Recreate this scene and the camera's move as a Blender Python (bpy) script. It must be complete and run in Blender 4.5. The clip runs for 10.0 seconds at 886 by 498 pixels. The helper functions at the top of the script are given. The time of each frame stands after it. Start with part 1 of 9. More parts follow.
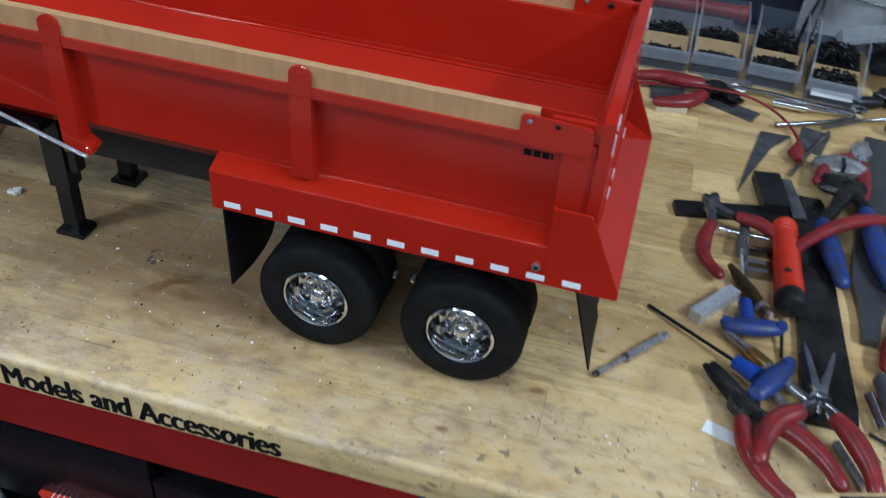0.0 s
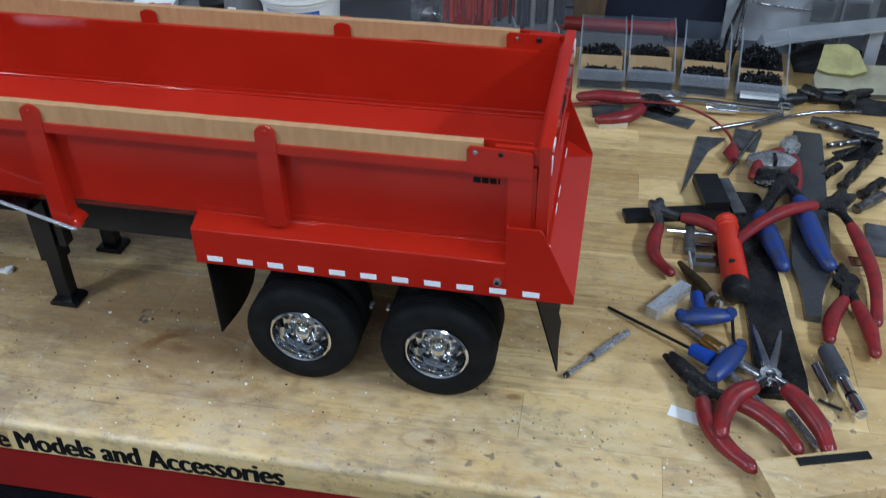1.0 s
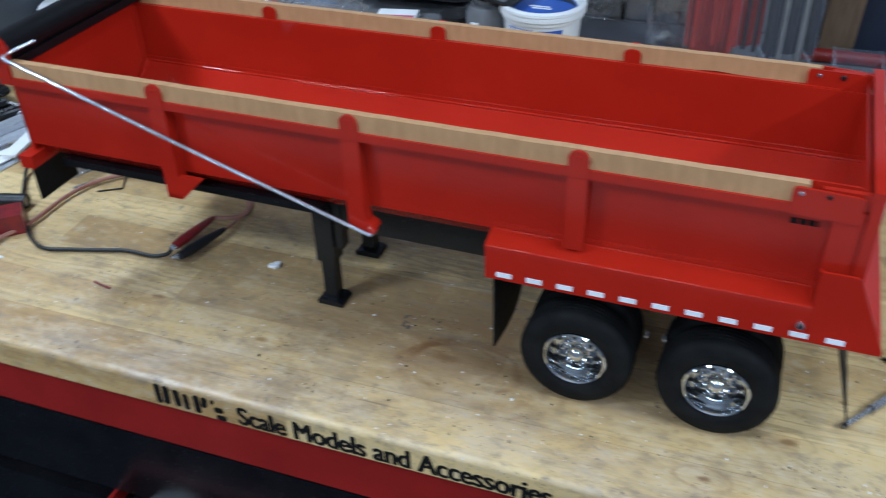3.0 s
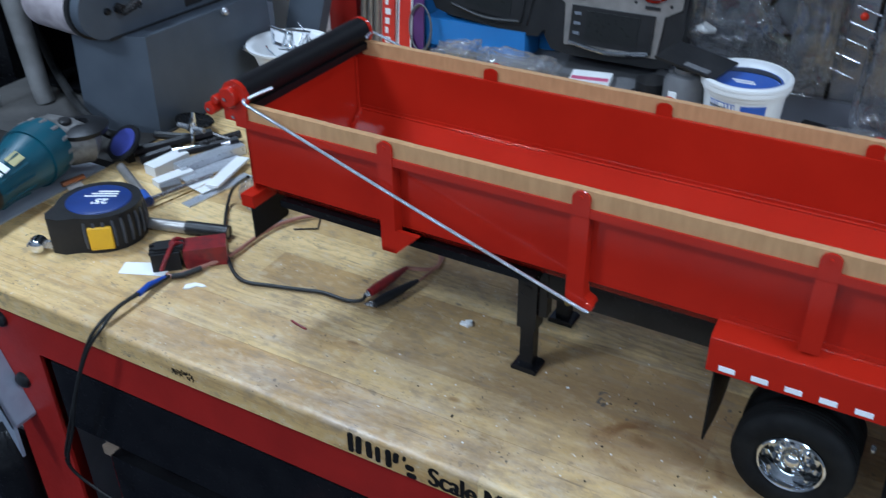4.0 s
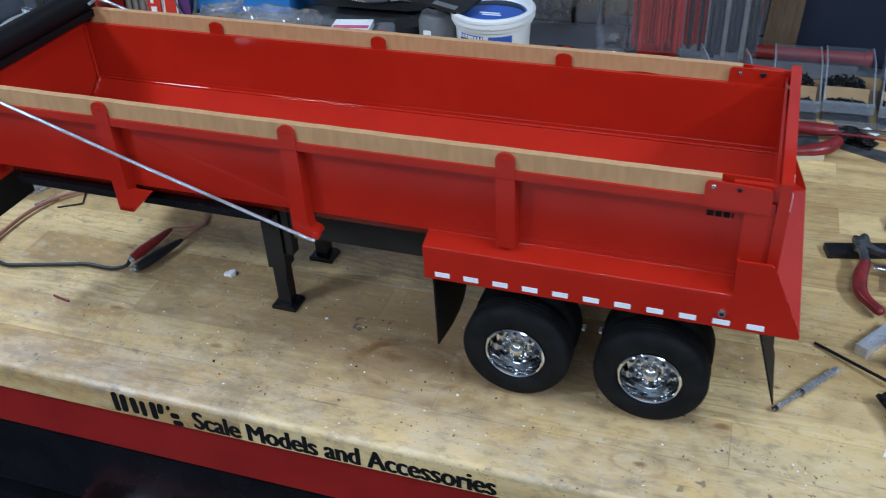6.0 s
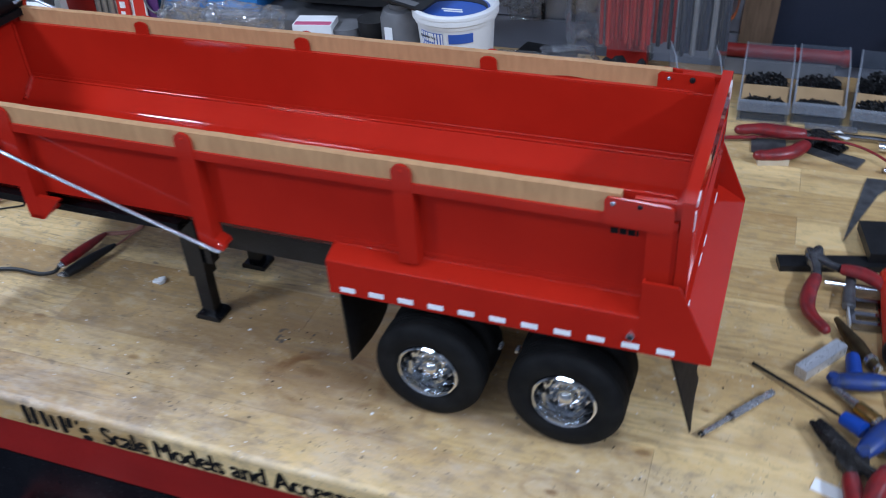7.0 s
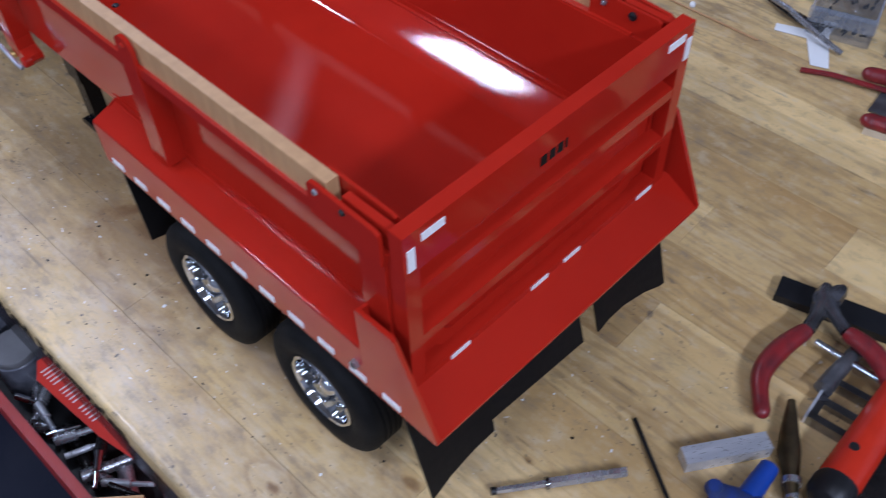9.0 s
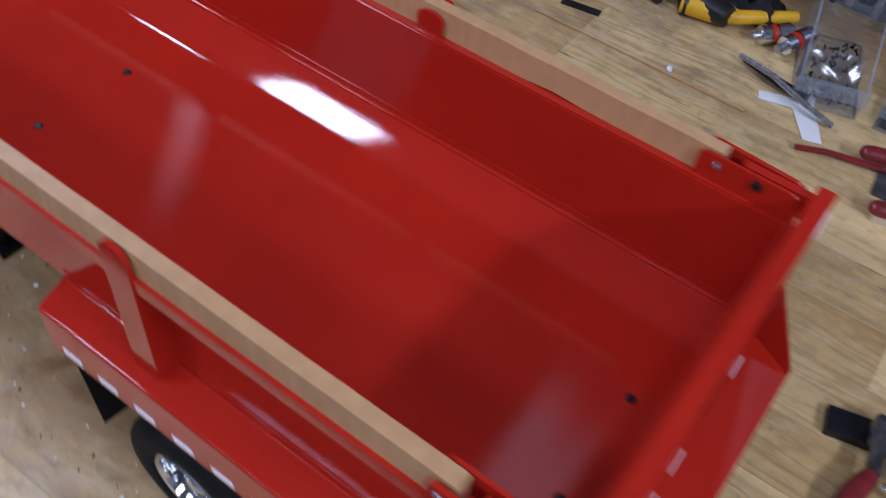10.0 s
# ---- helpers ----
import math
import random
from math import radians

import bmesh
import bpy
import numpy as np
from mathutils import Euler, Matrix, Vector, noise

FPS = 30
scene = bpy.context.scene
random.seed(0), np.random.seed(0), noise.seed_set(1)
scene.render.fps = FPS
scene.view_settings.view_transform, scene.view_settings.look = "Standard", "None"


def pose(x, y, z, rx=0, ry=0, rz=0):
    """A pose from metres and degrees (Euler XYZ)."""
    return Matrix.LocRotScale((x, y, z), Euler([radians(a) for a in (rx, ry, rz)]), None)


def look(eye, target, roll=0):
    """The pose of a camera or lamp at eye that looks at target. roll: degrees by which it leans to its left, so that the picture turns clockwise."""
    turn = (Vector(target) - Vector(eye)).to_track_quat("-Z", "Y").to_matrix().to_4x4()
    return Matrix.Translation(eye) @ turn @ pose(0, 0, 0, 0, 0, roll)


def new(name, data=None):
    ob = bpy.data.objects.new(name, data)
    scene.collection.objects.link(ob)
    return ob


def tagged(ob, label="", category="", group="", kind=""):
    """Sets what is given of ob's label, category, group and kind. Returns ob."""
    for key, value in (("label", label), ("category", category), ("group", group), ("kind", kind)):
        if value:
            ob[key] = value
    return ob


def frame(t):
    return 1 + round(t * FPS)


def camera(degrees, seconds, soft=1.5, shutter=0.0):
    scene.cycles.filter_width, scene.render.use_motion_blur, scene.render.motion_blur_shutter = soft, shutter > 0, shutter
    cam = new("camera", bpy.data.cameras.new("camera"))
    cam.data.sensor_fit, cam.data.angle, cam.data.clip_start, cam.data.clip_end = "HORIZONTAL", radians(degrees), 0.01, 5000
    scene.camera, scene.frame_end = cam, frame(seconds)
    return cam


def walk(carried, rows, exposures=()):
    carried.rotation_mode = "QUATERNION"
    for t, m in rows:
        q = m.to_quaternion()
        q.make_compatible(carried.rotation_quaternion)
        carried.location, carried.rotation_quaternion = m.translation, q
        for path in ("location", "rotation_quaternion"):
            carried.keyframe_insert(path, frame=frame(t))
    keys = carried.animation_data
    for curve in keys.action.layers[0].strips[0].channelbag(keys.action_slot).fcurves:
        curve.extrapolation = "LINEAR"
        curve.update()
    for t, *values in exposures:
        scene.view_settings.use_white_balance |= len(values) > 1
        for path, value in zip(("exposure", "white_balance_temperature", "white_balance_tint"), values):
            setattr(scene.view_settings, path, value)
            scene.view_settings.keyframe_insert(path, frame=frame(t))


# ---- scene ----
cam = camera(51.7, 10.0, soft=1.05, shutter=0.5)
PATH = [
    (0, (0.015, -0.425, 0.45), (-0.321, 1.11, -0.787), 4.8),
    (0.5, (0.034, -0.469, 0.466), (-0.281, 1.077, -0.763), 1.0),
    (1, (0.031, -0.469, 0.478), (-0.267, 1.123, -0.696), -0.7),
    (1.5, (0.007, -0.48, 0.483), (-0.307, 1.131, -0.66), -0.3),
    (2, (-0.013, -0.495, 0.482), (-0.393, 1.109, -0.65), -1.0),
    (2.5, (-0.035, -0.496, 0.484), (-0.52, 1.075, -0.655), -1.9),
    (3, (-0.072, -0.494, 0.49), (-0.655, 1.034, -0.66), -1.9),
    (3.2, (-0.099, -0.488, 0.501), (-0.721, 1.002, -0.679), -1.8),
    (4.3, (-0.147, -0.513, 0.507), (-1.02, 0.962, -0.525), -0.4),
    (4.5, (-0.14, -0.515, 0.505), (-1.013, 0.967, -0.515), -0.1),
    (5, (-0.107, -0.513, 0.501), (-0.899, 1.013, -0.521), -0.0),
    (5.5, (-0.062, -0.502, 0.499), (-0.688, 1.047, -0.601), -2.7),
    (5.7, (-0.048, -0.503, 0.499), (-0.619, 1.052, -0.623), -2.8),
    (6.8, (0.015, -0.473, 0.505), (-0.553, 1.049, -0.662), -4.2),
    (7, (0.037, -0.441, 0.491), (-0.58, 1.07, -0.665), -4.1),
    (7.5, (0.137, -0.264, 0.463), (-0.679, 1.078, -0.774), -3.9),
    (8, (0.172, -0.182, 0.439), (-0.809, 0.856, -0.961), -5.3),
    (8.5, (0.168, -0.16, 0.436), (-0.847, 0.744, -1.031), -4.9),
    (9, (0.168, -0.14, 0.448), (-0.762, 0.796, -1.055), -1.7),
    (9.5, (0.135, -0.114, 0.454), (-0.7, 0.876, -1.069), 1.3),
    (10, (0.012, -0.099, 0.441), (-0.634, 1.012, -1.091), 6.9),
]
EXPOSURES = [(0.0, -0.08, 6450, 4), (1.5, -0.06, 6400, 4), (3.0, 0.03, 6100, 4), (4.5, -0.02, 6000, 4), (5.7, 0.02, 6180, 4), (7.0, 0.0, 6080, 12), (8.5, -0.17, 5990, 17), (9.5, -0.25, 6250, 22), (10.0, -0.36, 6250, 22)]
walk(cam, [(t, look(eye, target, roll)) for t, eye, target, roll in PATH], EXPOSURES)
# ---- light ----
world = bpy.data.worlds.new("shop_air")
world.use_nodes = True
scene.world = world
wbg = world.node_tree.nodes["Background"]
wbg.inputs[0].default_value = (0.75, 0.85, 1.0, 1)
wbg.inputs[1].default_value = 0.003


# Area lamps out of view; no fixture is modelled.
def area_lamp(x, y, z, length, width, watts, colour=(0.70, 0.825, 1.03), turn=0):
    data = bpy.data.lights.new("unseen_area_lamp", "AREA")
    data.shape, data.size, data.size_y = "RECTANGLE", width, length
    data.energy, data.color = watts, colour
    ob = new("unseen_area_lamp", data)
    ob.matrix_basis = pose(x, y, z, 0, 0, turn)
    return ob


# First two fit the gate shadow and bed highlight; the rest are added fill.
LAMPS = [(1.45, -0.45, 1.4, 1.15, 0.20, 50.0), (-1.28, -1.08, 1.4, 0.24, 0.30, 26.0), (-0.1, -2.1, 1.4, 0.12, 2.4, 40.0), (-1.40, 0.20, 1.4, 0.6, 0.16, 19.0), (-0.17, 0.60, 1.1, 0.16, 0.12, 0.09), (0.10, 1.75, 1.4, 0.12, 1.2, 7.5), (0.22, -0.24, 1.4, 0.36, 0.12, 3.6)]
for lamp in LAMPS:
    area_lamp(*lamp)

# ---- tools for building ----
TAU = 2 * math.pi


def bm_new():
    return bmesh.new()


def part(name, bm, material, parent=None, label="", smooth=False, bevel=0.0, segs=1, weld=False):
    """Link a bmesh as one mesh object, under a thing or a part."""
    if weld:
        bmesh.ops.remove_doubles(bm, verts=bm.verts, dist=1e-6)
    if bevel:
        edges = [e for e in bm.edges if len(e.link_faces) == 2 and e.calc_face_angle(0) > 0.6]
        bmesh.ops.bevel(bm, geom=edges, offset=bevel, segments=segs, affect="EDGES", clamp_overlap=True, profile=0.6)
    bmesh.ops.recalc_face_normals(bm, faces=bm.faces)
    me = bpy.data.meshes.new(name)
    bm.to_mesh(me)
    bm.free()
    if smooth or bevel:
        for p in me.polygons:
            p.use_smooth = True
        me.set_sharp_from_angle(angle=radians(38))
    for m in material if isinstance(material, (list, tuple)) else [material]:
        me.materials.append(m)
    ob = new(name, me)
    if bevel:
        ob.modifiers.new("weighted_normals", "WEIGHTED_NORMAL").keep_sharp = True
    if parent:
        ob.parent = parent
    if label:
        tagged(ob, label)
    return ob


def thing(name, label, category, m=None, group=""):
    ob = new(name)
    ob.empty_display_size = 0.02
    if m is not None:
        ob.matrix_basis = m
    return tagged(ob, label, category, group)


def box(bm, x0, x1, y0, y1, z0, z1, m=None):
    v = [bm.verts.new((x, y, z)) for x in (x0, x1) for y in (y0, y1) for z in (z0, z1)]
    for f in ((0, 1, 3, 2), (4, 6, 7, 5), (0, 4, 5, 1), (2, 3, 7, 6), (0, 2, 6, 4), (1, 5, 7, 3)):
        bm.faces.new([v[i] for i in f])
    if m is not None:
        bmesh.ops.transform(bm, matrix=m, verts=v)
    return v


def prism(bm, poly, a, b, axis="y", m=None):
    """A polygon of two coordinates, drawn out along an axis from a to b."""
    def at(p, d):
        return {"x": (d, p[0], p[1]), "y": (p[0], d, p[1]), "z": (p[0], p[1], d)}[axis]
    lo, hi = [bm.verts.new(at(p, a)) for p in poly], [bm.verts.new(at(p, b)) for p in poly]
    n = len(poly)
    bm.faces.new(lo), bm.faces.new(hi[::-1])
    for i in range(n):
        bm.faces.new((lo[i], hi[i], hi[(i + 1) % n], lo[(i + 1) % n]))
    if m is not None:
        bmesh.ops.transform(bm, matrix=m, verts=lo + hi)
    return lo + hi


def sweep(bm, pts, radii, seg=10, flat=1.0, up=(0, 0, 1), caps=True):
    """An elliptic tube along points; flat squeezes it along up."""
    pts = [Vector(p) for p in pts]
    radii = [radii] * len(pts) if isinstance(radii, (int, float)) else radii
    rings = []
    for i, p in enumerate(pts):
        d = (pts[min(i + 1, len(pts) - 1)] - pts[max(i - 1, 0)]).normalized()
        u = Vector(up)
        if abs(d.dot(u)) > 0.95:
            u = Vector((1, 0.01, 0))
        side = d.cross(u).normalized()
        u = side.cross(d).normalized()
        r = radii[i]
        rings.append([bm.verts.new(p + side * (r * math.cos(TAU * k / seg)) + u * (r * flat * math.sin(TAU * k / seg))) for k in range(seg)])
    for a, b in zip(rings, rings[1:]):
        for k in range(seg):
            bm.faces.new((a[k], a[(k + 1) % seg], b[(k + 1) % seg], b[k]))
    if caps:
        bm.faces.new(rings[0][::-1]), bm.faces.new(rings[-1])
    return [v for r in rings for v in r]


def lathe(bm, profile, seg=32, m=None, caps=True):
    """A profile of (radius, height) turned about z."""
    rings = []
    for r, z in profile:
        if r < 1e-6:
            rings.append([bm.verts.new((0, 0, z))])
        else:
            rings.append([bm.verts.new((r * math.cos(TAU * k / seg), r * math.sin(TAU * k / seg), z)) for k in range(seg)])
    for a, b in zip(rings, rings[1:]):
        for k in range(seg):
            if len(a) == 1 and len(b) == 1:
                continue
            if len(a) == 1:
                bm.faces.new((a[0], b[k], b[(k + 1) % seg]))
            elif len(b) == 1:
                bm.faces.new((a[k], a[(k + 1) % seg], b[0]))
            else:
                bm.faces.new((a[k], a[(k + 1) % seg], b[(k + 1) % seg], b[k]))
    vs = [v for r in rings for v in r]
    if m is not None:
        bmesh.ops.transform(bm, matrix=m, verts=vs)
    return vs


def curve_pts(pts, n=6):
    """A smooth line through the points."""
    pts = [Vector(p) for p in pts]
    out = []
    for i in range(len(pts) - 1):
        p0, p1, p2, p3 = pts[max(i - 1, 0)], pts[i], pts[i + 1], pts[min(i + 2, len(pts) - 1)]
        for k in range(n):
            t = k / n
            out.append(0.5 * ((2 * p1) + (p2 - p0) * t + (2 * p0 - 5 * p1 + 4 * p2 - p3) * t * t + (3 * p1 - p0 - 3 * p2 + p3) * t ** 3))
    return out + [pts[-1]]


def letters(name, body, material, size, m, parent=None, squeeze=1.0, bold=0.0, depth=0.0003):
    cu = bpy.data.curves.new(name, "FONT")
    cu.body, cu.size, cu.extrude, cu.offset, cu.space_character = body, size, depth, bold, 1.0
    ob = new(name, cu)
    bpy.context.view_layer.update()
    me = bpy.data.meshes.new_from_object(ob.evaluated_get(bpy.context.evaluated_depsgraph_get()))
    bpy.data.objects.remove(ob)
    me.transform(m @ Matrix.Diagonal((squeeze, 1, 1, 1)))
    me.materials.clear()
    me.materials.append(material)
    ob = new(name, me)
    if parent:
        ob.parent = parent
    return ob


# ---- materials ----
def mat(name, c1, c2=None, rough=0.5, metal=0.0, scale=30.0, mix=(0.35, 0.65), bump=0.0, bscale=250.0, coat=0.0, spec=0.5, rvar=0.1, trans=0.0, alpha=1.0, ior=1.45, stretch=(1, 1, 1), emit=0.0, rand=0.0, bdetail=4):
    m = bpy.data.materials.new(name)
    m.use_nodes = True
    nt = m.node_tree
    b = nt.nodes["Principled BSDF"]
    c2 = c2 or tuple(0.82 * v for v in c1)
    tc = nt.nodes.new("ShaderNodeTexCoord")
    mp = nt.nodes.new("ShaderNodeMapping")
    mp.inputs["Scale"].default_value = stretch
    nt.links.new(tc.outputs["Object"], mp.inputs[0])
    n1 = nt.nodes.new("ShaderNodeTexNoise")
    n1.inputs["Scale"].default_value, n1.inputs["Detail"].default_value = scale, 5
    nt.links.new(mp.outputs[0], n1.inputs[0])
    rp = nt.nodes.new("ShaderNodeMapRange")
    rp.inputs[1].default_value, rp.inputs[2].default_value = mix
    nt.links.new(n1.outputs[0], rp.inputs[0])
    mx = nt.nodes.new("ShaderNodeMix")
    mx.data_type = "RGBA"
    mx.inputs[6].default_value, mx.inputs[7].default_value = (*c1, 1), (*c2, 1)
    nt.links.new(rp.outputs[0], mx.inputs[0])
    colour = mx.outputs[2]
    if rand:
        oi = nt.nodes.new("ShaderNodeObjectInfo")
        hs = nt.nodes.new("ShaderNodeHueSaturation")
        rr = nt.nodes.new("ShaderNodeMapRange")
        rr.inputs[3].default_value, rr.inputs[4].default_value = 1 - rand, 1 + rand
        nt.links.new(oi.outputs["Random"], rr.inputs[0])
        nt.links.new(rr.outputs[0], hs.inputs["Value"])
        nt.links.new(colour, hs.inputs["Color"])
        colour = hs.outputs[0]
    nt.links.new(colour, b.inputs["Base Color"])
    n2 = nt.nodes.new("ShaderNodeTexNoise")
    n2.inputs["Scale"].default_value, n2.inputs["Detail"].default_value = bscale, bdetail
    nt.links.new(mp.outputs[0], n2.inputs[0])
    rr2 = nt.nodes.new("ShaderNodeMapRange")
    rr2.inputs[3].default_value, rr2.inputs[4].default_value = max(0.02, rough - rvar), min(1, rough + rvar)
    nt.links.new(n2.outputs[0], rr2.inputs[0])
    nt.links.new(rr2.outputs[0], b.inputs["Roughness"])
    if bump:
        bp = nt.nodes.new("ShaderNodeBump")
        bp.inputs["Strength"].default_value, bp.inputs["Distance"].default_value = 0.6, bump
        nt.links.new(n2.outputs[0], bp.inputs["Height"])
        nt.links.new(bp.outputs[0], b.inputs["Normal"])
    b.inputs["Metallic"].default_value = metal
    b.inputs["Specular IOR Level"].default_value = spec
    b.inputs["Coat Weight"].default_value = coat
    b.inputs["Coat Roughness"].default_value = 0.06
    b.inputs["Transmission Weight"].default_value = trans
    b.inputs["Alpha"].default_value = alpha
    b.inputs["IOR"].default_value = ior
    if emit:
        b.inputs["Emission Color"].default_value = (*c1, 1)
        b.inputs["Emission Strength"].default_value = emit
    return m


RED = mat("red_gloss_paint", (0.44, 0.0185, 0.0085), (0.385, 0.0150, 0.0070), rough=0.040, rvar=0.01, scale=14, bump=0.000030, bscale=1000, bdetail=1.0)
REDDARK = mat("red_powder_coat", (0.31, 0.014, 0.010), (0.25, 0.011, 0.008), rough=0.4, scale=20, bump=0.0001)
REDGRIP = mat("red_vinyl_grip", (0.215, 0.015, 0.017), (0.105, 0.016, 0.019), rough=0.33, scale=110, mix=(0.42, 0.72), bump=0.0002, bscale=400)
BLUEGRIP = mat("blue_vinyl_grip", (0.014, 0.038, 0.17), (0.028, 0.038, 0.072), rough=0.42, scale=120, mix=(0.45, 0.68), bump=0.0002, bscale=400)
BLUEBRIGHT = mat("blue_plastic", (0.009, 0.055, 0.33), (0.009, 0.048, 0.27), rough=0.35, scale=60)
BLACK = mat("satin_black_paint", (0.005, 0.005, 0.006), (0.008, 0.008, 0.009), rough=0.24, spec=0.3, scale=30, bump=0.00008)
RUBBER = mat("tyre_rubber", (0.0065, 0.0065, 0.0068), (0.012, 0.012, 0.012), rough=0.68, spec=0.12, scale=60, bump=0.0001, bscale=500)
FLAP = mat("black_rubber_sheet", (0.004, 0.004, 0.005), (0.006, 0.006, 0.007), rough=0.5, spec=0.2, scale=25, bump=0.0001)
CHROME = mat("chrome", (0.80, 0.84, 0.90), (0.74, 0.78, 0.84), rough=0.035, rvar=0.02, metal=1.0, scale=50)
STEEL = mat("bare_steel", (0.48, 0.49, 0.51), (0.30, 0.30, 0.32), rough=0.26, metal=0.75, scale=90, bump=0.00005)
TOOLSTEEL = mat("dark_tool_steel", (0.045, 0.042, 0.041), (0.015, 0.0145, 0.015), rough=0.27, metal=0.7, scale=50, bump=0.0001)
GREYSTEEL = mat("grey_filed_steel", (0.16, 0.164, 0.172), (0.08, 0.08, 0.086), rough=0.34, metal=0.6, scale=70, bump=0.0001)
DARKBAR = mat("black_oxide_bar", (0.011, 0.0115, 0.013), (0.019, 0.0195, 0.022), rough=0.40, metal=0.5, scale=50, bump=0.0001)
GUNSTEEL = mat("oiled_gun_steel", (0.20, 0.20, 0.21), (0.09, 0.09, 0.095), rough=0.22, metal=0.85, scale=80, bump=0.00005)
BITSTEEL = mat("bright_bit_steel", (0.60, 0.61, 0.63), (0.45, 0.45, 0.47), rough=0.26, metal=0.8, scale=60)
POLISHED = mat("polished_dark_steel", (0.34, 0.34, 0.36), (0.20, 0.20, 0.215), rough=0.12, metal=1.0, scale=60)
ARMSTEEL = mat("polished_rod", (0.66, 0.69, 0.75), (0.50, 0.53, 0.58), rough=0.18, metal=0.7, scale=40)
ALU = mat("aluminium", (0.68, 0.70, 0.74), (0.54, 0.56, 0.60), rough=0.30, metal=0.6, scale=40, stretch=(1, 6, 1))
DULLBRASS = mat("dull_brass", (0.16, 0.12, 0.06), (0.08, 0.06, 0.035), rough=0.45, metal=0.9, scale=60)
BRASS = mat("brass", (0.55, 0.38, 0.13), (0.42, 0.28, 0.10), rough=0.3, metal=1.0, scale=50)
COPPER = mat("copper", (0.62, 0.27, 0.14), (0.5, 0.2, 0.1), rough=0.3, metal=1.0, scale=50)
WHITE = mat("white_plastic", (0.76, 0.76, 0.75), (0.70, 0.70, 0.69), rough=0.35, scale=20)
PAPER = mat("white_card", (0.80, 0.80, 0.79), (0.74, 0.74, 0.73), rough=0.6, scale=30)
REFLECT = mat("white_reflective_tape", (0.85, 0.86, 0.88), (0.80, 0.81, 0.83), rough=0.25, scale=80)
# Paper colour darkened for the shaded corner behind the bins.
SHADEDPAPER = mat("shaded_paper", (0.34, 0.35, 0.37), (0.26, 0.27, 0.29), rough=0.6, scale=25)
INK = mat("black_ink", (0.005, 0.005, 0.005), (0.009, 0.008, 0.008), rough=0.65, spec=0.2, scale=120)
SIDEWOOD = mat("varnished_maple", (0.54, 0.306, 0.146), (0.44, 0.242, 0.112), rough=0.4, scale=130, stretch=(1.5, 1.5, 0.45), mix=(0.3, 0.72), bump=0.0001, bscale=300)
WALLW = mat("white_slatwall", (0.30, 0.31, 0.36), (0.24, 0.25, 0.29), rough=0.45, scale=6)
WALLD = mat("grey_plaster", (0.26, 0.265, 0.28), (0.22, 0.225, 0.24), rough=0.8, scale=5)
CONC = mat("concrete", (0.30, 0.29, 0.27), (0.20, 0.195, 0.185), rough=0.85, scale=9, bump=0.0006, bscale=60)
GREYPAINT = mat("grey_hammered_enamel", (0.072, 0.086, 0.106), (0.056, 0.068, 0.086), rough=0.46, scale=18, bump=0.00022, bscale=520)
TEAL = mat("teal_plastic", (0.005, 0.064, 0.092), (0.005, 0.052, 0.075), rough=0.38, scale=40)
YELLOW = mat("yellow_plastic", (0.75, 0.42, 0.02), (0.66, 0.36, 0.02), rough=0.4, scale=40)
ORANGE = mat("orange_red_plastic", (0.60, 0.032, 0.012), (0.50, 0.026, 0.010), rough=0.22, scale=40)
DKPLASTIC = mat("black_plastic", (0.009, 0.009, 0.010), (0.014, 0.014, 0.015), rough=0.42, spec=0.4, scale=50, bump=0.0001)
GREYPLASTIC = mat("grey_plastic", (0.16, 0.16, 0.165), (0.12, 0.12, 0.125), rough=0.45, scale=40)
CABLE = mat("black_cable", (0.012, 0.012, 0.012), rough=0.5, scale=60)
PINKWIRE = mat("copper_red_wire", (0.42, 0.20, 0.15), (0.34, 0.15, 0.11), rough=0.4, scale=60)
CLEAR = mat("clear_plastic", (0.92, 0.94, 0.96), (0.90, 0.92, 0.94), rough=0.08, trans=1.0, ior=1.12, scale=20)


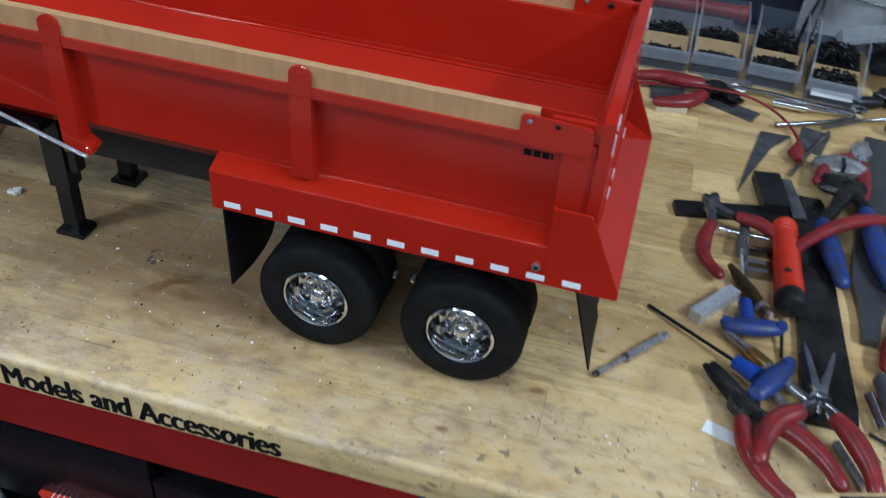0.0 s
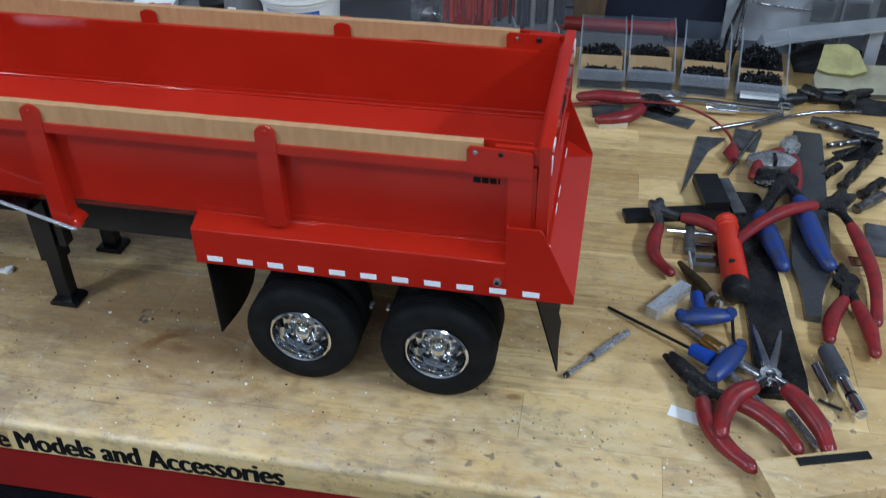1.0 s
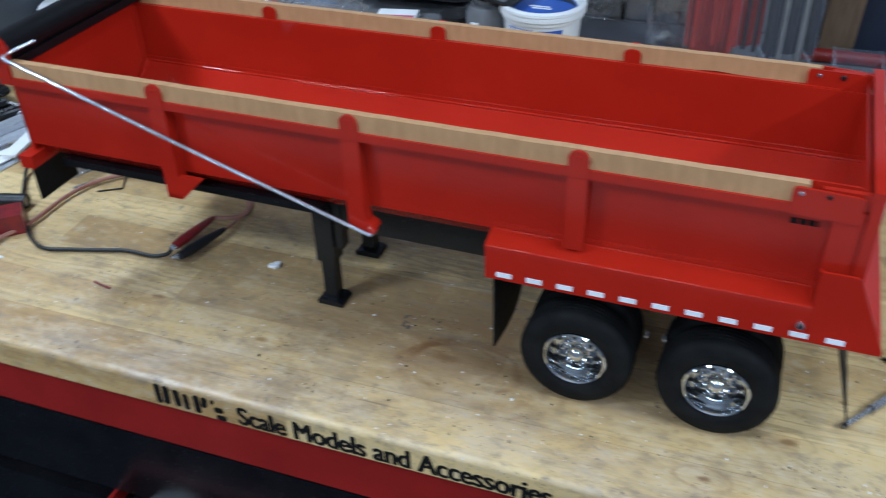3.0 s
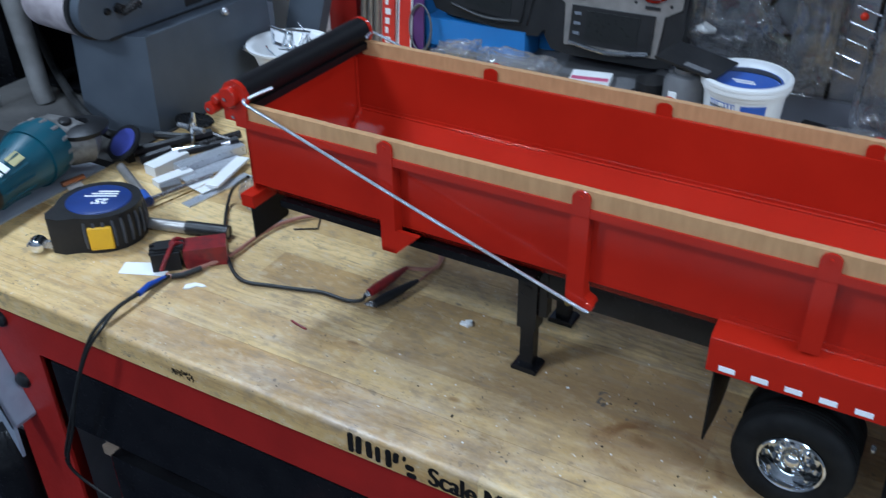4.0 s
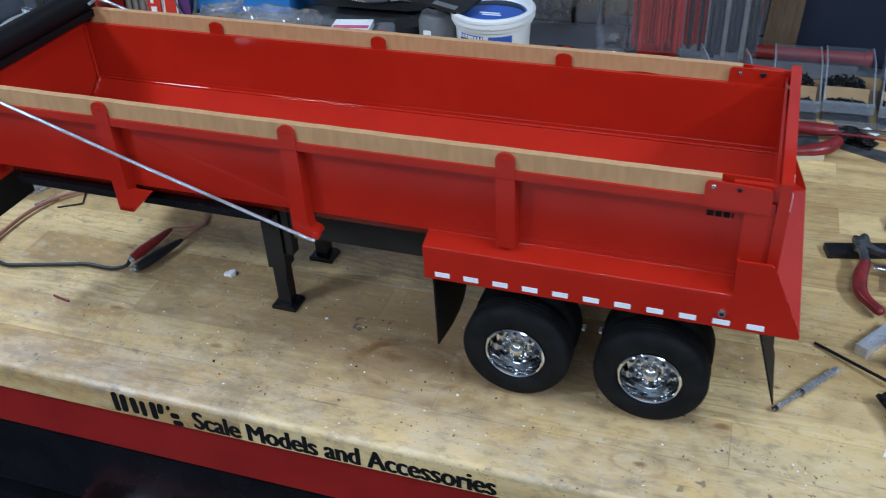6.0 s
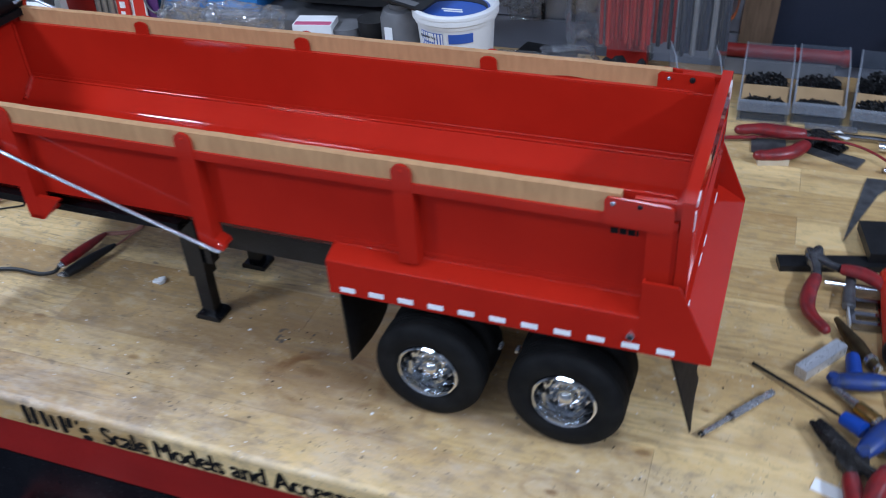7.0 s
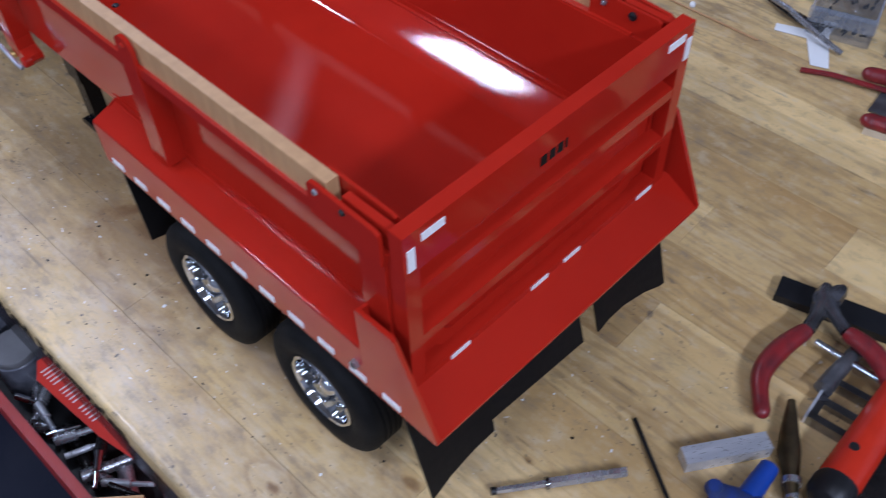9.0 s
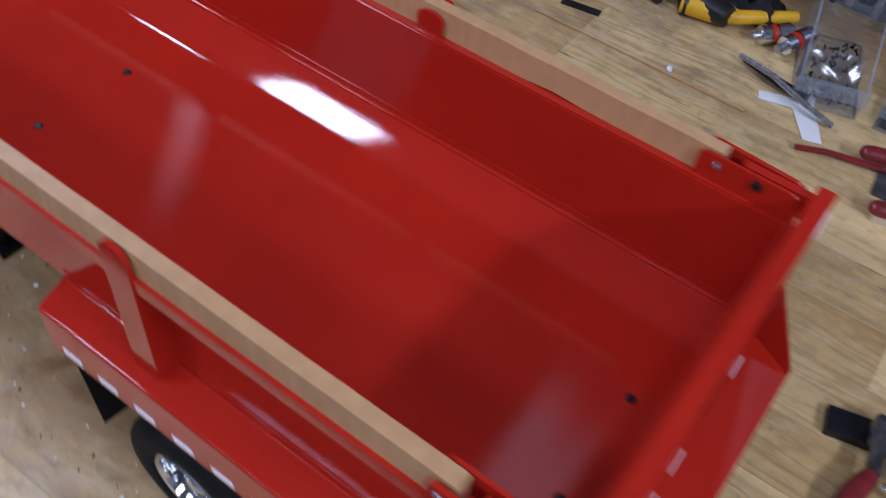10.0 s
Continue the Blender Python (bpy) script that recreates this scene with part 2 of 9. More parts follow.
def film(name, clear, rim, scale):
    """Thin clear polythene: mostly see-through, glossy along its creases."""
    m = mat(name, (0.40, 0.43, 0.48), (0.30, 0.32, 0.37), rough=0.07, rvar=0.04, scale=35, spec=1.0)
    nt = m.node_tree
    b, out = nt.nodes["Principled BSDF"], nt.nodes["Material Output"]
    tc, n, bp = nt.nodes.new("ShaderNodeTexCoord"), nt.nodes.new("ShaderNodeTexNoise"), nt.nodes.new("ShaderNodeBump")
    n.noise_type = "RIDGED_MULTIFRACTAL"
    n.inputs["Scale"].default_value, n.inputs["Detail"].default_value = scale, 3
    bp.inputs["Strength"].default_value, bp.inputs["Distance"].default_value = 0.9, 0.004
    lw, mr = nt.nodes.new("ShaderNodeLayerWeight"), nt.nodes.new("ShaderNodeMapRange")
    lw.inputs[0].default_value = 0.45
    mr.inputs[3].default_value, mr.inputs[4].default_value = clear, rim
    tr, mx = nt.nodes.new("ShaderNodeBsdfTransparent"), nt.nodes.new("ShaderNodeMixShader")
    for a, c in ((tc.outputs["Object"], n.inputs[0]), (n.outputs[0], bp.inputs["Height"]), (bp.outputs[0], b.inputs["Normal"]), (bp.outputs[0], lw.inputs["Normal"]), (lw.outputs["Facing"], mr.inputs[0]), (mr.outputs[0], mx.inputs[0]), (tr.outputs[0], mx.inputs[1]), (b.outputs[0], mx.inputs[2])):
        nt.links.new(a, c)
    gl, mg, fr, gr = nt.nodes.new("ShaderNodeBsdfGlossy"), nt.nodes.new("ShaderNodeMixShader"), nt.nodes.new("ShaderNodeLayerWeight"), nt.nodes.new("ShaderNodeMapRange")
    gl.inputs["Roughness"].default_value, fr.inputs[0].default_value = 0.09, 0.3
    gr.inputs[3].default_value, gr.inputs[4].default_value = 0.09, 0.55
    for a, c in ((bp.outputs[0], gl.inputs["Normal"]), (bp.outputs[0], fr.inputs["Normal"]), (fr.outputs["Fresnel"], gr.inputs[0]), (gr.outputs[0], mg.inputs[0]), (mx.outputs[0], mg.inputs[1]), (gl.outputs[0], mg.inputs[2]), (mg.outputs[0], out.inputs[0])):
        nt.links.new(a, c)
    return m


BAG = film("polythene_bag", 0.04, 0.36, 34.0)
SLEEVE = mat("clear_sleeve", (0.6, 0.62, 0.65), rough=0.08, alpha=0.035, scale=20, spec=0.8)
BIN = mat("frosted_bin_plastic", (0.30, 0.34, 0.40), (0.22, 0.26, 0.32), rough=0.2, alpha=0.10, scale=60, spec=0.7)
FROST = mat("frosted_plastic", (0.38, 0.41, 0.46), (0.30, 0.33, 0.38), rough=0.3, alpha=0.30, scale=30)
CLOTH = mat("yellow_rag", (0.46, 0.42, 0.22), (0.36, 0.32, 0.16), rough=0.9, scale=40, bump=0.0008, bscale=90)
BLUECARD = mat("blue_card", (0.03, 0.19, 0.50), (0.03, 0.17, 0.45), rough=0.4, scale=20)
REDCARD = mat("red_card", (0.60, 0.035, 0.02), (0.52, 0.03, 0.02), rough=0.45, scale=20)
PURPLECARD = mat("purple_card", (0.12, 0.04, 0.16), rough=0.45)
NAVY = mat("dark_navy_sheet", (0.007, 0.011, 0.024), (0.011, 0.015, 0.030), rough=0.6, scale=12)
BELT = mat("abrasive_belt", (0.40, 0.35, 0.36), (0.28, 0.24, 0.25), rough=0.9, scale=50, bump=0.0002, bscale=900)
LIDBLUE = mat("blue_print", (0.03, 0.10, 0.42), (0.03, 0.09, 0.36), rough=0.4)
SILVER = mat("silver_plastic", (0.31, 0.285, 0.265), (0.24, 0.225, 0.21), rough=0.35, metal=0.5, scale=60)
LCD = mat("lcd_glass", (0.012, 0.013, 0.013), (0.017, 0.018, 0.018), rough=0.3, spec=0.3, scale=12)
GREENY = mat("neon_yellow_plastic", (0.55, 0.72, 0.03), (0.48, 0.62, 0.03), rough=0.4)


def bench_wood():
    """Oiled maple with grain along the stave, oil stains, dark marks and paint spots."""
    m = bpy.data.materials.new("oiled_maple_butcher_block")
    m.use_nodes = True
    nt = m.node_tree
    N, L = nt.nodes.new, nt.links.new
    b = nt.nodes["Principled BSDF"]
    geo, oi = N("ShaderNodeNewGeometry"), N("ShaderNodeObjectInfo")
    off = N("ShaderNodeVectorMath")
    off.operation = "SCALE"
    off.inputs[0].default_value = (7.1, 3.7, 5.3)
    L(oi.outputs["Random"], off.inputs["Scale"])
    add = N("ShaderNodeVectorMath")
    L(geo.outputs["Position"], add.inputs[0]), L(off.outputs[0], add.inputs[1])

    def tex(scale, vec, stretch=(1, 1, 1), detail=5, rough=0.55):
        mp, n = N("ShaderNodeMapping"), N("ShaderNodeTexNoise")
        mp.inputs["Scale"].default_value = stretch
        n.inputs["Scale"].default_value, n.inputs["Detail"].default_value, n.inputs["Roughness"].default_value = scale, detail, rough
        L(vec, mp.inputs[0]), L(mp.outputs[0], n.inputs[0])
        return n.outputs[0]

    def rng(v, a, c, lo=0.0, hi=1.0):
        r = N("ShaderNodeMapRange")
        r.inputs[1].default_value, r.inputs[2].default_value, r.inputs[3].default_value, r.inputs[4].default_value = a, c, lo, hi
        L(v, r.inputs[0])
        return r.outputs[0]

    def blend(fac, c1, c2, kind="MIX"):
        mx = N("ShaderNodeMix")
        mx.data_type, mx.blend_type = "RGBA", kind
        for sock, c in ((6, c1), (7, c2)):
            if isinstance(c, tuple):
                mx.inputs[sock].default_value = (*c, 1)
            else:
                L(c, mx.inputs[sock])
        if isinstance(fac, float):
            mx.inputs[0].default_value = fac
        else:
            L(fac, mx.inputs[0])
        return mx.outputs[2]

    def mul(a, c):
        n = N("ShaderNodeMath")
        n.operation = "MULTIPLY"
        for sock, v in ((0, a), (1, c)):
            if isinstance(v, float):
                n.inputs[sock].default_value = v
            else:
                L(v, n.inputs[sock])
        return n.outputs[0]

    pos = geo.outputs["Position"]
    grain = tex(34, add.outputs[0], (0.10, 1.6, 1.6), 6, 0.62)
    broad = tex(9, add.outputs[0], (0.22, 1.5, 1.5), 3)
    stave = rng(oi.outputs["Random"], 0, 1)
    c = blend(stave, (0.78, 0.560, 0.262), (0.48, 0.305, 0.118))
    c = blend(rng(broad, 0.45, 0.78), c, (0.40, 0.22, 0.072))
    c = blend(mul(rng(grain, 0.52, 0.72), 0.6), c, (0.25, 0.14, 0.05))
    wave, wm = N("ShaderNodeTexWave"), N("ShaderNodeMapping")
    wave.bands_direction = "Y"
    wm.inputs["Scale"].default_value = (0.16, 1.0, 1.0)
    for key, val in (("Scale", 34.0), ("Distortion", 16.0), ("Detail", 5.0), ("Detail Scale", 1.6)):
        wave.inputs[key].default_value = val
    L(add.outputs[0], wm.inputs[0]), L(wm.outputs[0], wave.inputs[0])
    c = blend(mul(mul(rng(wave.outputs["Fac"], 0.55, 1.0), rng(tex(5, add.outputs[0], (0.5, 1, 1), 3), 0.42, 0.62)), 0.5), c, (0.25, 0.135, 0.048))
    # worn, greyed patches and oil on the front half
    sep = N("ShaderNodeSeparateXYZ")
    L(pos, sep.inputs[0])
    front = rng(sep.outputs[1], 0.10, -0.05)
    left = mul(mul(rng(sep.outputs[0], 0.46, 0.24), rng(sep.outputs[0], -0.85, -0.55)), rng(sep.outputs[2], -0.008, -0.002))
    worn = mul(mul(front, left), rng(tex(14, pos, (0.7, 1.4, 1), 8, 0.74), 0.40, 0.58))
    fine = rng(tex(150, pos, (0.35, 1.5, 1), 6, 0.75), 0.36, 0.60, 0.25, 1.0)
    used = rng(sep.outputs[0], 0.06, -0.14)
    # At the right the paler tone also puts lamp sheen into the wear.
    c = blend(mul(mul(worn, fine), 0.85), c, blend(used, (0.66, 0.525, 0.330), (0.54, 0.434, 0.330)))
    smear = mul(mul(front, left), rng(tex(34, pos, (0.6, 1.3, 1), 9, 0.78), 0.51, 0.64))
    c = blend(mul(mul(smear, fine), mul(used, 0.42)), c, (0.24, 0.185, 0.15))
    scuff = mul(left, rng(tex(90, pos, (0.12, 1.3, 1), 4, 0.6), 0.655, 0.70))
    c = blend(mul(scuff, 0.6), c, (0.09, 0.07, 0.05))
    oil = mul(rng(tex(8, pos, (0.8, 1.3, 1), 8, 0.68), 0.42, 0.66), mul(left, rng(sep.outputs[0], 0.06, -0.14, 0.45, 1.12)))
    c = blend(mul(mul(oil, rng(tex(110, pos, (0.4, 1.4, 1), 6, 0.75), 0.34, 0.58, 0.35, 1.0)), 0.82), c, (0.21, 0.135, 0.066))
    grime = mul(rng(tex(60, pos, (0.5, 1.2, 1), 5, 0.7), 0.62, 0.70), rng(tex(6, pos), 0.42, 0.6))
    c = blend(mul(mul(grime, 0.75), rng(sep.outputs[0], 0.3, 0.05, 0.1, 1.0)), c, (0.07, 0.06, 0.05))
    mottle = tex(75, pos, (0.7, 1.2, 1), 8, 0.7)
    c = blend(mul(rng(mottle, 0.52, 0.66), rng(sep.outputs[0], 0.25, 0.0, 0.06, 0.6)), c, (0.23, 0.18, 0.13))
    c = blend(mul(rng(mottle, 0.48, 0.36), rng(sep.outputs[0], 0.25, 0.0, 0.05, 0.42)), c, (0.58, 0.49, 0.35))
    # brown soaked patch round the large knot, and greyed streaks beside it
    sq, dd = N("ShaderNodeVectorMath"), N("ShaderNodeVectorMath")
    sq.operation, dd.operation = "MULTIPLY", "DISTANCE"
    sq.inputs[1].default_value, dd.inputs[1].default_value = (1.0, 2.2, 0.0), (-0.24, 0.088, 0.0)
    L(pos, sq.inputs[0]), L(sq.outputs[0], dd.inputs[0])
    soak = mul(rng(dd.outputs["Value"], 0.21, 0.05), rng(tex(18, pos, (0.5, 1.4, 1), 7, 0.7), 0.34, 0.54))
    c = blend(mul(soak, 0.85), c, (0.29, 0.172, 0.076))
    streak = mul(mul(left, rng(tex(60, pos, (0.10, 1.5, 1), 5, 0.65), 0.52, 0.66)), rng(tex(7, pos, (0.6, 1, 1), 3), 0.40, 0.62))
    c = blend(mul(streak, mul(used, 0.55)), c, (0.24, 0.19, 0.145))
    # knots and ring stains
    for kx, ky, r, s in ((-0.267, 0.017, 0.024, 0.55), (-0.534, 0.013, 0.012, 0.6), (-0.009, 0.007, 0.012, 0.8), (0.030, 0.060, 0.010, 0.8), (-0.06, -0.045, 0.012, 1.0), (0.115, 0.045, 0.008, 0.9), (0.060, 0.52, 0.016, 0.9), (-0.42, -0.01, 0.012, 0.7)):
        dv = N("ShaderNodeVectorMath")
        dv.operation = "SUBTRACT"
        dv.inputs[1].default_value = (kx, ky, 0)
        L(pos, dv.inputs[0])
        sc = N("ShaderNodeVectorMath")
        sc.operation = "MULTIPLY"
        sc.inputs[1].default_value = (0.55, 1.0, 0.0)
        L(dv.outputs[0], sc.inputs[0])
        ln = N("ShaderNodeVectorMath")
        ln.operation = "LENGTH"
        L(sc.outputs[0], ln.inputs[0])
        wob = N("ShaderNodeMath")
        wob.operation = "MULTIPLY_ADD"
        wob.inputs[1].default_value, wob.inputs[2].default_value = r * 0.9, -r * 0.45
        L(tex(40, pos, (1, 1, 1), 4), wob.inputs[0])
        ad = N("ShaderNodeMath")
        L(ln.outputs["Value"], ad.inputs[0]), L(wob.outputs[0], ad.inputs[1])
        sn = N("ShaderNodeMath")
        sn.operation = "SINE"
        L(mul(ad.outputs[0], 9.0 / r), sn.inputs[0])
        c = blend(mul(mul(rng(sn.outputs[0], 0.2, 1.0), rng(ad.outputs[0], r, r * 0.6)), s * 0.6), c, (0.20, 0.095, 0.035))
        c = blend(mul(rng(ad.outputs[0], r * 0.25, r * 0.1), s * 0.7), c, (0.13, 0.06, 0.025))
    # swirling growth rings round the large knot
    for kx, ky, r, wd, s in ((-0.244, 0.010, 0.058, 0.0085, 0.52), (-0.250, 0.016, 0.046, 0.0050, 0.55), (-0.258, 0.022, 0.034, 0.0040, 0.55), (-0.236, 0.004, 0.068, 0.0050, 0.36)):
        dv, ln, ab, wob = N("ShaderNodeVectorMath"), N("ShaderNodeVectorMath"), N("ShaderNodeMath"), N("ShaderNodeMath")
        dv.operation, ln.operation, ab.operation, wob.operation = "DISTANCE", "MULTIPLY", "ABSOLUTE", "MULTIPLY_ADD"
        ln.inputs[1].default_value = (1, 1.65, 0)
        L(pos, ln.inputs[0]), L(ln.outputs[0], dv.inputs[0])
        dv.inputs[1].default_value = (kx, ky, 0)
        wob.inputs[1].default_value = 0.018
        L(tex(30, pos, (1, 1, 1), 5), wob.inputs[0])
        sb = N("ShaderNodeMath")
        sb.operation = "SUBTRACT"
        sb.inputs[1].default_value = r + 0.009
        L(dv.outputs["Value"], wob.inputs[2]), L(wob.outputs[0], sb.inputs[0]), L(sb.outputs[0], ab.inputs[0])
        ring = mul(rng(ab.outputs[0], wd, wd * 0.2), rng(tex(22, pos, (1, 1, 1), 6, 0.7), 0.44, 0.60))
        c = blend(mul(ring, s), c, (0.19, 0.085, 0.03))
    # specks of black and spots of pale paint
    for scale, size, col, lo in ((150, 0.17, (0.05, 0.05, 0.05), 0.51), (48, 0.15, (0.09, 0.08, 0.075), 0.51), (280, 0.17, (0.05, 0.05, 0.05), 0.49), (75, 0.070, (0.80, 0.80, 0.78), 0.47), (170, 0.11, (0.72, 0.71, 0.68), 0.50)):
        vo = N("ShaderNodeTexVoronoi")
        vo.inputs["Scale"].default_value = scale
        wp = N("ShaderNodeTexNoise")
        wp.inputs["Scale"].default_value = scale * 1.7
        L(pos, wp.inputs[0])
        wv = N("ShaderNodeVectorMath")
        wv.operation = "MULTIPLY_ADD"
        wv.inputs[1].default_value = (0.9 / scale, 0.9 / scale, 0)
        L(wp.outputs["Color"], wv.inputs[0]), L(pos, wv.inputs[2])
        L(wv.outputs[0], vo.inputs[0])
        spot = mul(rng(vo.outputs["Distance"], size, size * 0.7), rng(tex(scale * 0.16, pos, (1, 1, 1), 3), lo, lo + 0.09))
        c = blend(mul(mul(spot, 0.85), rng(sep.outputs[1], 0.3, 0.1, 0.25, 1.0)), c, col)
    L(c, b.inputs["Base Color"])
    L(rng(tex(16, pos, (1, 1, 1), 5), 0.3, 0.7, 0.30, 0.52), b.inputs["Roughness"])
    bp = N("ShaderNodeBump")
    bp.inputs["Strength"].default_value, bp.inputs["Distance"].default_value = 0.35, 0.0003
    L(tex(120, pos, (0.3, 1.5, 1.5), 5), bp.inputs["Height"])
    L(bp.outputs[0], b.inputs["Normal"])
    return m


BENCHWOOD = bench_wood()

# ---- the room ----
FLOOR_Z, CEIL_Z = -0.90, 1.52
X0, X1, Y0, Y1 = -3.0, 2.6, -2.6, 3.0


def wall(name, *dims):
    bm = bm_new()
    box(bm, *dims)
    return tagged(part(name, bm, WALLD), "grey painted workshop wall", "wall", kind="structure")


bm = bm_new()
box(bm, X0, X1, Y0, Y1, FLOOR_Z - 0.1, FLOOR_Z)
tagged(part("floor", bm, CONC), "stained grey concrete workshop floor", "floor", kind="structure")
bm = bm_new()
box(bm, X0, X1, Y0, Y1, CEIL_Z, CEIL_Z + 0.1)
tagged(part("ceiling", bm, mat("white_ceiling", (0.74, 0.74, 0.73), rough=0.8, scale=6)), "white painted workshop ceiling", "ceiling", kind="structure")
wall("wall_north", X0 - 0.1, X1 + 0.1, Y1, Y1 + 0.1, FLOOR_Z - 0.1, CEIL_Z + 0.1)
wall("wall_south", X0 - 0.1, X1 + 0.1, Y0 - 0.1, Y0, FLOOR_Z - 0.1, CEIL_Z + 0.1)
wall("wall_west", X0 - 0.1, X0, Y0, Y1, FLOOR_Z - 0.1, CEIL_Z + 0.1)
wall("wall_east", X1, X1 + 0.1, Y0, Y1, FLOOR_Z - 0.1, CEIL_Z + 0.1)

# slatted white panel behind the bench
BACK_Y = 0.70
bm = bm_new()
box(bm, -1.6, 1.6, BACK_Y + 0.006, BACK_Y + 0.035, -0.05, 0.56)
slat_wall = tagged(part("back_panel", bm, WALLW), "white slatted panel on the wall behind the bench", "wall panel", kind="structure")
bm = bm_new()
box(bm, -1.6, 1.6, BACK_Y, BACK_Y + 0.006, -0.045, 0.027)
slat0 = part("slat", bm, WALLW, slat_wall)
for k in range(1, 8):
    ob = new("slat", slat0.data)
    ob.parent = slat_wall
    ob.location = (0, 0, 0.075 * k)

# ---- the workbench ----
BX0, BX1, BY0, BY1, BT = -0.990, 1.25, -0.079, 0.66, 0.030
bench = thing("workbench", "long workbench with scarred maple top and red steel frame", "workbench")


def bench_frame():
    bm = bm_new()
    box(bm, -0.957, BX1 - 0.03, -0.068, -0.062, -0.086, -BT)
    part("front_rail", bm, REDDARK, bench, bevel=0.001)
    bm = bm_new()
    box(bm, BX0 + 0.03, BX1 - 0.03, BY1 - 0.03, BY1 - 0.02, -0.086, -BT)
    part("back_rail", bm, REDDARK, bench, bevel=0.001)
    for x in (-0.955, 1.10):
        for y in (-0.0655, BY1 - 0.09):
            bm = bm_new()
            prism(bm, [(x, y), (x + 0.075, y), (x + 0.075, y + 0.004), (x + 0.004, y + 0.004), (x + 0.004, y + 0.06), (x, y + 0.06)], FLOOR_Z, -0.086 if y < 0 else -BT, "z")
            leg = part("leg", bm, REDDARK, bench, bevel=0.0008)
            if y < 0:
                for z in (-0.055, -0.140):
                    bm = bm_new()
                    lathe(bm, [(0, 0.007), (0.006, 0.006), (0.0095, 0.003), (0.010, 0), (0, 0)], 14, pose(x + 0.033, y - (0.003 if z > -0.08 else 0.0), z, 90))
                    part("bolt", bm, DKPLASTIC, leg, "black domed bolt head", smooth=True)
    bm = bm_new()
    box(bm, -0.878, -0.60, -0.020, -0.016, -0.60, -0.088)
    part("side_panel", bm, REDDARK, bench, bevel=0.001)
    bm = bm_new()
    box(bm, -0.820, -0.44, -0.058, -0.0205, -0.598, -0.212)
    part("lower_panel", bm, BLACK, bench, bevel=0.002)
    bm = bm_new()
    box(bm, -0.598, -0.44, -0.020, -0.016, -0.60, -0.088)
    part("inner_panel", bm, BLACK, bench)
    bm = bm_new()
    box(bm, BX0 + 0.05, BX1 - 0.05, 0.30, 0.31, -0.62, -0.09)
    part("back_board", bm, BLACK, bench)
    bm = bm_new()
    box(bm, -0.86, BX1 - 0.1, -0.05, 0.55, -0.62, -0.60)
    part("lower_shelf", bm, BLACK, bench)


bench_frame()

# ---- the dump trailer ----
TRAILER = pose(0.004, 0.003, 0, 0, 0, -1.0)
trailer = thing("dump_trailer", "glossy red model dump trailer with chrome wheels on the bench", "model trailer", TRAILER)
W = 0.180          # width over the rails
XF, XR = -0.636, -0.002
PAN_Y, RAIL_Y = 0.006, -0.004
RZ0, RZ1 = 0.1915, 0.1980
FLOORZ, CHZ = 0.120, 0.1355
BEDZ, FOLDZ = 0.128, 0.144      # inner floor and the top of its chamfer


def far(y):
    return 2 * (W / 2 - 0.004) - y


def both(fn):
    """Run a builder for the near and the far side."""
    fn(lambda y: y, 1), fn(far, -1)


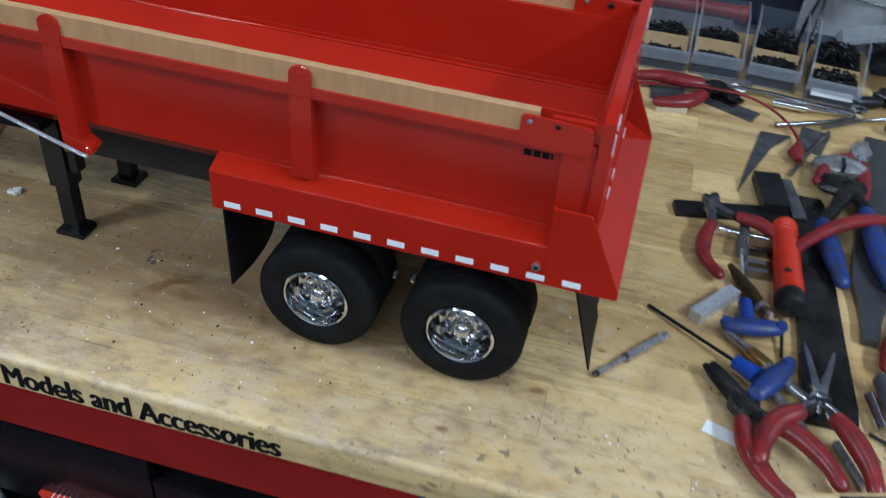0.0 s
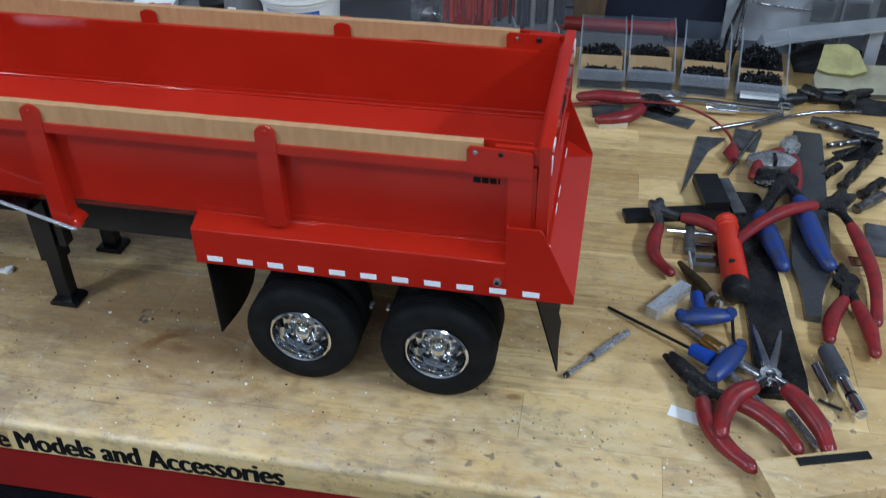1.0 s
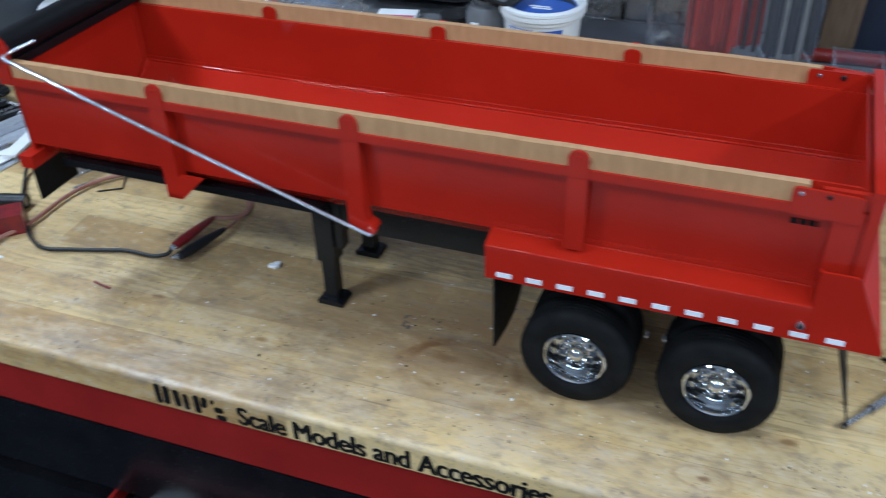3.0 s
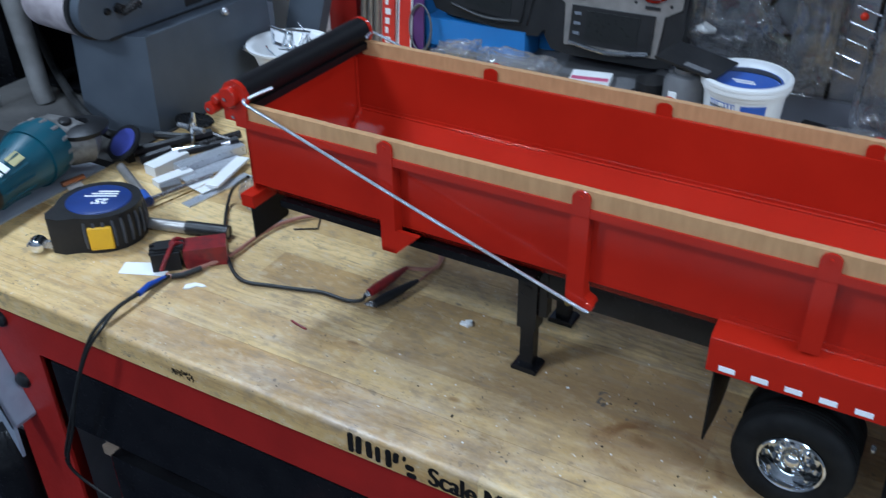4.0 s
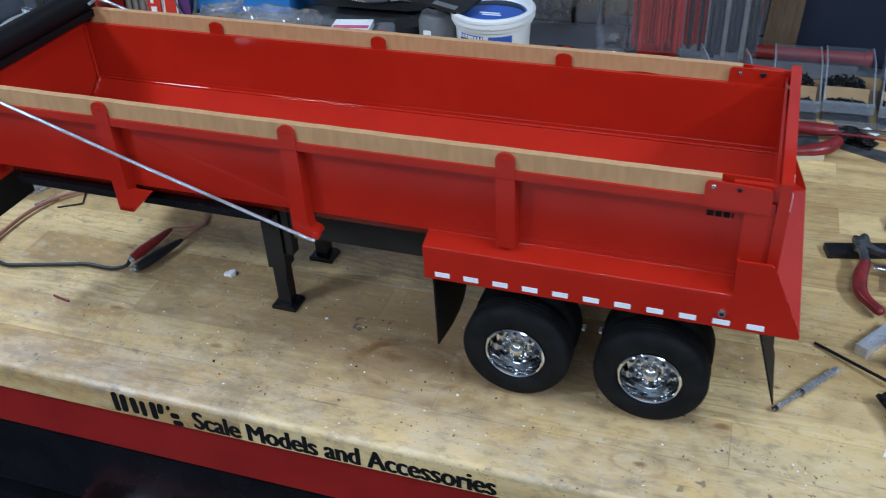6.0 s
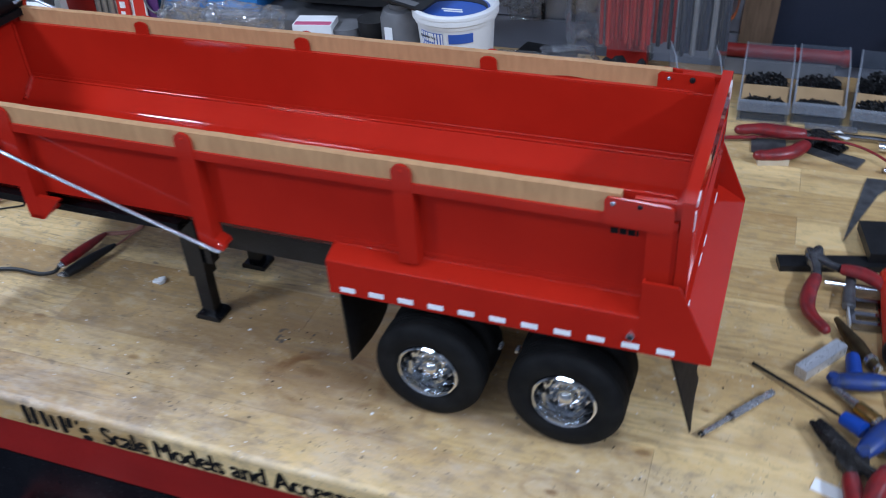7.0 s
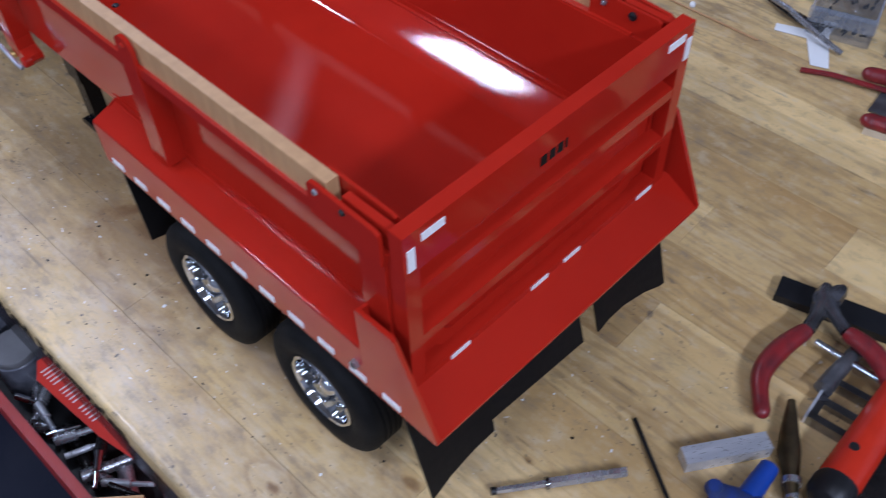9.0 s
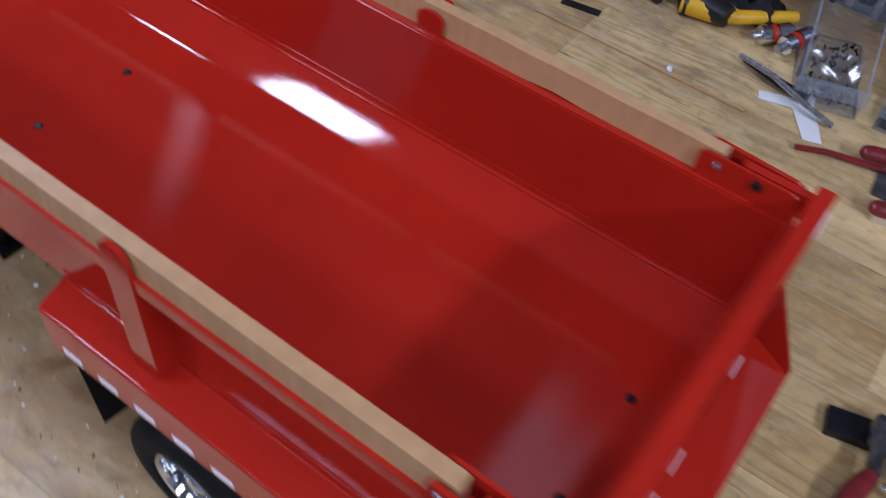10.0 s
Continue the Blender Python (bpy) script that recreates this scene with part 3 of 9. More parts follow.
def t_body():
    # floor pan with chamfered sides
    bm = bm_new()
    y0, y1, y2 = PAN_Y + 0.002, PAN_Y + 0.018, PAN_Y + 0.0195
    prof = [(y0 + 0.0005, FOLDZ + 0.004), (y0 + 0.0005, FOLDZ), (y2, BEDZ), (far(y2), BEDZ), (far(y0) - 0.0005, FOLDZ), (far(y0) - 0.0005, FOLDZ + 0.004), (far(y0), FOLDZ + 0.004), (far(y0) + 0.0012, CHZ - 0.001), (far(y1) - 0.0007, FLOORZ - 0.0022), (y1 - 0.0007, FLOORZ - 0.0022), (y0 - 0.0012, CHZ - 0.001), (y0, FOLDZ + 0.004)]
    prism(bm, prof, XF + 0.002, XR + 0.001, "x")
    long = [e for e in bm.edges if abs(e.verts[0].co.x - e.verts[1].co.x) > 0.3 and BEDZ - 0.0005 < e.verts[0].co.z < FOLDZ + 0.0005 and y0 + 0.0002 < e.verts[0].co.y < far(y0) - 0.0002]
    bmesh.ops.bevel(bm, geom=long, offset=0.0015, segments=4, affect="EDGES", profile=0.5)
    for f_ in bm.faces:
        f_.smooth = True
    pan = part("bed_floor", bm, RED, trailer, smooth=True)
    for x, y in ((-0.0219, 0.1087), (-0.3200, 0.1125), (-0.3206, 0.0589), (-0.0219, 0.0545)):
        bm = bm_new()
        lathe(bm, [(0, 0.0010), (0.0018, 0.0008), (0.0024, 0.0001), (0, 0)], 10, Matrix.Translation((x, y, BEDZ)))
        part("screw_head", bm, DARKBAR, pan, smooth=True)

    def side(f, s):
        bm = bm_new()
        ya, yb = sorted((f(PAN_Y), f(PAN_Y + 0.002)))
        box(bm, XF, XR, ya, yb, CHZ - 0.001, RZ1 - 0.001)
        part("side_panel", bm, RED, trailer, bevel=0.0004)
        bm = bm_new()
        ya, yb = sorted((f(RAIL_Y), f(PAN_Y + 0.0015)))
        box(bm, XF, -0.0205, ya, yb, RZ0, RZ1)
        part("top_rail", bm, RED, trailer, bevel=0.0011, segs=2)
        # wooden top board, bowed a little on its lower edge
        bm = bm_new()
        ya, yb = sorted((f(-0.0021), f(0.0038)))
        rng = random.Random(5 if s > 0 else 9)
        n = 40
        xs = [-0.628 + (0.628 - 0.0365) * k / n for k in range(n + 1)]
        top, bot = [], []
        for k, x in enumerate(xs):
            h = 0.0130 + 0.0002 * rng.uniform(-1, 1)
            dent = 0.0025 * math.exp(-((x + 0.105) / 0.006) ** 2) if s < 0 else 0
            top.append((x, RZ1 + h)), bot.append((x, RZ1 + dent))
        prism(bm, bot + top[::-1], ya, yb, "y")
        part("side_board", bm, SIDEWOOD, trailer, "varnished maple top board", bevel=0.0008)
        for x, zb in ((-0.4905, 0.118), (-0.3325, 0.1235), (-0.1725, 0.1365)):
            bm = bm_new()
            w = 0.0066
            ya, yb = sorted((f(RAIL_Y - 0.0008), f(PAN_Y)))
            box(bm, x - w, x + w, ya, yb, zb, RZ0 + 0.0005)
            tab = [(x - w, RZ0)]
            for k in range(9):
                a = math.pi - math.pi * k / 8
                tab.append((x + w * math.cos(a), 0.2055 + 0.0055 * math.sin(a)))
            tab.append((x + w, RZ0))
            ya, yb = sorted((f(RAIL_Y - 0.0008), f(RAIL_Y + 0.0014)))
            prism(bm, tab, ya, yb, "y")
            if x == -0.4905:
                ya, yb = sorted((f(RAIL_Y - 0.0006), f(PAN_Y + 0.016)))
                prism(bm, [(ya if s > 0 else yb, 0.115), ((yb if s > 0 else ya), 0.1160), (ya if s > 0 else yb, CHZ + 0.002)], x - w, x + w, "x")
                prism(bm, [(x - w, 0.1145), (x + w, 0.1145), (x + 0.028, CHZ), (x - w, CHZ)], ya if s > 0 else yb - 0.004, ya + 0.004 if s > 0 else yb, "y")
            if x == -0.3325:
                ya, yb = sorted((f(-0.0045), f(0.006)))
                prism(bm, [(x - w, 0.1236), (x - w + 0.0025, 0.1190), (x + 0.0035, 0.1152), (x + 0.0080, 0.1148), (x + 0.0125, 0.1172), (x + 0.0145, 0.1205), (x + 0.0135, 0.1235), (x + w + 0.0012, 0.1265), (x + w, 0.133)], ya, yb, "y")
            stake = part("stake", bm, RED, trailer, bevel=0.0007)
            bm = bm_new()
            lathe(bm, [(0, 0.001), (0.0011, 0.0009), (0.0015, 0.0), (0, 0)], 10, pose(x, f(RAIL_Y - 0.0008), 0.2065, 90 * s))
            part("rivet", bm, RED, stake, smooth=True)
            if x == -0.3325:
                bm = bm_new()
                lathe(bm, [(0, 0.0022), (0.002, 0.002), (0.0026, 0), (0, 0)], 12, pose(x - 0.004, f(-0.0045), 0.1185, 90 * s))
                part("pivot_nut", bm, BRASS, stake, smooth=True)
                bm = bm_new()
                lathe(bm, [(0, 0.0024), (0.0026, 0.0022), (0.0034, 0.0014), (0.0034, -0.003), (0, -0.003)], 14, pose(x + 0.0118, f(-0.0045), 0.1205, 90 * s))
                part("hinge_boss", bm, RED, stake, smooth=True)
            bm = bm_new()
            tab = [(x - w, RZ1 - 0.004), (x - w, 0.2055)]
            tab += [(x + w * math.cos(radians(a)), 0.2055 + 0.0035 * math.sin(radians(a))) for a in range(150, 29, -20)]
            tab += [(x + w, 0.2055), (x + w, RZ1 - 0.004)]
            ya, yb = sorted((f(0.0045), f(0.0061)))
            prism(bm, tab, ya, yb, "y")
            part("inner_tab", bm, RED, stake, bevel=0.0004)
        bm = bm_new()
        ya, yb = sorted((f(-0.0028), f(0.0060)))
        box(bm, -0.0206, -0.0032, ya, yb, RZ0 + 0.0006, RZ1 - 0.0008)
        part("rail_end", bm, RED, trailer)
        # rear post and corner plate
        bm = bm_new()
        ya, yb = sorted((f(RAIL_Y + 0.0004), f(PAN_Y)))
        box(bm, -0.0205, -0.0055, ya, yb, 0.136, RZ0 + 0.0004)
        part("rear_post", bm, RED, trailer, bevel=0.0008)
        bm = bm_new()
        ya, yb = sorted((f(RAIL_Y - 0.001), f(RAIL_Y + 0.001)))
        prism(bm, [(-0.0455, RZ0), (-0.0455, 0.2075), (-0.0440, 0.2095), (-0.0420, 0.2098), (-0.0085, 0.2082), (-0.0062, 0.2070), (-0.0055, 0.2045), (-0.0055, RZ0 - 0.001)], ya, yb, "y")
        plate = part("corner_plate", bm, RED, trailer, bevel=0.0005)
        for x, m_ in ((-0.0405, STEEL), (-0.0250, DARKBAR)):
            bm = bm_new()
            lathe(bm, [(0, 0.0009), (0.0012, 0.0008), (0.0016, 0.0), (0, 0)], 10, pose(x, f(RAIL_Y - 0.001), 0.2060, 90 * s))
            part("screw_head", bm, m_, plate, smooth=True)
        bm = bm_new()
        ya, yb = sorted((f(0.0046), f(0.0061)))
        prism(bm, [(-0.0455, RZ1 - 0.004), (-0.0455, 0.2085), (-0.0435, 0.2104), (-0.0085, 0.2100), (-0.0065, 0.2090), (-0.0055, 0.2060), (-0.0055, RZ1 - 0.004)], ya, yb, "y")
        inner = part("inner_plate", bm, RED, trailer, bevel=0.0005, segs=2)
        for x, r_, m_ in ((-0.0375, 0.0014, STEEL), (-0.0212, 0.0021, DARKBAR)):
            bm = bm_new()
            lathe(bm, [(0, 0.0012), (r_ * 0.5, 0.0011), (r_ * 0.6, 0.0016), (r_, 0.0012), (r_, 0), (0, 0)], 10, pose(x, f(0.0061), 0.2065, -90 * s))
            part("screw_end", bm, m_, inner, smooth=True)
        bm = bm_new()
        ya, yb = sorted((f(-0.0012), f(0.0026)))
        box(bm, -0.0290, -0.0015, ya, yb, RZ1 + 0.0004, 0.2092)
        part("gate_arm", bm, RED, trailer, bevel=0.0016, segs=2)
        bm = bm_new()
        ya, yb = sorted((f(-0.0022), f(PAN_Y + 0.0012)))
        box(bm, -0.0058, -0.0030, ya, yb, 0.125, RZ0 + 0.0004)
        part("rear_web", bm, RED, trailer)

    both(side)
    # front wall with sloped corner
    bm = bm_new()
    box(bm, XF, XF + 0.0025, PAN_Y, far(PAN_Y), FLOORZ - 0.002, 0.2065)
    front = part("front_wall", bm, RED, trailer, bevel=0.0005)
    for f in (lambda y: y, far):
        bm = bm_new()
        sweep(bm, [(XF + 0.004, f(PAN_Y + 0.004), FOLDZ), (XF + 0.003, f(PAN_Y + 0.003), 0.196)], 0.0016, 8)
        part("weld_bead", bm, RED, front, smooth=True)
        g_ = random.Random(17)
        bm = bm_new()
        sweep(bm, [(XF + 0.0045 + 0.0012 * g_.random(), f(PAN_Y + 0.004 + 0.0155 * k / 9), FOLDZ - 0.0005 - 0.0155 * k / 9) for k in range(10)], [0.0022 * g_.uniform(0.7, 1.3) for k in range(10)], 10)
        part("weld_bead", bm, RED, front, smooth=True)
        bm = bm_new()
        sweep(bm, [(XF + 0.004 + (XR - XF - 0.008) * k / 90, f(PAN_Y + 0.0028), FOLDZ - 0.0002) for k in range(91)], 0.0011, 12)
        part("weld_bead", bm, RED, front, smooth=True)


def t_gate():
    bm = bm_new()
    gy0, gy1 = -0.003, far(-0.003)
    # recessed sheet
    box(bm, -0.0050, -0.0032, gy0 + 0.004, gy1 - 0.004, 0.113, 0.205)
    gate = part("tailgate", bm, RED, trailer, bevel=0.0004)
    bm = bm_new()
    box(bm, -0.0022, 0.0050, gy0, gy1, 0.1905, 0.2122)
    part("top_beam", bm, RED, gate, bevel=0.0020, segs=3)
    for z in (0.1775, 0.1475):
        bm = bm_new()
        poly = [(-0.0045, z - 0.0090), (0.0048, z - 0.0045), (0.0048, z + 0.0010), (-0.0045, z + 0.0030)]
        lo = [bm.verts.new((p[0], gy0 + 0.006, p[1])) for p in poly]
        hi = [bm.verts.new((p[0], gy1 - 0.006, p[1])) for p in poly]
        bm.faces.new(lo), bm.faces.new(hi[::-1])
        for i in range(4):
            bm.faces.new((lo[i], hi[i], hi[(i + 1) % 4], lo[(i + 1) % 4]))
        part("rib", bm, RED, gate, bevel=0.0009, segs=2)
    for y in (gy0, gy1 - 0.0075):
        bm = bm_new()
        box(bm, -0.0025, 0.0050, y, y + 0.0075, 0.1125, 0.1910)
        part("gate_post", bm, RED, gate, bevel=0.0010)
    bm = bm_new()
    box(bm, -0.003, 0.0052, gy0 + 0.006, gy1 - 0.006, 0.1115, 0.1205)
    part("bottom_beam", bm, RED, gate, bevel=0.0010)
    # reflective strips
    def strip(y0, y1, z0, z1, x=0.0052):
        bm = bm_new()
        box(bm, x - 0.0006, x + 0.0003, y0, y1, z0, z1)
        part("reflective_strip", bm, REFLECT, gate, "white reflective strip")
    for a in (0.0195, 0.0725, 0.0960, 0.1530):
        strip(a, a + 0.0118, 0.1140, 0.1188, 0.0054)
    strip(0.0060, 0.0178, 0.2048, 0.2086), strip(0.1560, 0.1680, 0.2048, 0.2086)
    strip(-0.0014, 0.0024, 0.1930, 0.2045), strip(gy1 - 0.0048, gy1 - 0.0012, 0.1930, 0.2045)
    # worn maker's mark as plain strokes
    for a, w_ in ((0.072, 0.004), (0.0775, 0.0035), (0.0825, 0.0035), (0.0875, 0.0012)):
        bm = bm_new()
        box(bm, 0.0049, 0.0053, a, a + w_, 0.1955, 0.2005)
        part("ink_mark", bm, INK, gate)


def t_fender():
    FO, FT, FB = -0.010, 0.1305, 0.1030
    for f, s in ((lambda y: y, 1), (far, -1)):
        bm = bm_new()
        prof = [(PAN_Y - 0.0005, 0.1400), (PAN_Y - 0.0005, 0.1362), (FO + 0.001, FT + 0.0005), (FO, FT - 0.001), (FO, FB), (FO + 0.0015, FB), (FO + 0.0015, FT - 0.002), (PAN_Y - 0.0005, 0.1345), (PAN_Y, 0.1345), (PAN_Y, 0.1400)]
        prof = [(f(y), z) for y, z in prof]
        prism(bm, prof, -0.2325, -0.019, "x")
        fender = part("fender", bm, RED, trailer, bevel=0.0014, segs=3)
        g_ = random.Random(31)
        bm = bm_new()
        sweep(bm, [(-0.2315 + 0.2110 * k / 60, f(PAN_Y - 0.0010), 0.1356 + g_.uniform(-0.0002, 0.0002)) for k in range(61)], [0.0009 * g_.uniform(0.85, 1.15) for k in range(61)], 10)
        part("weld_bead", bm, RED, fender, smooth=True)
        bm = bm_new()
        sweep(bm, [(-0.0200, f(FO + 0.0035 + 0.0135 * k / 8), FT + 0.0016 + 0.0042 * k / 8) for k in range(9)], [0.0012 * g_.uniform(0.8, 1.2) for k in range(9)], 10)
        part("weld_bead", bm, RED, fender, smooth=True)
        bm = bm_new()
        ya, yb = sorted((f(FO + 0.0002), f(PAN_Y)))
        prism(bm, [(f(PAN_Y), 0.1375), (f(FO + 0.0004), FT - 0.0008), (f(FO + 0.0004), 0.1295), (f(PAN_Y), 0.1295)], -0.2322, -0.2312, "x")
        part("end_cap", bm, RED, fender)
        bm = bm_new()
        ya, yb = sorted((f(FO), f(FO + 0.0022)))
        wing = [(-0.0195, FB), (-0.0195, 0.1575), (0.0010, 0.1575), (0.0030, 0.1560), (0.0255, 0.1065), (0.0255, 0.1035), (0.0235, FB)]
        prism(bm, wing, ya, yb, "y")
        part("rear_wing", bm, RED, trailer, bevel=0.0012, segs=3)
        bm = bm_new()
        ya, yb = sorted((f(FO + 0.0018), f(PAN_Y)))
        box(bm, -0.0200, -0.0185, ya, yb, FB + 0.004, 0.1560)
        part("wing_web", bm, RED, trailer)
        for k in range(11):
            x = -0.2240 + 0.02165 * k
            bm = bm_new()
            ya, yb = sorted((f(FO - 0.0004), f(FO + 0.0006)))
            box(bm, x, x + 0.0110, ya, yb, 0.1056, 0.1096)
            part("reflective_strip", bm, REFLECT, fender, "white reflective strip")
        bm = bm_new()
        sweep(bm, [(-0.0240, f(FO - 0.0022), 0.1155), (-0.0240, f(FO + 0.002), 0.1155)], 0.0026, 6)
        nut = part("bolt", bm, STEEL, fender, "small bright steel nut", bevel=0.0003)
        bm = bm_new()
        sweep(bm, [(-0.0240, f(FO - 0.0026), 0.1155), (-0.0240, f(FO - 0.001), 0.1155)], 0.0014, 10)
        part("thread_end", bm, DARKBAR, nut, smooth=True)
        # worn mark on the side panel
        for a, w_ in ((-0.0430, 0.0046), (-0.0376, 0.0042), (-0.0326, 0.0042), (-0.0275, 0.0012)):
            bm = bm_new()
            ya, yb = sorted((f(PAN_Y - 0.0003), f(PAN_Y + 0.0005)))
            box(bm, a, a + w_, ya, yb, 0.1786, 0.1826)
            part("ink_mark", bm, INK, fender)
        # flaps
        bm = bm_new()
        ya, yb = sorted((f(-0.007), f(0.046)))
        pts = [(f(-0.007), 0.108), (f(0.068), 0.108), (f(0.068), 0.056), (f(0.065), 0.043), (f(0.058), 0.035), (f(0.045), 0.0310), (f(0.028), 0.0305), (f(0.010), 0.0330), (f(-0.005), 0.0360)]
        prism(bm, pts, -0.2275, -0.2263, "x")
        part("front_mud_flap", bm, FLAP, trailer, "black rubber mud flap")
        bm = bm_new()
        pts = [(f(-0.008), 0.104), (f(0.1075), 0.104), (f(0.1075), 0.0512), (f(0.0376), 0.0555), (f(0.0370), 0.0482), (f(0.022), 0.0482), (f(0.006), 0.0460), (f(-0.008), 0.0418)]
        if s < 0:
            pts = [(f(-0.006), 0.104), (f(0.0525), 0.104), (f(0.0525), 0.0485), (f(0.043), 0.0505), (f(0.030), 0.0505), (f(0.012), 0.0465), (f(-0.002), 0.0410), (f(-0.006), 0.0405)]
        vs = prism(bm, pts, 0.0004, 0.0016, "x")
        for v in vs:
            v.co.x += 0.29 * max(0, 0.102 - v.co.z)
        part("rear_mud_flap", bm, FLAP, trailer, "black rubber mud flap")
    bm = bm_new()
    prism(bm, [(-0.002, 0.1165), (0.006, 0.1165), (0.0255, 0.1050), (0.0255, 0.1035), (0.0240, 0.1030), (-0.002, 0.1135)], -0.008, far(-0.008), "y")
    part("rear_apron", bm, RED, trailer, bevel=0.0019, segs=5)


def t_chassis():
    for y in (0.050, far(0.050)):
        bm = bm_new()
        prism(bm, [(-0.60, 0.119), (-0.60, 0.109), (-0.43, 0.108), (-0.385, 0.080), (-0.010, 0.080), (-0.010, 0.119)], y - 0.006, y + 0.006, "y")
        part("frame_rail", bm, BLACK, trailer, bevel=0.0007)
    for x in (-0.57, -0.46, -0.36, -0.26, -0.115, -0.02):
        bm = bm_new()
        box(bm, x - 0.006, x + 0.006, 0.054, far(0.054), 0.092 if x > -0.4 else 0.110, 0.116)
        part("crossmember", bm, BLACK, trailer, bevel=0.0006)
    bm = bm_new()
    prism(bm, [(-0.615, 0.1185), (-0.615, 0.112), (-0.372, 0.1115), (-0.372, 0.1185)], 0.014, far(0.014), "y")
    part("nose_plate", bm, BLACK, trailer, bevel=0.0006)
    # landing legs
    for y in (0.048, far(0.048)):
        bm = bm_new()
        box(bm, -0.3975, -0.3805, y - 0.0075, y + 0.0075, 0.045, 0.112)
        leg = part("landing_leg", bm, BLACK, trailer, bevel=0.0009)
        bm = bm_new()
        box(bm, -0.3950, -0.3830, y - 0.0055, y + 0.0055, 0.005, 0.050)
        part("inner_leg", bm, BLACK, leg, bevel=0.0008)
        bm = bm_new()
        prism(bm, [(-0.4005, 0.0), (-0.3775, 0.0), (-0.3770, 0.003), (-0.3805, 0.0052), (-0.3975, 0.0052), (-0.4010, 0.003)], y - 0.0095, y + 0.0095, "y")
        part("foot", bm, BLACK, leg, bevel=0.0009)
        bm = bm_new()
        box(bm, -0.3800, -0.3725, y - 0.005, y + 0.005, 0.060, 0.110)
        part("gear_box", bm, BLACK, leg, bevel=0.0009)
    bm = bm_new()
    sweep(bm, [(-0.389, 0.04, 0.085), (-0.389, far(0.04), 0.085)], 0.0035, 10)
    part("cross_shaft", bm, BLACK, trailer, smooth=True)
    # axles, springs
    for x in (-0.166, -0.066):
        bm = bm_new()
        sweep(bm, [(x, 0.012, 0.0415), (x, far(0.012), 0.0415)], 0.005, 12)
        part("axle", bm, BLACK, trailer, smooth=True)
        for y in (0.056, far(0.056)):
            bm = bm_new()
            sweep(bm, curve_pts([(x - 0.042, y, 0.070), (x, y, 0.053), (x + 0.042, y, 0.070)], 5), 0.0035, 8, 0.8)
            part("leaf_spring", bm, BLACK, trailer, smooth=True)
    for y in (0.056, far(0.056)):
        for x in (-0.116, -0.212, -0.02):
            bm = bm_new()
            prism(bm, [(x - 0.010, 0.095), (x - 0.007, 0.064), (x + 0.007, 0.064), (x + 0.010, 0.095)], y - 0.005, y + 0.005, "y")
            part("spring_hanger", bm, BLACK, trailer, bevel=0.0006)
    for x in (-0.1195, -0.1070):
        for y, s in ((0.020, 1), (far(0.020), -1)):
            bm = bm_new()
            sweep(bm, [(x, y, 0.0545), (x, y + 0.003 * s, 0.0545), (x, y + 0.006 * s, 0.0545)], [0.0012, 0.0018, 0.0015], 8)
            part("hanger_bolt", bm, STEEL, trailer, smooth=True)
    # nose: red bracket and black flap under the front
    for f in (lambda y: y, far):
        bm = bm_new()
        ya, yb = sorted((f(-0.006), f(0.034)))
        vs = box(bm, -0.6410, -0.6280, ya, yb, 0.1165, 0.1278)
        part("nose_bracket", bm, RED, trailer, bevel=0.0045, segs=4)
        bm = bm_new()
        ya, yb = sorted((f(-0.004), f(0.042)))
        box(bm, -0.6330, -0.6316, ya, yb, 0.0850, 0.1200)
        part("nose_flap", bm, FLAP, trailer, "black rubber flap under the nose")
    # tarp roller with end brackets and arms
    bm = bm_new()
    box(bm, -0.640, -0.6335, 0.004, far(0.004), 0.200, 0.2065)
    part("roller_shelf", bm, RED, trailer, bevel=0.0006)
    rz, rx = 0.2185, -0.6335
    bm = bm_new()
    sweep(bm, [(rx, -0.001, rz), (rx, far(-0.001), rz)], 0.0120, 24)
    roller = part("tarp_roll", bm, FLAP, trailer, "rolled black vinyl tarp", smooth=True)
    bm = bm_new()
    box(bm, rx + 0.006, rx + 0.0115, 0.004, far(0.004), rz - 0.0145, rz - 0.008)
    part("tarp_hem", bm, FLAP, roller, bevel=0.001)
    for f, s in ((lambda y: y, 1), (far, -1)):
        bm = bm_new()
        ya, yb = sorted((f(-0.0045), f(-0.0005)))
        poly = [(-0.647, 0.196), (-0.6465, 0.2060)]
        for k in range(11):
            a = math.radians(200 - 230 * k / 10)
            poly.append((rx + 0.0128 * math.cos(a), rz + 0.0128 * math.sin(a)))
        poly += [(-0.6235, 0.206), (-0.6235, 0.196)]
        prism(bm, poly, ya, yb, "y")
        br = part("roller_bracket", bm, RED, trailer, bevel=0.0006)
        bm = bm_new()
        lathe(bm, [(0, 0.0052), (0.0078, 0.0050), (0.0086, 0.0042), (0.0086, 0.0), (0, 0)], 20, pose(rx - 0.004, f(-0.0044), rz - 0.001, 90 * s))
        part("bearing_cap", bm, RED, br, smooth=True)
        for x, z, r in ((rx - 0.0215, rz - 0.0125, 0.0056), (rx - 0.0150, rz - 0.0035, 0.0036)):
            bm = bm_new()
            lathe(bm, [(0, 0.0085), (r * 0.86, 0.0083), (r, 0.0074), (r, -0.004), (0, -0.004)], 16, pose(x, f(-0.0044), z, 90 * s))
            part("crank_boss", bm, RED, br, smooth=True)
        bm = bm_new()
        prism(bm, [(rx - 0.022, rz - 0.017), (rx - 0.006, rz - 0.009), (rx - 0.006, rz), (rx - 0.022, rz - 0.008)], *sorted((f(-0.0036), f(-0.0008))), "y")
        part("link", bm, RED, br, bevel=0.0006)
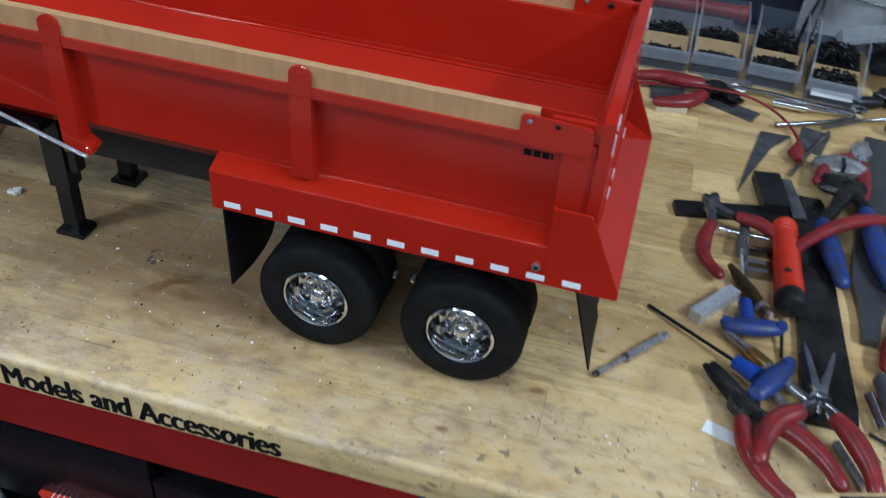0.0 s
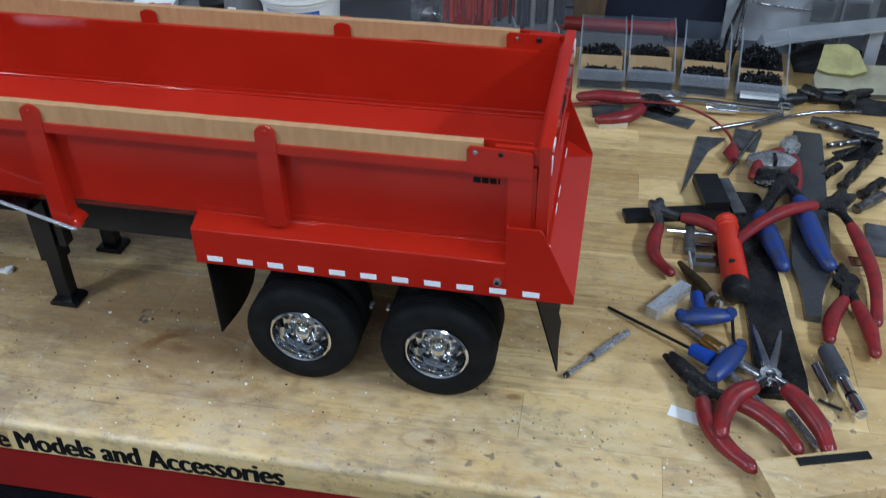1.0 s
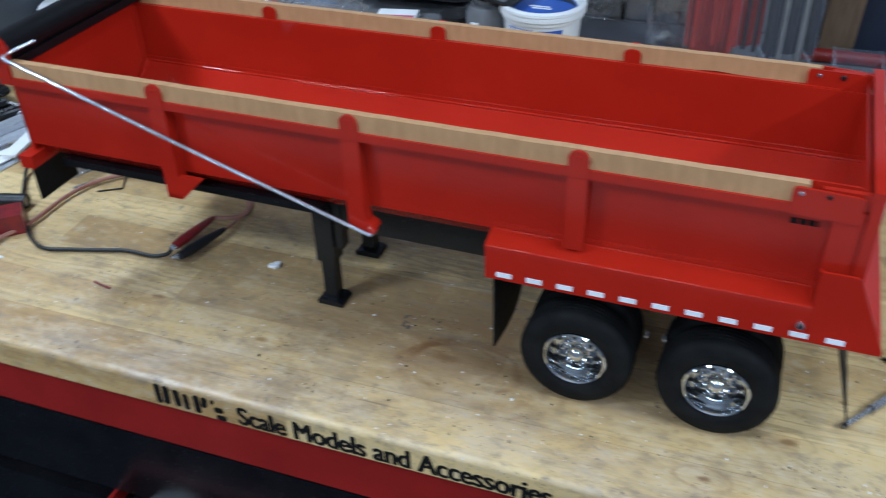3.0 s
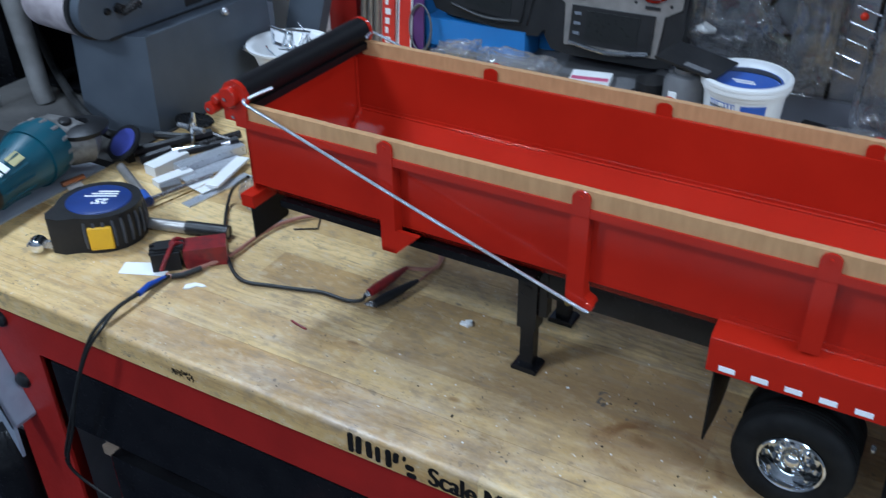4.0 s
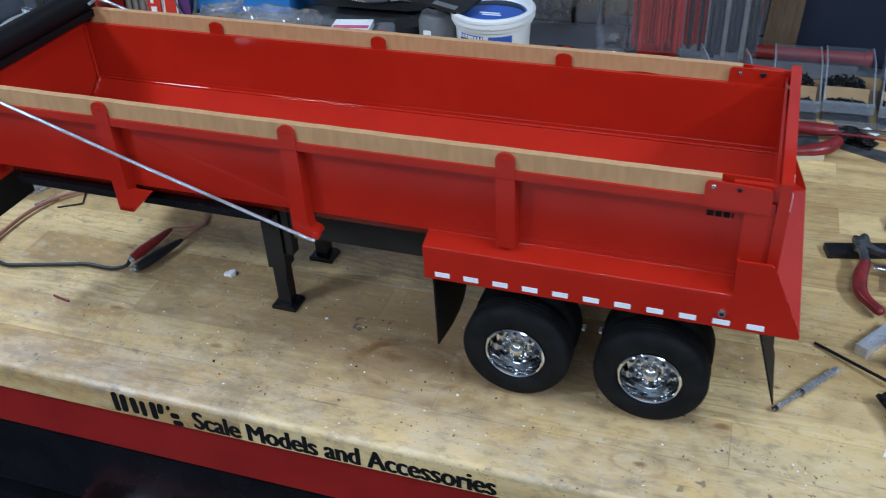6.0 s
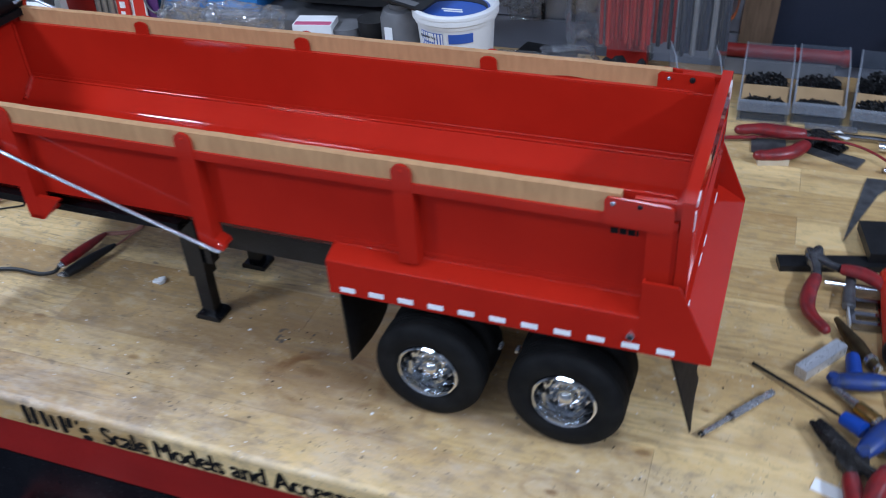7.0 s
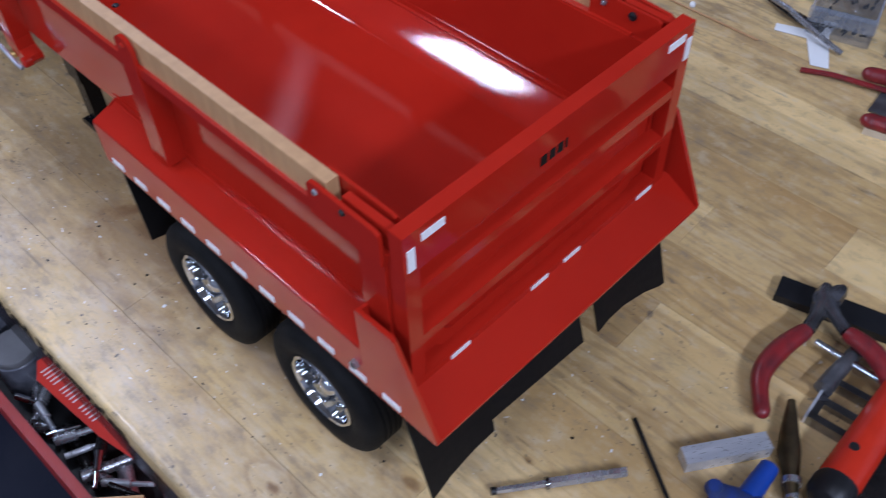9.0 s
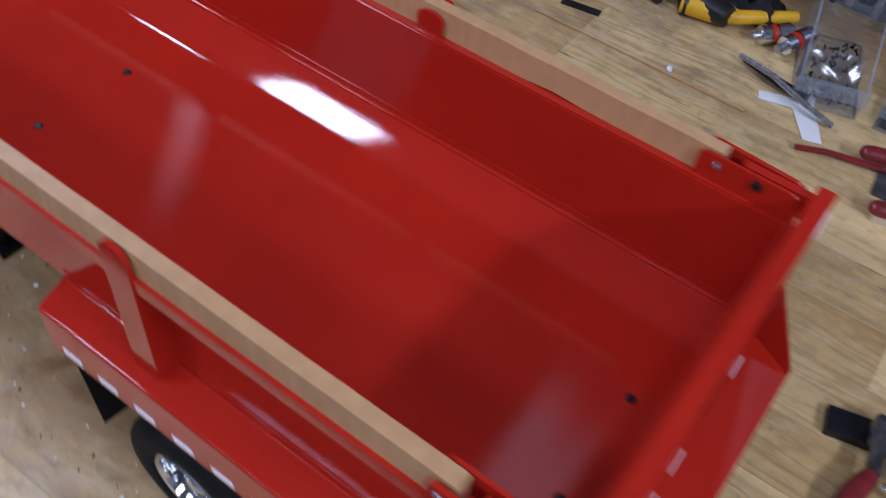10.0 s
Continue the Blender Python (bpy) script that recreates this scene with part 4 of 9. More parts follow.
        for x, z, o in ((rx - 0.0058, rz - 0.002, -0.0108), (rx - 0.0215, rz - 0.0125, -0.0142), (rx - 0.003, rz - 0.0185, -0.0062)):
            bm = bm_new()
            sweep(bm, [(x, f(o), z), (x, f(o + 0.003), z)], [0.0015, 0.0019], 8)
            part("axle_nut", bm, CHROME, br, smooth=True)
        bm = bm_new()
        pts = curve_pts([(-0.6120, f(0.018), 0.2215), (-0.6190, f(0.004), 0.2190), (-0.6225, f(-0.0068), 0.2165), (-0.6120, f(-0.0085), 0.2130)], 4)[:-1] + [Vector((-0.6150, f(-0.0085), 0.2143)), Vector((-0.460, f(-0.0095), 0.1635)), Vector((-0.3235, f(-0.0088), 0.1193)), Vector((-0.3200, f(-0.0080), 0.1182))]
        sweep(bm, pts, 0.0014, 10)
        part("tarp_arm", bm, ARMSTEEL, trailer, "bent bright steel tarp arm", smooth=True)


WHEELCHROME = mat("plated_wheel", (0.70, 0.72, 0.74), (0.62, 0.64, 0.66), rough=0.03, rvar=0.02, metal=1.0, scale=300, bump=0.00006, bscale=420)


def t_wheels():
    R, RW = 0.0415, 0.0225
    bm = bm_new()
    prof = [(RW + 0.0005, 0.002), (RW + 0.002, 0.0005), (0.0265, -0.0006), (0.031, -0.0012), (0.0370, -0.0006), (0.0400, 0.0014), (0.0413, 0.0040)]
    for k in range(4):
        a = 0.0052 + k * 0.0035
        prof += [(R, a), (R, a + 0.0024), (R - 0.0011, a + 0.0026), (R - 0.0011, a + 0.0033)]
    prof += [(R, 0.0192), (0.0412, 0.0200), (0.0385, 0.0225), (0.032, 0.0236), (RW, 0.0225), (RW, 0.002)]
    lathe(bm, prof, 56, pose(0, 0, 0, -90))
    tyre = part("tyre", bm, RUBBER, smooth=True)
    bm = bm_new()
    lathe(bm, [(RW + 0.0008, 0.0022), (RW + 0.0006, 0.0004), (RW - 0.0004, -0.0004), (RW - 0.0014, 0.0002), (RW - 0.0022, 0.0030), (RW - 0.0026, 0.0090), (RW - 0.0034, 0.0128), (0.0178, 0.0146), (0.0158, 0.0144), (0.0140, 0.0132), (0.0092, 0.0112), (0.0076, 0.0108), (0.0070, 0.0098), (0.0066, 0.0062), (0.0058, 0.0044), (0.0044, 0.0030), (0.0024, 0.0021), (0, 0.0018)], 48, pose(0, 0, 0, -90))
    rim = part("rim", bm, WHEELCHROME, smooth=True)
    nuts = []
    for k in range(10):
        a = TAU * k / 10
        bm = bm_new()
        lathe(bm, [(0, -0.0034), (0.0012, -0.0030), (0.0019, 0), (0.0019, 0.003)], 6, pose(0.0108 * math.cos(a), 0.0112, 0.0106 * math.sin(a), -90))
        nuts.append(part("wheel_nut", bm, CHROME, smooth=True))
        bm = bm_new()
        a += TAU / 20
        lathe(bm, [(0, -0.0004), (0.0021, -0.0004), (0.0024, 0.0002), (0.0024, 0.0022), (0, 0.0022)], 12, pose(0.0157 * math.cos(a), 0.0132, 0.0153 * math.sin(a), -90))
        nuts.append(part("hand_hole", bm, DKPLASTIC))
    first = True
    for x in (-0.166, -0.066):
        for y, turn in ((-0.0065, 0), (far(-0.0065), 180), (0.0235, 0), (far(0.0235), 180)):
            hub = new("wheel")
            hub.parent = trailer
            hub.matrix_basis = pose(x, y, 0.0415, 0, 17 * x * 100, turn)
            objs = [tyre, rim] + nuts
            if not first:
                objs = []
                for o in [tyre, rim] + nuts:
                    c = o.copy()
                    scene.collection.objects.link(c)
                    objs.append(c)
            for o in objs:
                o.parent = hub
            first = False


t_body(), t_gate(), t_fender(), t_chassis(), t_wheels()

# ---- tools on the right of the bench ----
def pliers(label, colour, pivot, tips, grips, r=0.0058, jaw=0.006, steel=TOOLSTEEL, category="pliers", joint=0.0105, name="pliers"):
    """Two jaws through a joint, with a dipped grip on each handle."""
    base = Vector((pivot[0], pivot[1], 0))
    ob = thing(name, label, category, Matrix.Translation(base))
    loc = lambda p: Vector(p) - base
    pv = loc(pivot)
    for tip, grip in zip(tips, grips):
        bm = bm_new()
        t, g = loc(tip), loc(grip[0])
        mid = pv.lerp(t, 0.35)
        sweep(bm, [g, pv.lerp(g, 0.55), pv, mid, pv.lerp(t, 0.75), t], [r * 0.75, r * 0.7, jaw * 1.2, jaw * 1.05, jaw * 0.75, jaw * 0.35], 8, 0.75)
        part("jaw", bm, steel, ob, smooth=True)
        bm = bm_new()
        pts = curve_pts([loc(p) for p in grip], 5)
        n = len(pts) - 1
        rad = [r * (0.82 + 0.25 * math.sin(math.pi * min(1, 1.25 * k / n))) for k in range(n + 1)]
        rad[0] *= 0.9
        d = (pts[-1] - pts[-2]).normalized() * r
        q, e = pts[-1] - d * 0.4, rad[-1]
        sweep(bm, pts[:-1] + [q, q + d * 0.45, q + d * 0.75, q + d * 0.92, q + d], rad[:-1] + [e, e * 0.9, e * 0.7, e * 0.42, e * 0.1], 12, 0.85)
        part("grip", bm, colour, ob, smooth=True)
    bm = bm_new()
    lathe(bm, [(0, 0.0045), (joint * 0.45, 0.0042), (joint * 0.5, 0.003), (joint, 0.003), (joint, -0.003), (0, -0.003)], 16, Matrix.Translation(pv))
    part("joint", bm, steel, ob, smooth=True)
    return ob


def flat_bar(name, label, category, a, b, w0, w1, h, material, z=0.0, bevel=0.0006, outline=None):
    """A flat strip of metal from a to b; outline adds (along, half width) pairs."""
    a, b = Vector((a[0], a[1], z)), Vector((b[0], b[1], z))
    d = (b - a).length
    ob = thing(name, label, category, Matrix.Translation(a) @ Matrix.Rotation(math.atan2(b.y - a.y, b.x - a.x), 4, "Z"))
    pts = outline or [(0, w0), (1, w1)]
    poly = [(d * s, w) for s, w in pts] + [(d * s, -w) for s, w in pts[::-1]]
    bm = bm_new()
    prism(bm, poly, 0, h, "z")
    part("blade" if outline else "bar", bm, material, ob, bevel=bevel)
    return ob


def rod(name, label, category, pts, radii, material, seg=10, parts=()):
    """A thin rod or bit, with extra sleeves given as (part, from, to, radius, material)."""
    base = Vector((pts[0][0], pts[0][1], 0))
    ob = thing(name, label, category, Matrix.Translation(base))
    bm = bm_new()
    sweep(bm, [Vector(p) - base for p in pts], radii, seg)
    part("shaft", bm, material, ob, smooth=True)
    a, b = Vector(pts[0]) - base, Vector(pts[-1]) - base
    for nm, s0, s1, r, m_ in parts:
        bm = bm_new()
        sweep(bm, [a.lerp(b, s0), a.lerp(b, s1)], r, 12)
        part(nm, bm, m_, ob, bevel=min(r * 0.2, 0.0006))
    return ob


# end nippers lying across the black bar
nip_grips = ([(0.098, 0.23, 0.012), (0.093, 0.209, 0.01), (0.094, 0.187, 0.008), (0.107, 0.166, 0.008)], [(0.116, 0.24, 0.016), (0.134, 0.237, 0.016), (0.149, 0.227, 0.014), (0.158, 0.21, 0.013)])
pliers("small end nippers with worn dark red grips on a black bar", REDGRIP, (0.096, 0.254, 0.013), [(0.099, 0.272, 0.014), (0.09, 0.267, 0.014)], nip_grips, 0.0060, 0.0065, GUNSTEEL, "nippers", 0.008, "end_nippers")
flat_bar("steel_bar", "flat black steel bar lying on the bench", "steel bar", (0.067, 0.254, 0.004), (0.162, 0.277, 0.004), 0.0085, 0.0085, 0.006, DARKBAR)
flat_bar("steel_bar", "short black steel bar laid across another bar", "steel bar", (0.142, 0.323, 0.012), (0.151, 0.272, 0.012), 0.0115, 0.0115, 0.009, DARKBAR, 0.0062)

# large cutters with long red handles
pliers("diagonal cutters with long bright red grips", REDGRIP, (0.255, 0.281, 0.018), [(0.267, 0.309, 0.018), (0.275, 0.3, 0.018)],
       ([(0.236, 0.271, 0.022), (0.209, 0.255, 0.024), (0.181, 0.23, 0.022), (0.157, 0.199, 0.018)], [(0.264, 0.252, 0.016), (0.269, 0.22, 0.014), (0.271, 0.176, 0.012), (0.263, 0.124, 0.01)]), 0.0060, 0.0075)
# slip-joint pliers with blue grips
pliers("slip joint pliers with dark blue vinyl grips", BLUEGRIP, (0.215, 0.32, 0.016), [(0.186, 0.315, 0.016), (0.192, 0.335, 0.016)],
       ([(0.188, 0.262, 0.013), (0.191, 0.234, 0.013), (0.196, 0.207, 0.012), (0.2, 0.187, 0.01)], [(0.225, 0.29, 0.015), (0.228, 0.251, 0.015), (0.232, 0.214, 0.014), (0.238, 0.192, 0.012)]), 0.0085, 0.009, TOOLSTEEL, joint=0.013)
pliers("adjustable pliers with red grips beside the files", REDGRIP, (0.23, 0.396, 0.012), [(0.238, 0.419, 0.012), (0.23, 0.415, 0.012)],
       ([(0.221, 0.386, 0.012), (0.205, 0.37, 0.012), (0.194, 0.352, 0.011), (0.188, 0.331, 0.01)], [(0.232, 0.379, 0.01), (0.231, 0.351, 0.01), (0.228, 0.326, 0.009), (0.224, 0.306, 0.009)]), 0.0060, 0.006, STEEL)
ob = thing("cutter_head", "ground steel nipper head with a slotted edge", "tool head", Matrix.Translation(Vector((0.21, 0.364, 0))))
bm = bm_new()
lathe(bm, [(0, 0.020), (0.010, 0.0195), (0.020, 0.014), (0.021, 0.008), (0.017, 0.0), (0, 0.0)], 20, Matrix.Diagonal((1.25, 0.7, 1, 1)))
part("head", bm, STEEL, ob, smooth=True)
bm = bm_new()
box(bm, -0.0016, 0.0016, -0.014, 0.001, 0.012, 0.0205)
part("slot", bm, DKPLASTIC, ob)

# files and straps
FILESTEEL = mat("worn_file_steel", (0.125, 0.127, 0.133), (0.090, 0.091, 0.096), rough=0.30, metal=0.75, scale=14, bump=0.00016, bscale=900, stretch=(1, 0.5, 1))
ob = flat_bar("flat_file", "broad dark steel file with a tang on the bench", "file", (0.254, 0.44, 0.006), (0.211, 0.078, 0.006), 0, 0, 0.006, FILESTEEL, 0.001,
         outline=[(0, 0.0135), (0.03, 0.0150), (0.30, 0.0158), (0.62, 0.0164), (0.68, 0.0158), (0.74, 0.0105), (0.80, 0.0072), (0.86, 0.0060)])
va, vb = Vector((0.254, 0.44, 0.006)), Vector((0.211, 0.078, 0.006))
bm = bm_new()
sweep(bm, [va.lerp(vb, k) * 1.0 - ob.matrix_basis.translation - Vector((0, 0, 0.002)) for k in (0.84, 0.90, 1.0)], [0.0060, 0.0055, 0.0022], 8, flat=0.45)
part("tang", bm, TOOLSTEEL, ob, "tapered dark tang", smooth=True)
flat_bar("steel_strap", "long dark steel strap lying under the pliers", "steel strap", (0.178, 0.311, 0.005), (0.185, 0.036, 0.005), 0, 0, 0.005, TOOLSTEEL, 0.0,
         outline=[(0, 0.0135), (0.03, 0.0160), (0.35, 0.0150), (0.7, 0.0165), (0.93, 0.0185), (1.0, 0.0170)])
flat_bar("steel_rule", "narrow grey steel strip with a rounded end", "steel strip", (0.161, 0.33, 0.004), (0.172, 0.271, 0.004), 0.005, 0.006, 0.002, GREYSTEEL, 0.0055)
flat_bar("steel_plate", "small bright grey steel offcut on the bench", "steel offcut", (0.294, 0.279, 0.003), (0.286, 0.23, 0.003), 0.009, 0.009, 0.002, GREYSTEEL)

# orange handle with a black ball end
a, b = Vector((0.156, 0.246, 0.014)), Vector((0.158, 0.143, 0.014))
ob = thing("screwdriver", "stubby orange screwdriver handle with black rounded cap", "screwdriver", Matrix.Translation((a.x, a.y, 0)))
ax = (b - a).to_track_quat("Z", "X").to_matrix().to_4x4()
L_ = (b - a).length
bm = bm_new()
prof = [(0, 0), (0.0080, 0.0), (0.0094, 0.002)]
for k in range(3):
    z = 0.004 + 0.005 * k
    prof += [(0.0104, z), (0.0104, z + 0.003), (0.0094, z + 0.0036), (0.0094, z + 0.0046)]
prof += [(0.0100, 0.022), (0.0106, L_ * 0.5), (0.0112, L_ * 0.90), (0.0106, L_ * 0.93), (0, L_ * 0.93)]
lathe(bm, prof, 20, Matrix.Translation((0, 0, a.z)) @ ax)
part("handle", bm, ORANGE, ob, smooth=True)
bm = bm_new()
lathe(bm, [(0.0104, L_ * 0.91), (0.0118, L_ * 0.95), (0.0116, L_ + 0.002), (0.0092, L_ + 0.0065), (0.0045, L_ + 0.0085), (0, L_ + 0.009)], 24, Matrix.Translation((0, 0, a.z)) @ ax)
part("cap", bm, DKPLASTIC, ob, smooth=True)
bm = bm_new()
q = (b - a) * 0.74 + Vector((0, 0, a.z + 0.0096))
lathe(bm, [(0, 0.0014), (0.0026, 0.0014), (0.0026, 0), (0, 0)], 14, Matrix.Translation(q + Vector((-0.003, -0.001, 0))))
part("hanging_hole", bm, DKPLASTIC, ob)

# small cross-shaped clamp and bent aluminium channel
ob = thing("cross_clamp", "small grey cross shaped clamp with a chrome pin", "clamp", Matrix.Translation(Vector((0.125, 0.225, 0))))
bm = bm_new()
sweep(bm, [(0.001, 0.020, 0.007), (-0.001, -0.010, 0.007), (-0.001, -0.022, 0.007)], [0.0042, 0.0050, 0.0055], 12)
part("barrel", bm, GREYSTEEL, ob, smooth=True)
bm = bm_new()
sweep(bm, [(-0.020, 0.004, 0.008), (0.020, 0.004, 0.008)], 0.0022, 10)
part("pin", bm, CHROME, ob, smooth=True)
ob = thing("channel_offcut", "short bent aluminium channel offcut", "metal offcut", Matrix.Translation(Vector((0.138, 0.199, 0))) @ pose(0, 0, 0, 0, 0, 4))
bm = bm_new()
for d in ((-0.013, 0.013, 0.0125, 0.017), (-0.013, 0.013, -0.017, -0.0125), (-0.013, -0.009, -0.0125, 0.0125), (0.009, 0.013, -0.0125, 0.0125), (-0.009, 0.009, -0.002, 0.003)):
    box(bm, *d, 0, 0.0075 if abs(d[2] + d[3]) > 0.02 else 0.0045)
part("channel", bm, POLISHED, ob, bevel=0.0004)
for x in (-0.0145, 0.0130):
    bm = bm_new()
    box(bm, x, x + 0.0015, -0.017, 0.017, 0, 0.006)
    part("lip", bm, ALU, ob)

# step drill, dark to brass
rod("step_drill", "worn brass and dark steel step drill", "drill bit", [(0.115, 0.185, 0.006), (0.122, 0.171, 0.006), (0.13, 0.156, 0.006), (0.137, 0.145, 0.006), (0.145, 0.132, 0.006)], [0.0022, 0.0044, 0.0062, 0.0046, 0.0034], DULLBRASS, 12, (("collar", 0.80, 0.86, 0.0052, STEEL), ("shank", 0.86, 1.0, 0.0036, STEEL)))
# aluminium square bar
flat_bar("square_bar", "short aluminium square bar with a drilled end", "metal bar", (0.091, 0.114, 0.005), (0.119, 0.153, 0.005), 0.0052, 0.0052, 0.0095, ALU)
# driver bit
rod("driver_bit", "hex shank driver bit with a dark tip", "driver bit", [(0.028, 0.031, 0.004), (0.032, 0.036, 0.004), (0.043, 0.050, 0.004), (0.046, 0.054, 0.004), (0.0465, 0.0546, 0.004), (0.064, 0.077, 0.004)], [0.0015, 0.0020, 0.0020, 0.0022, 0.0031, 0.0031], BITSTEEL, 6, (("tip", 0.0, 0.05, 0.0022, DARKBAR), ("collar", 0.50, 0.53, 0.0034, POLISHED)))
rod("hex_shank", "short grooved hex shank lying in line with the bit", "driver bit", [(0.064, 0.077, 0.004), (0.0655, 0.0788, 0.004), (0.066, 0.0795, 0.004), (0.0675, 0.0813, 0.004), (0.068, 0.0820, 0.004), (0.073, 0.0885, 0.004)], [0.0031, 0.0031, 0.0024, 0.0024, 0.0031, 0.0029], BITSTEEL, 6)


def hex_key(label, shaft, stem, bar):
    base = Vector((stem[0][0], stem[0][1], 0))
    ob = thing("hex_key", label, "hex key", Matrix.Translation(base), "hex keys")
    v = lambda ps: [Vector(p) - base for p in ps]
    bm = bm_new()
    sweep(bm, v(shaft), 0.0013, 6)
    part("shaft", bm, DARKBAR, ob)
    bm = bm_new()
    sweep(bm, v(stem), [0.0052, 0.0062], 14)
    part("stem", bm, BLUEBRIGHT, ob, bevel=0.0008)
    bm = bm_new()
    p = v(bar)
    sweep(bm, [p[0], p[0].lerp(p[1], 0.06), p[0].lerp(p[1], 0.3), p[0].lerp(p[1], 0.5), p[0].lerp(p[1], 0.72), p[0].lerp(p[1], 0.94), p[1]], [0.0025, 0.0052, 0.0076, 0.0084, 0.0076, 0.0056, 0.0025], 14, 0.75)
    part("handle", bm, BLUEGRIP, ob, smooth=True)
    for k in (0, 1):
        bm = bm_new()
        q = p[k].lerp(p[1 - k], 0.07)
        lathe(bm, [(0, 0.0058), (0.0040, 0.0054), (0.0052, 0.002), (0, 0.0)], 12, Matrix.Translation(q))
        part("end_cap", bm, BLUEGRIP, ob, smooth=True)


hex_key("T handle hex key with blue grip and long black shaft", [(0.057, 0.119, 0.002), (0.121, 0.074, 0.006)], [(0.121, 0.073, 0.007), (0.134, 0.062, 0.009)], [(0.13, 0.035, 0.01), (0.158, 0.081, 0.01)])
hex_key("T handle hex key with blue grip resting on a bit", [(0.154, 0.094, 0.002), (0.154, 0.118, 0.006)], [(0.127, 0.14, 0.007), (0.128, 0.115, 0.009)], [(0.11, 0.107, 0.009), (0.155, 0.117, 0.009)])
rod("bit_extension", "long magnetic bit extension, steel with brass collar", "bit holder", [(0.114, 0.105, 0.005), (0.127, 0.093, 0.005), (0.136, 0.085, 0.005), (0.151, 0.069, 0.005), (0.171, 0.053, 0.005)], [0.0026, 0.0034, 0.0046, 0.0040, 0.0034], STEEL, 12, (("sleeve", 0.30, 0.52, 0.0050, BRASS),))
for label, p in (("thin dark drill bit under the pliers", [(0.145, 0.057, 0.004), (0.161, 0.036, 0.004), (0.177, 0.006, 0.004), (0.183, -0.008, 0.004)]), ("long bright drill bit beside the pliers", [(0.186, 0.021, 0.004), (0.201, -0.01, 0.004)]), ("thin steel punch beside the strap", [(0.196, 0.039, 0.004), (0.212, 0.011, 0.004)])):
    rod("drill_bit", label, "drill bit", p, [0.0030] * (len(p) - 1) + [0.0024], STEEL, 8)

# needle nose pliers and long nose pliers
pliers("needle nose pliers with dark red vinyl grips", REDGRIP, (0.126, 0.03, 0.01), [(0.1, 0.062, 0.008), (0.105, 0.065, 0.008)],
       ([(0.142, 0.017, 0.013), (0.159, 0.01, 0.014), (0.176, -0.004, 0.012), (0.186, -0.019, 0.009)], [(0.125, 0.016, 0.011), (0.129, -0.005, 0.01), (0.14, -0.025, 0.009), (0.155, -0.04, 0.009)]), 0.0068, 0.0065, TOOLSTEEL)
pliers("long nose pliers with red grips lying on the strap", REDGRIP, (0.172, 0.038, 0.02), [(0.167, 0.1, 0.014), (0.187, 0.097, 0.014)],
       ([(0.181, 0.028, 0.02), (0.192, 0.015, 0.018), (0.202, -0.002, 0.014), (0.206, -0.018, 0.01)], [(0.161, 0.027, 0.02), (0.146, 0.015, 0.019), (0.138, -0.001, 0.017), (0.135, -0.019, 0.015)]), 0.0070, 0.0034, POLISHED, joint=0.0075)
pliers("small red handled pliers with dark jaws", REDGRIP, (0.249, 0.176, 0.009), [(0.245, 0.197, 0.009), (0.249, 0.201, 0.009)],
       ([(0.244, 0.152, 0.009), (0.232, 0.13, 0.009), (0.226, 0.11, 0.008), (0.225, 0.1, 0.008)], [(0.252, 0.148, 0.009), (0.256, 0.124, 0.009), (0.257, 0.106, 0.008), (0.256, 0.089, 0.008)]), 0.0060, 0.0050)
# nut driver bits
RUBBERGREY = mat("grey_rubber_sleeve", (0.060, 0.064, 0.074), (0.045, 0.048, 0.056), rough=0.55, scale=80)
a, b = (0.22, 0.087, 0.009), (0.234, 0.021, 0.009)
rod("nut_setter", "nut setter with grey rubber sleeve and chrome socket", "bit holder", [a, b], [0.0040, 0.0040], CHROME, 16, (("sleeve", 0.0, 0.40, 0.0066, RUBBERGREY), ("shoulder", 0.40, 0.46, 0.0058, RUBBERGREY), ("ring", 0.46, 0.50, 0.0047, CHROME), ("groove", 0.70, 0.74, 0.0043, TOOLSTEEL), ("socket", 0.80, 1.0, 0.0050, CHROME)))
rod("nut_setter", "small chrome nut setter", "bit holder", [(0.211, 0.071, 0.006), (0.217, 0.041, 0.006)], [0.0038, 0.0034], CHROME, 12)
rod("hex_bit", "thin black hex rod end", "hex key", [(0.209, 0.039, 0.002), (0.224, 0.031, 0.002)], 0.0012, DARKBAR, 6)
ob = thing("square_ring", "small bright square steel ring", "metal part", Matrix.Translation(Vector((0.266, 0.211, 0))))
bm = bm_new()
for d in ((-0.008, -0.006, -0.007, 0.007), (0.006, 0.008, -0.007, 0.007), (-0.006, 0.006, -0.007, -0.005), (-0.006, 0.006, 0.005, 0.007)):
    box(bm, *d, 0, 0.006)
part("frame", bm, CHROME, ob)

# white card and little offcuts
ob = thing("card_strip", "small white card strip on the bench", "card", Matrix.Translation(Vector((0.115, 0.009, 0))) @ pose(0, 0, 0.0003, 0, 0, -17))
bm = bm_new()
box(bm, -0.012, 0.012, -0.0055, 0.0055, 0, 0.0004)
part("card", bm, PAPER, ob)
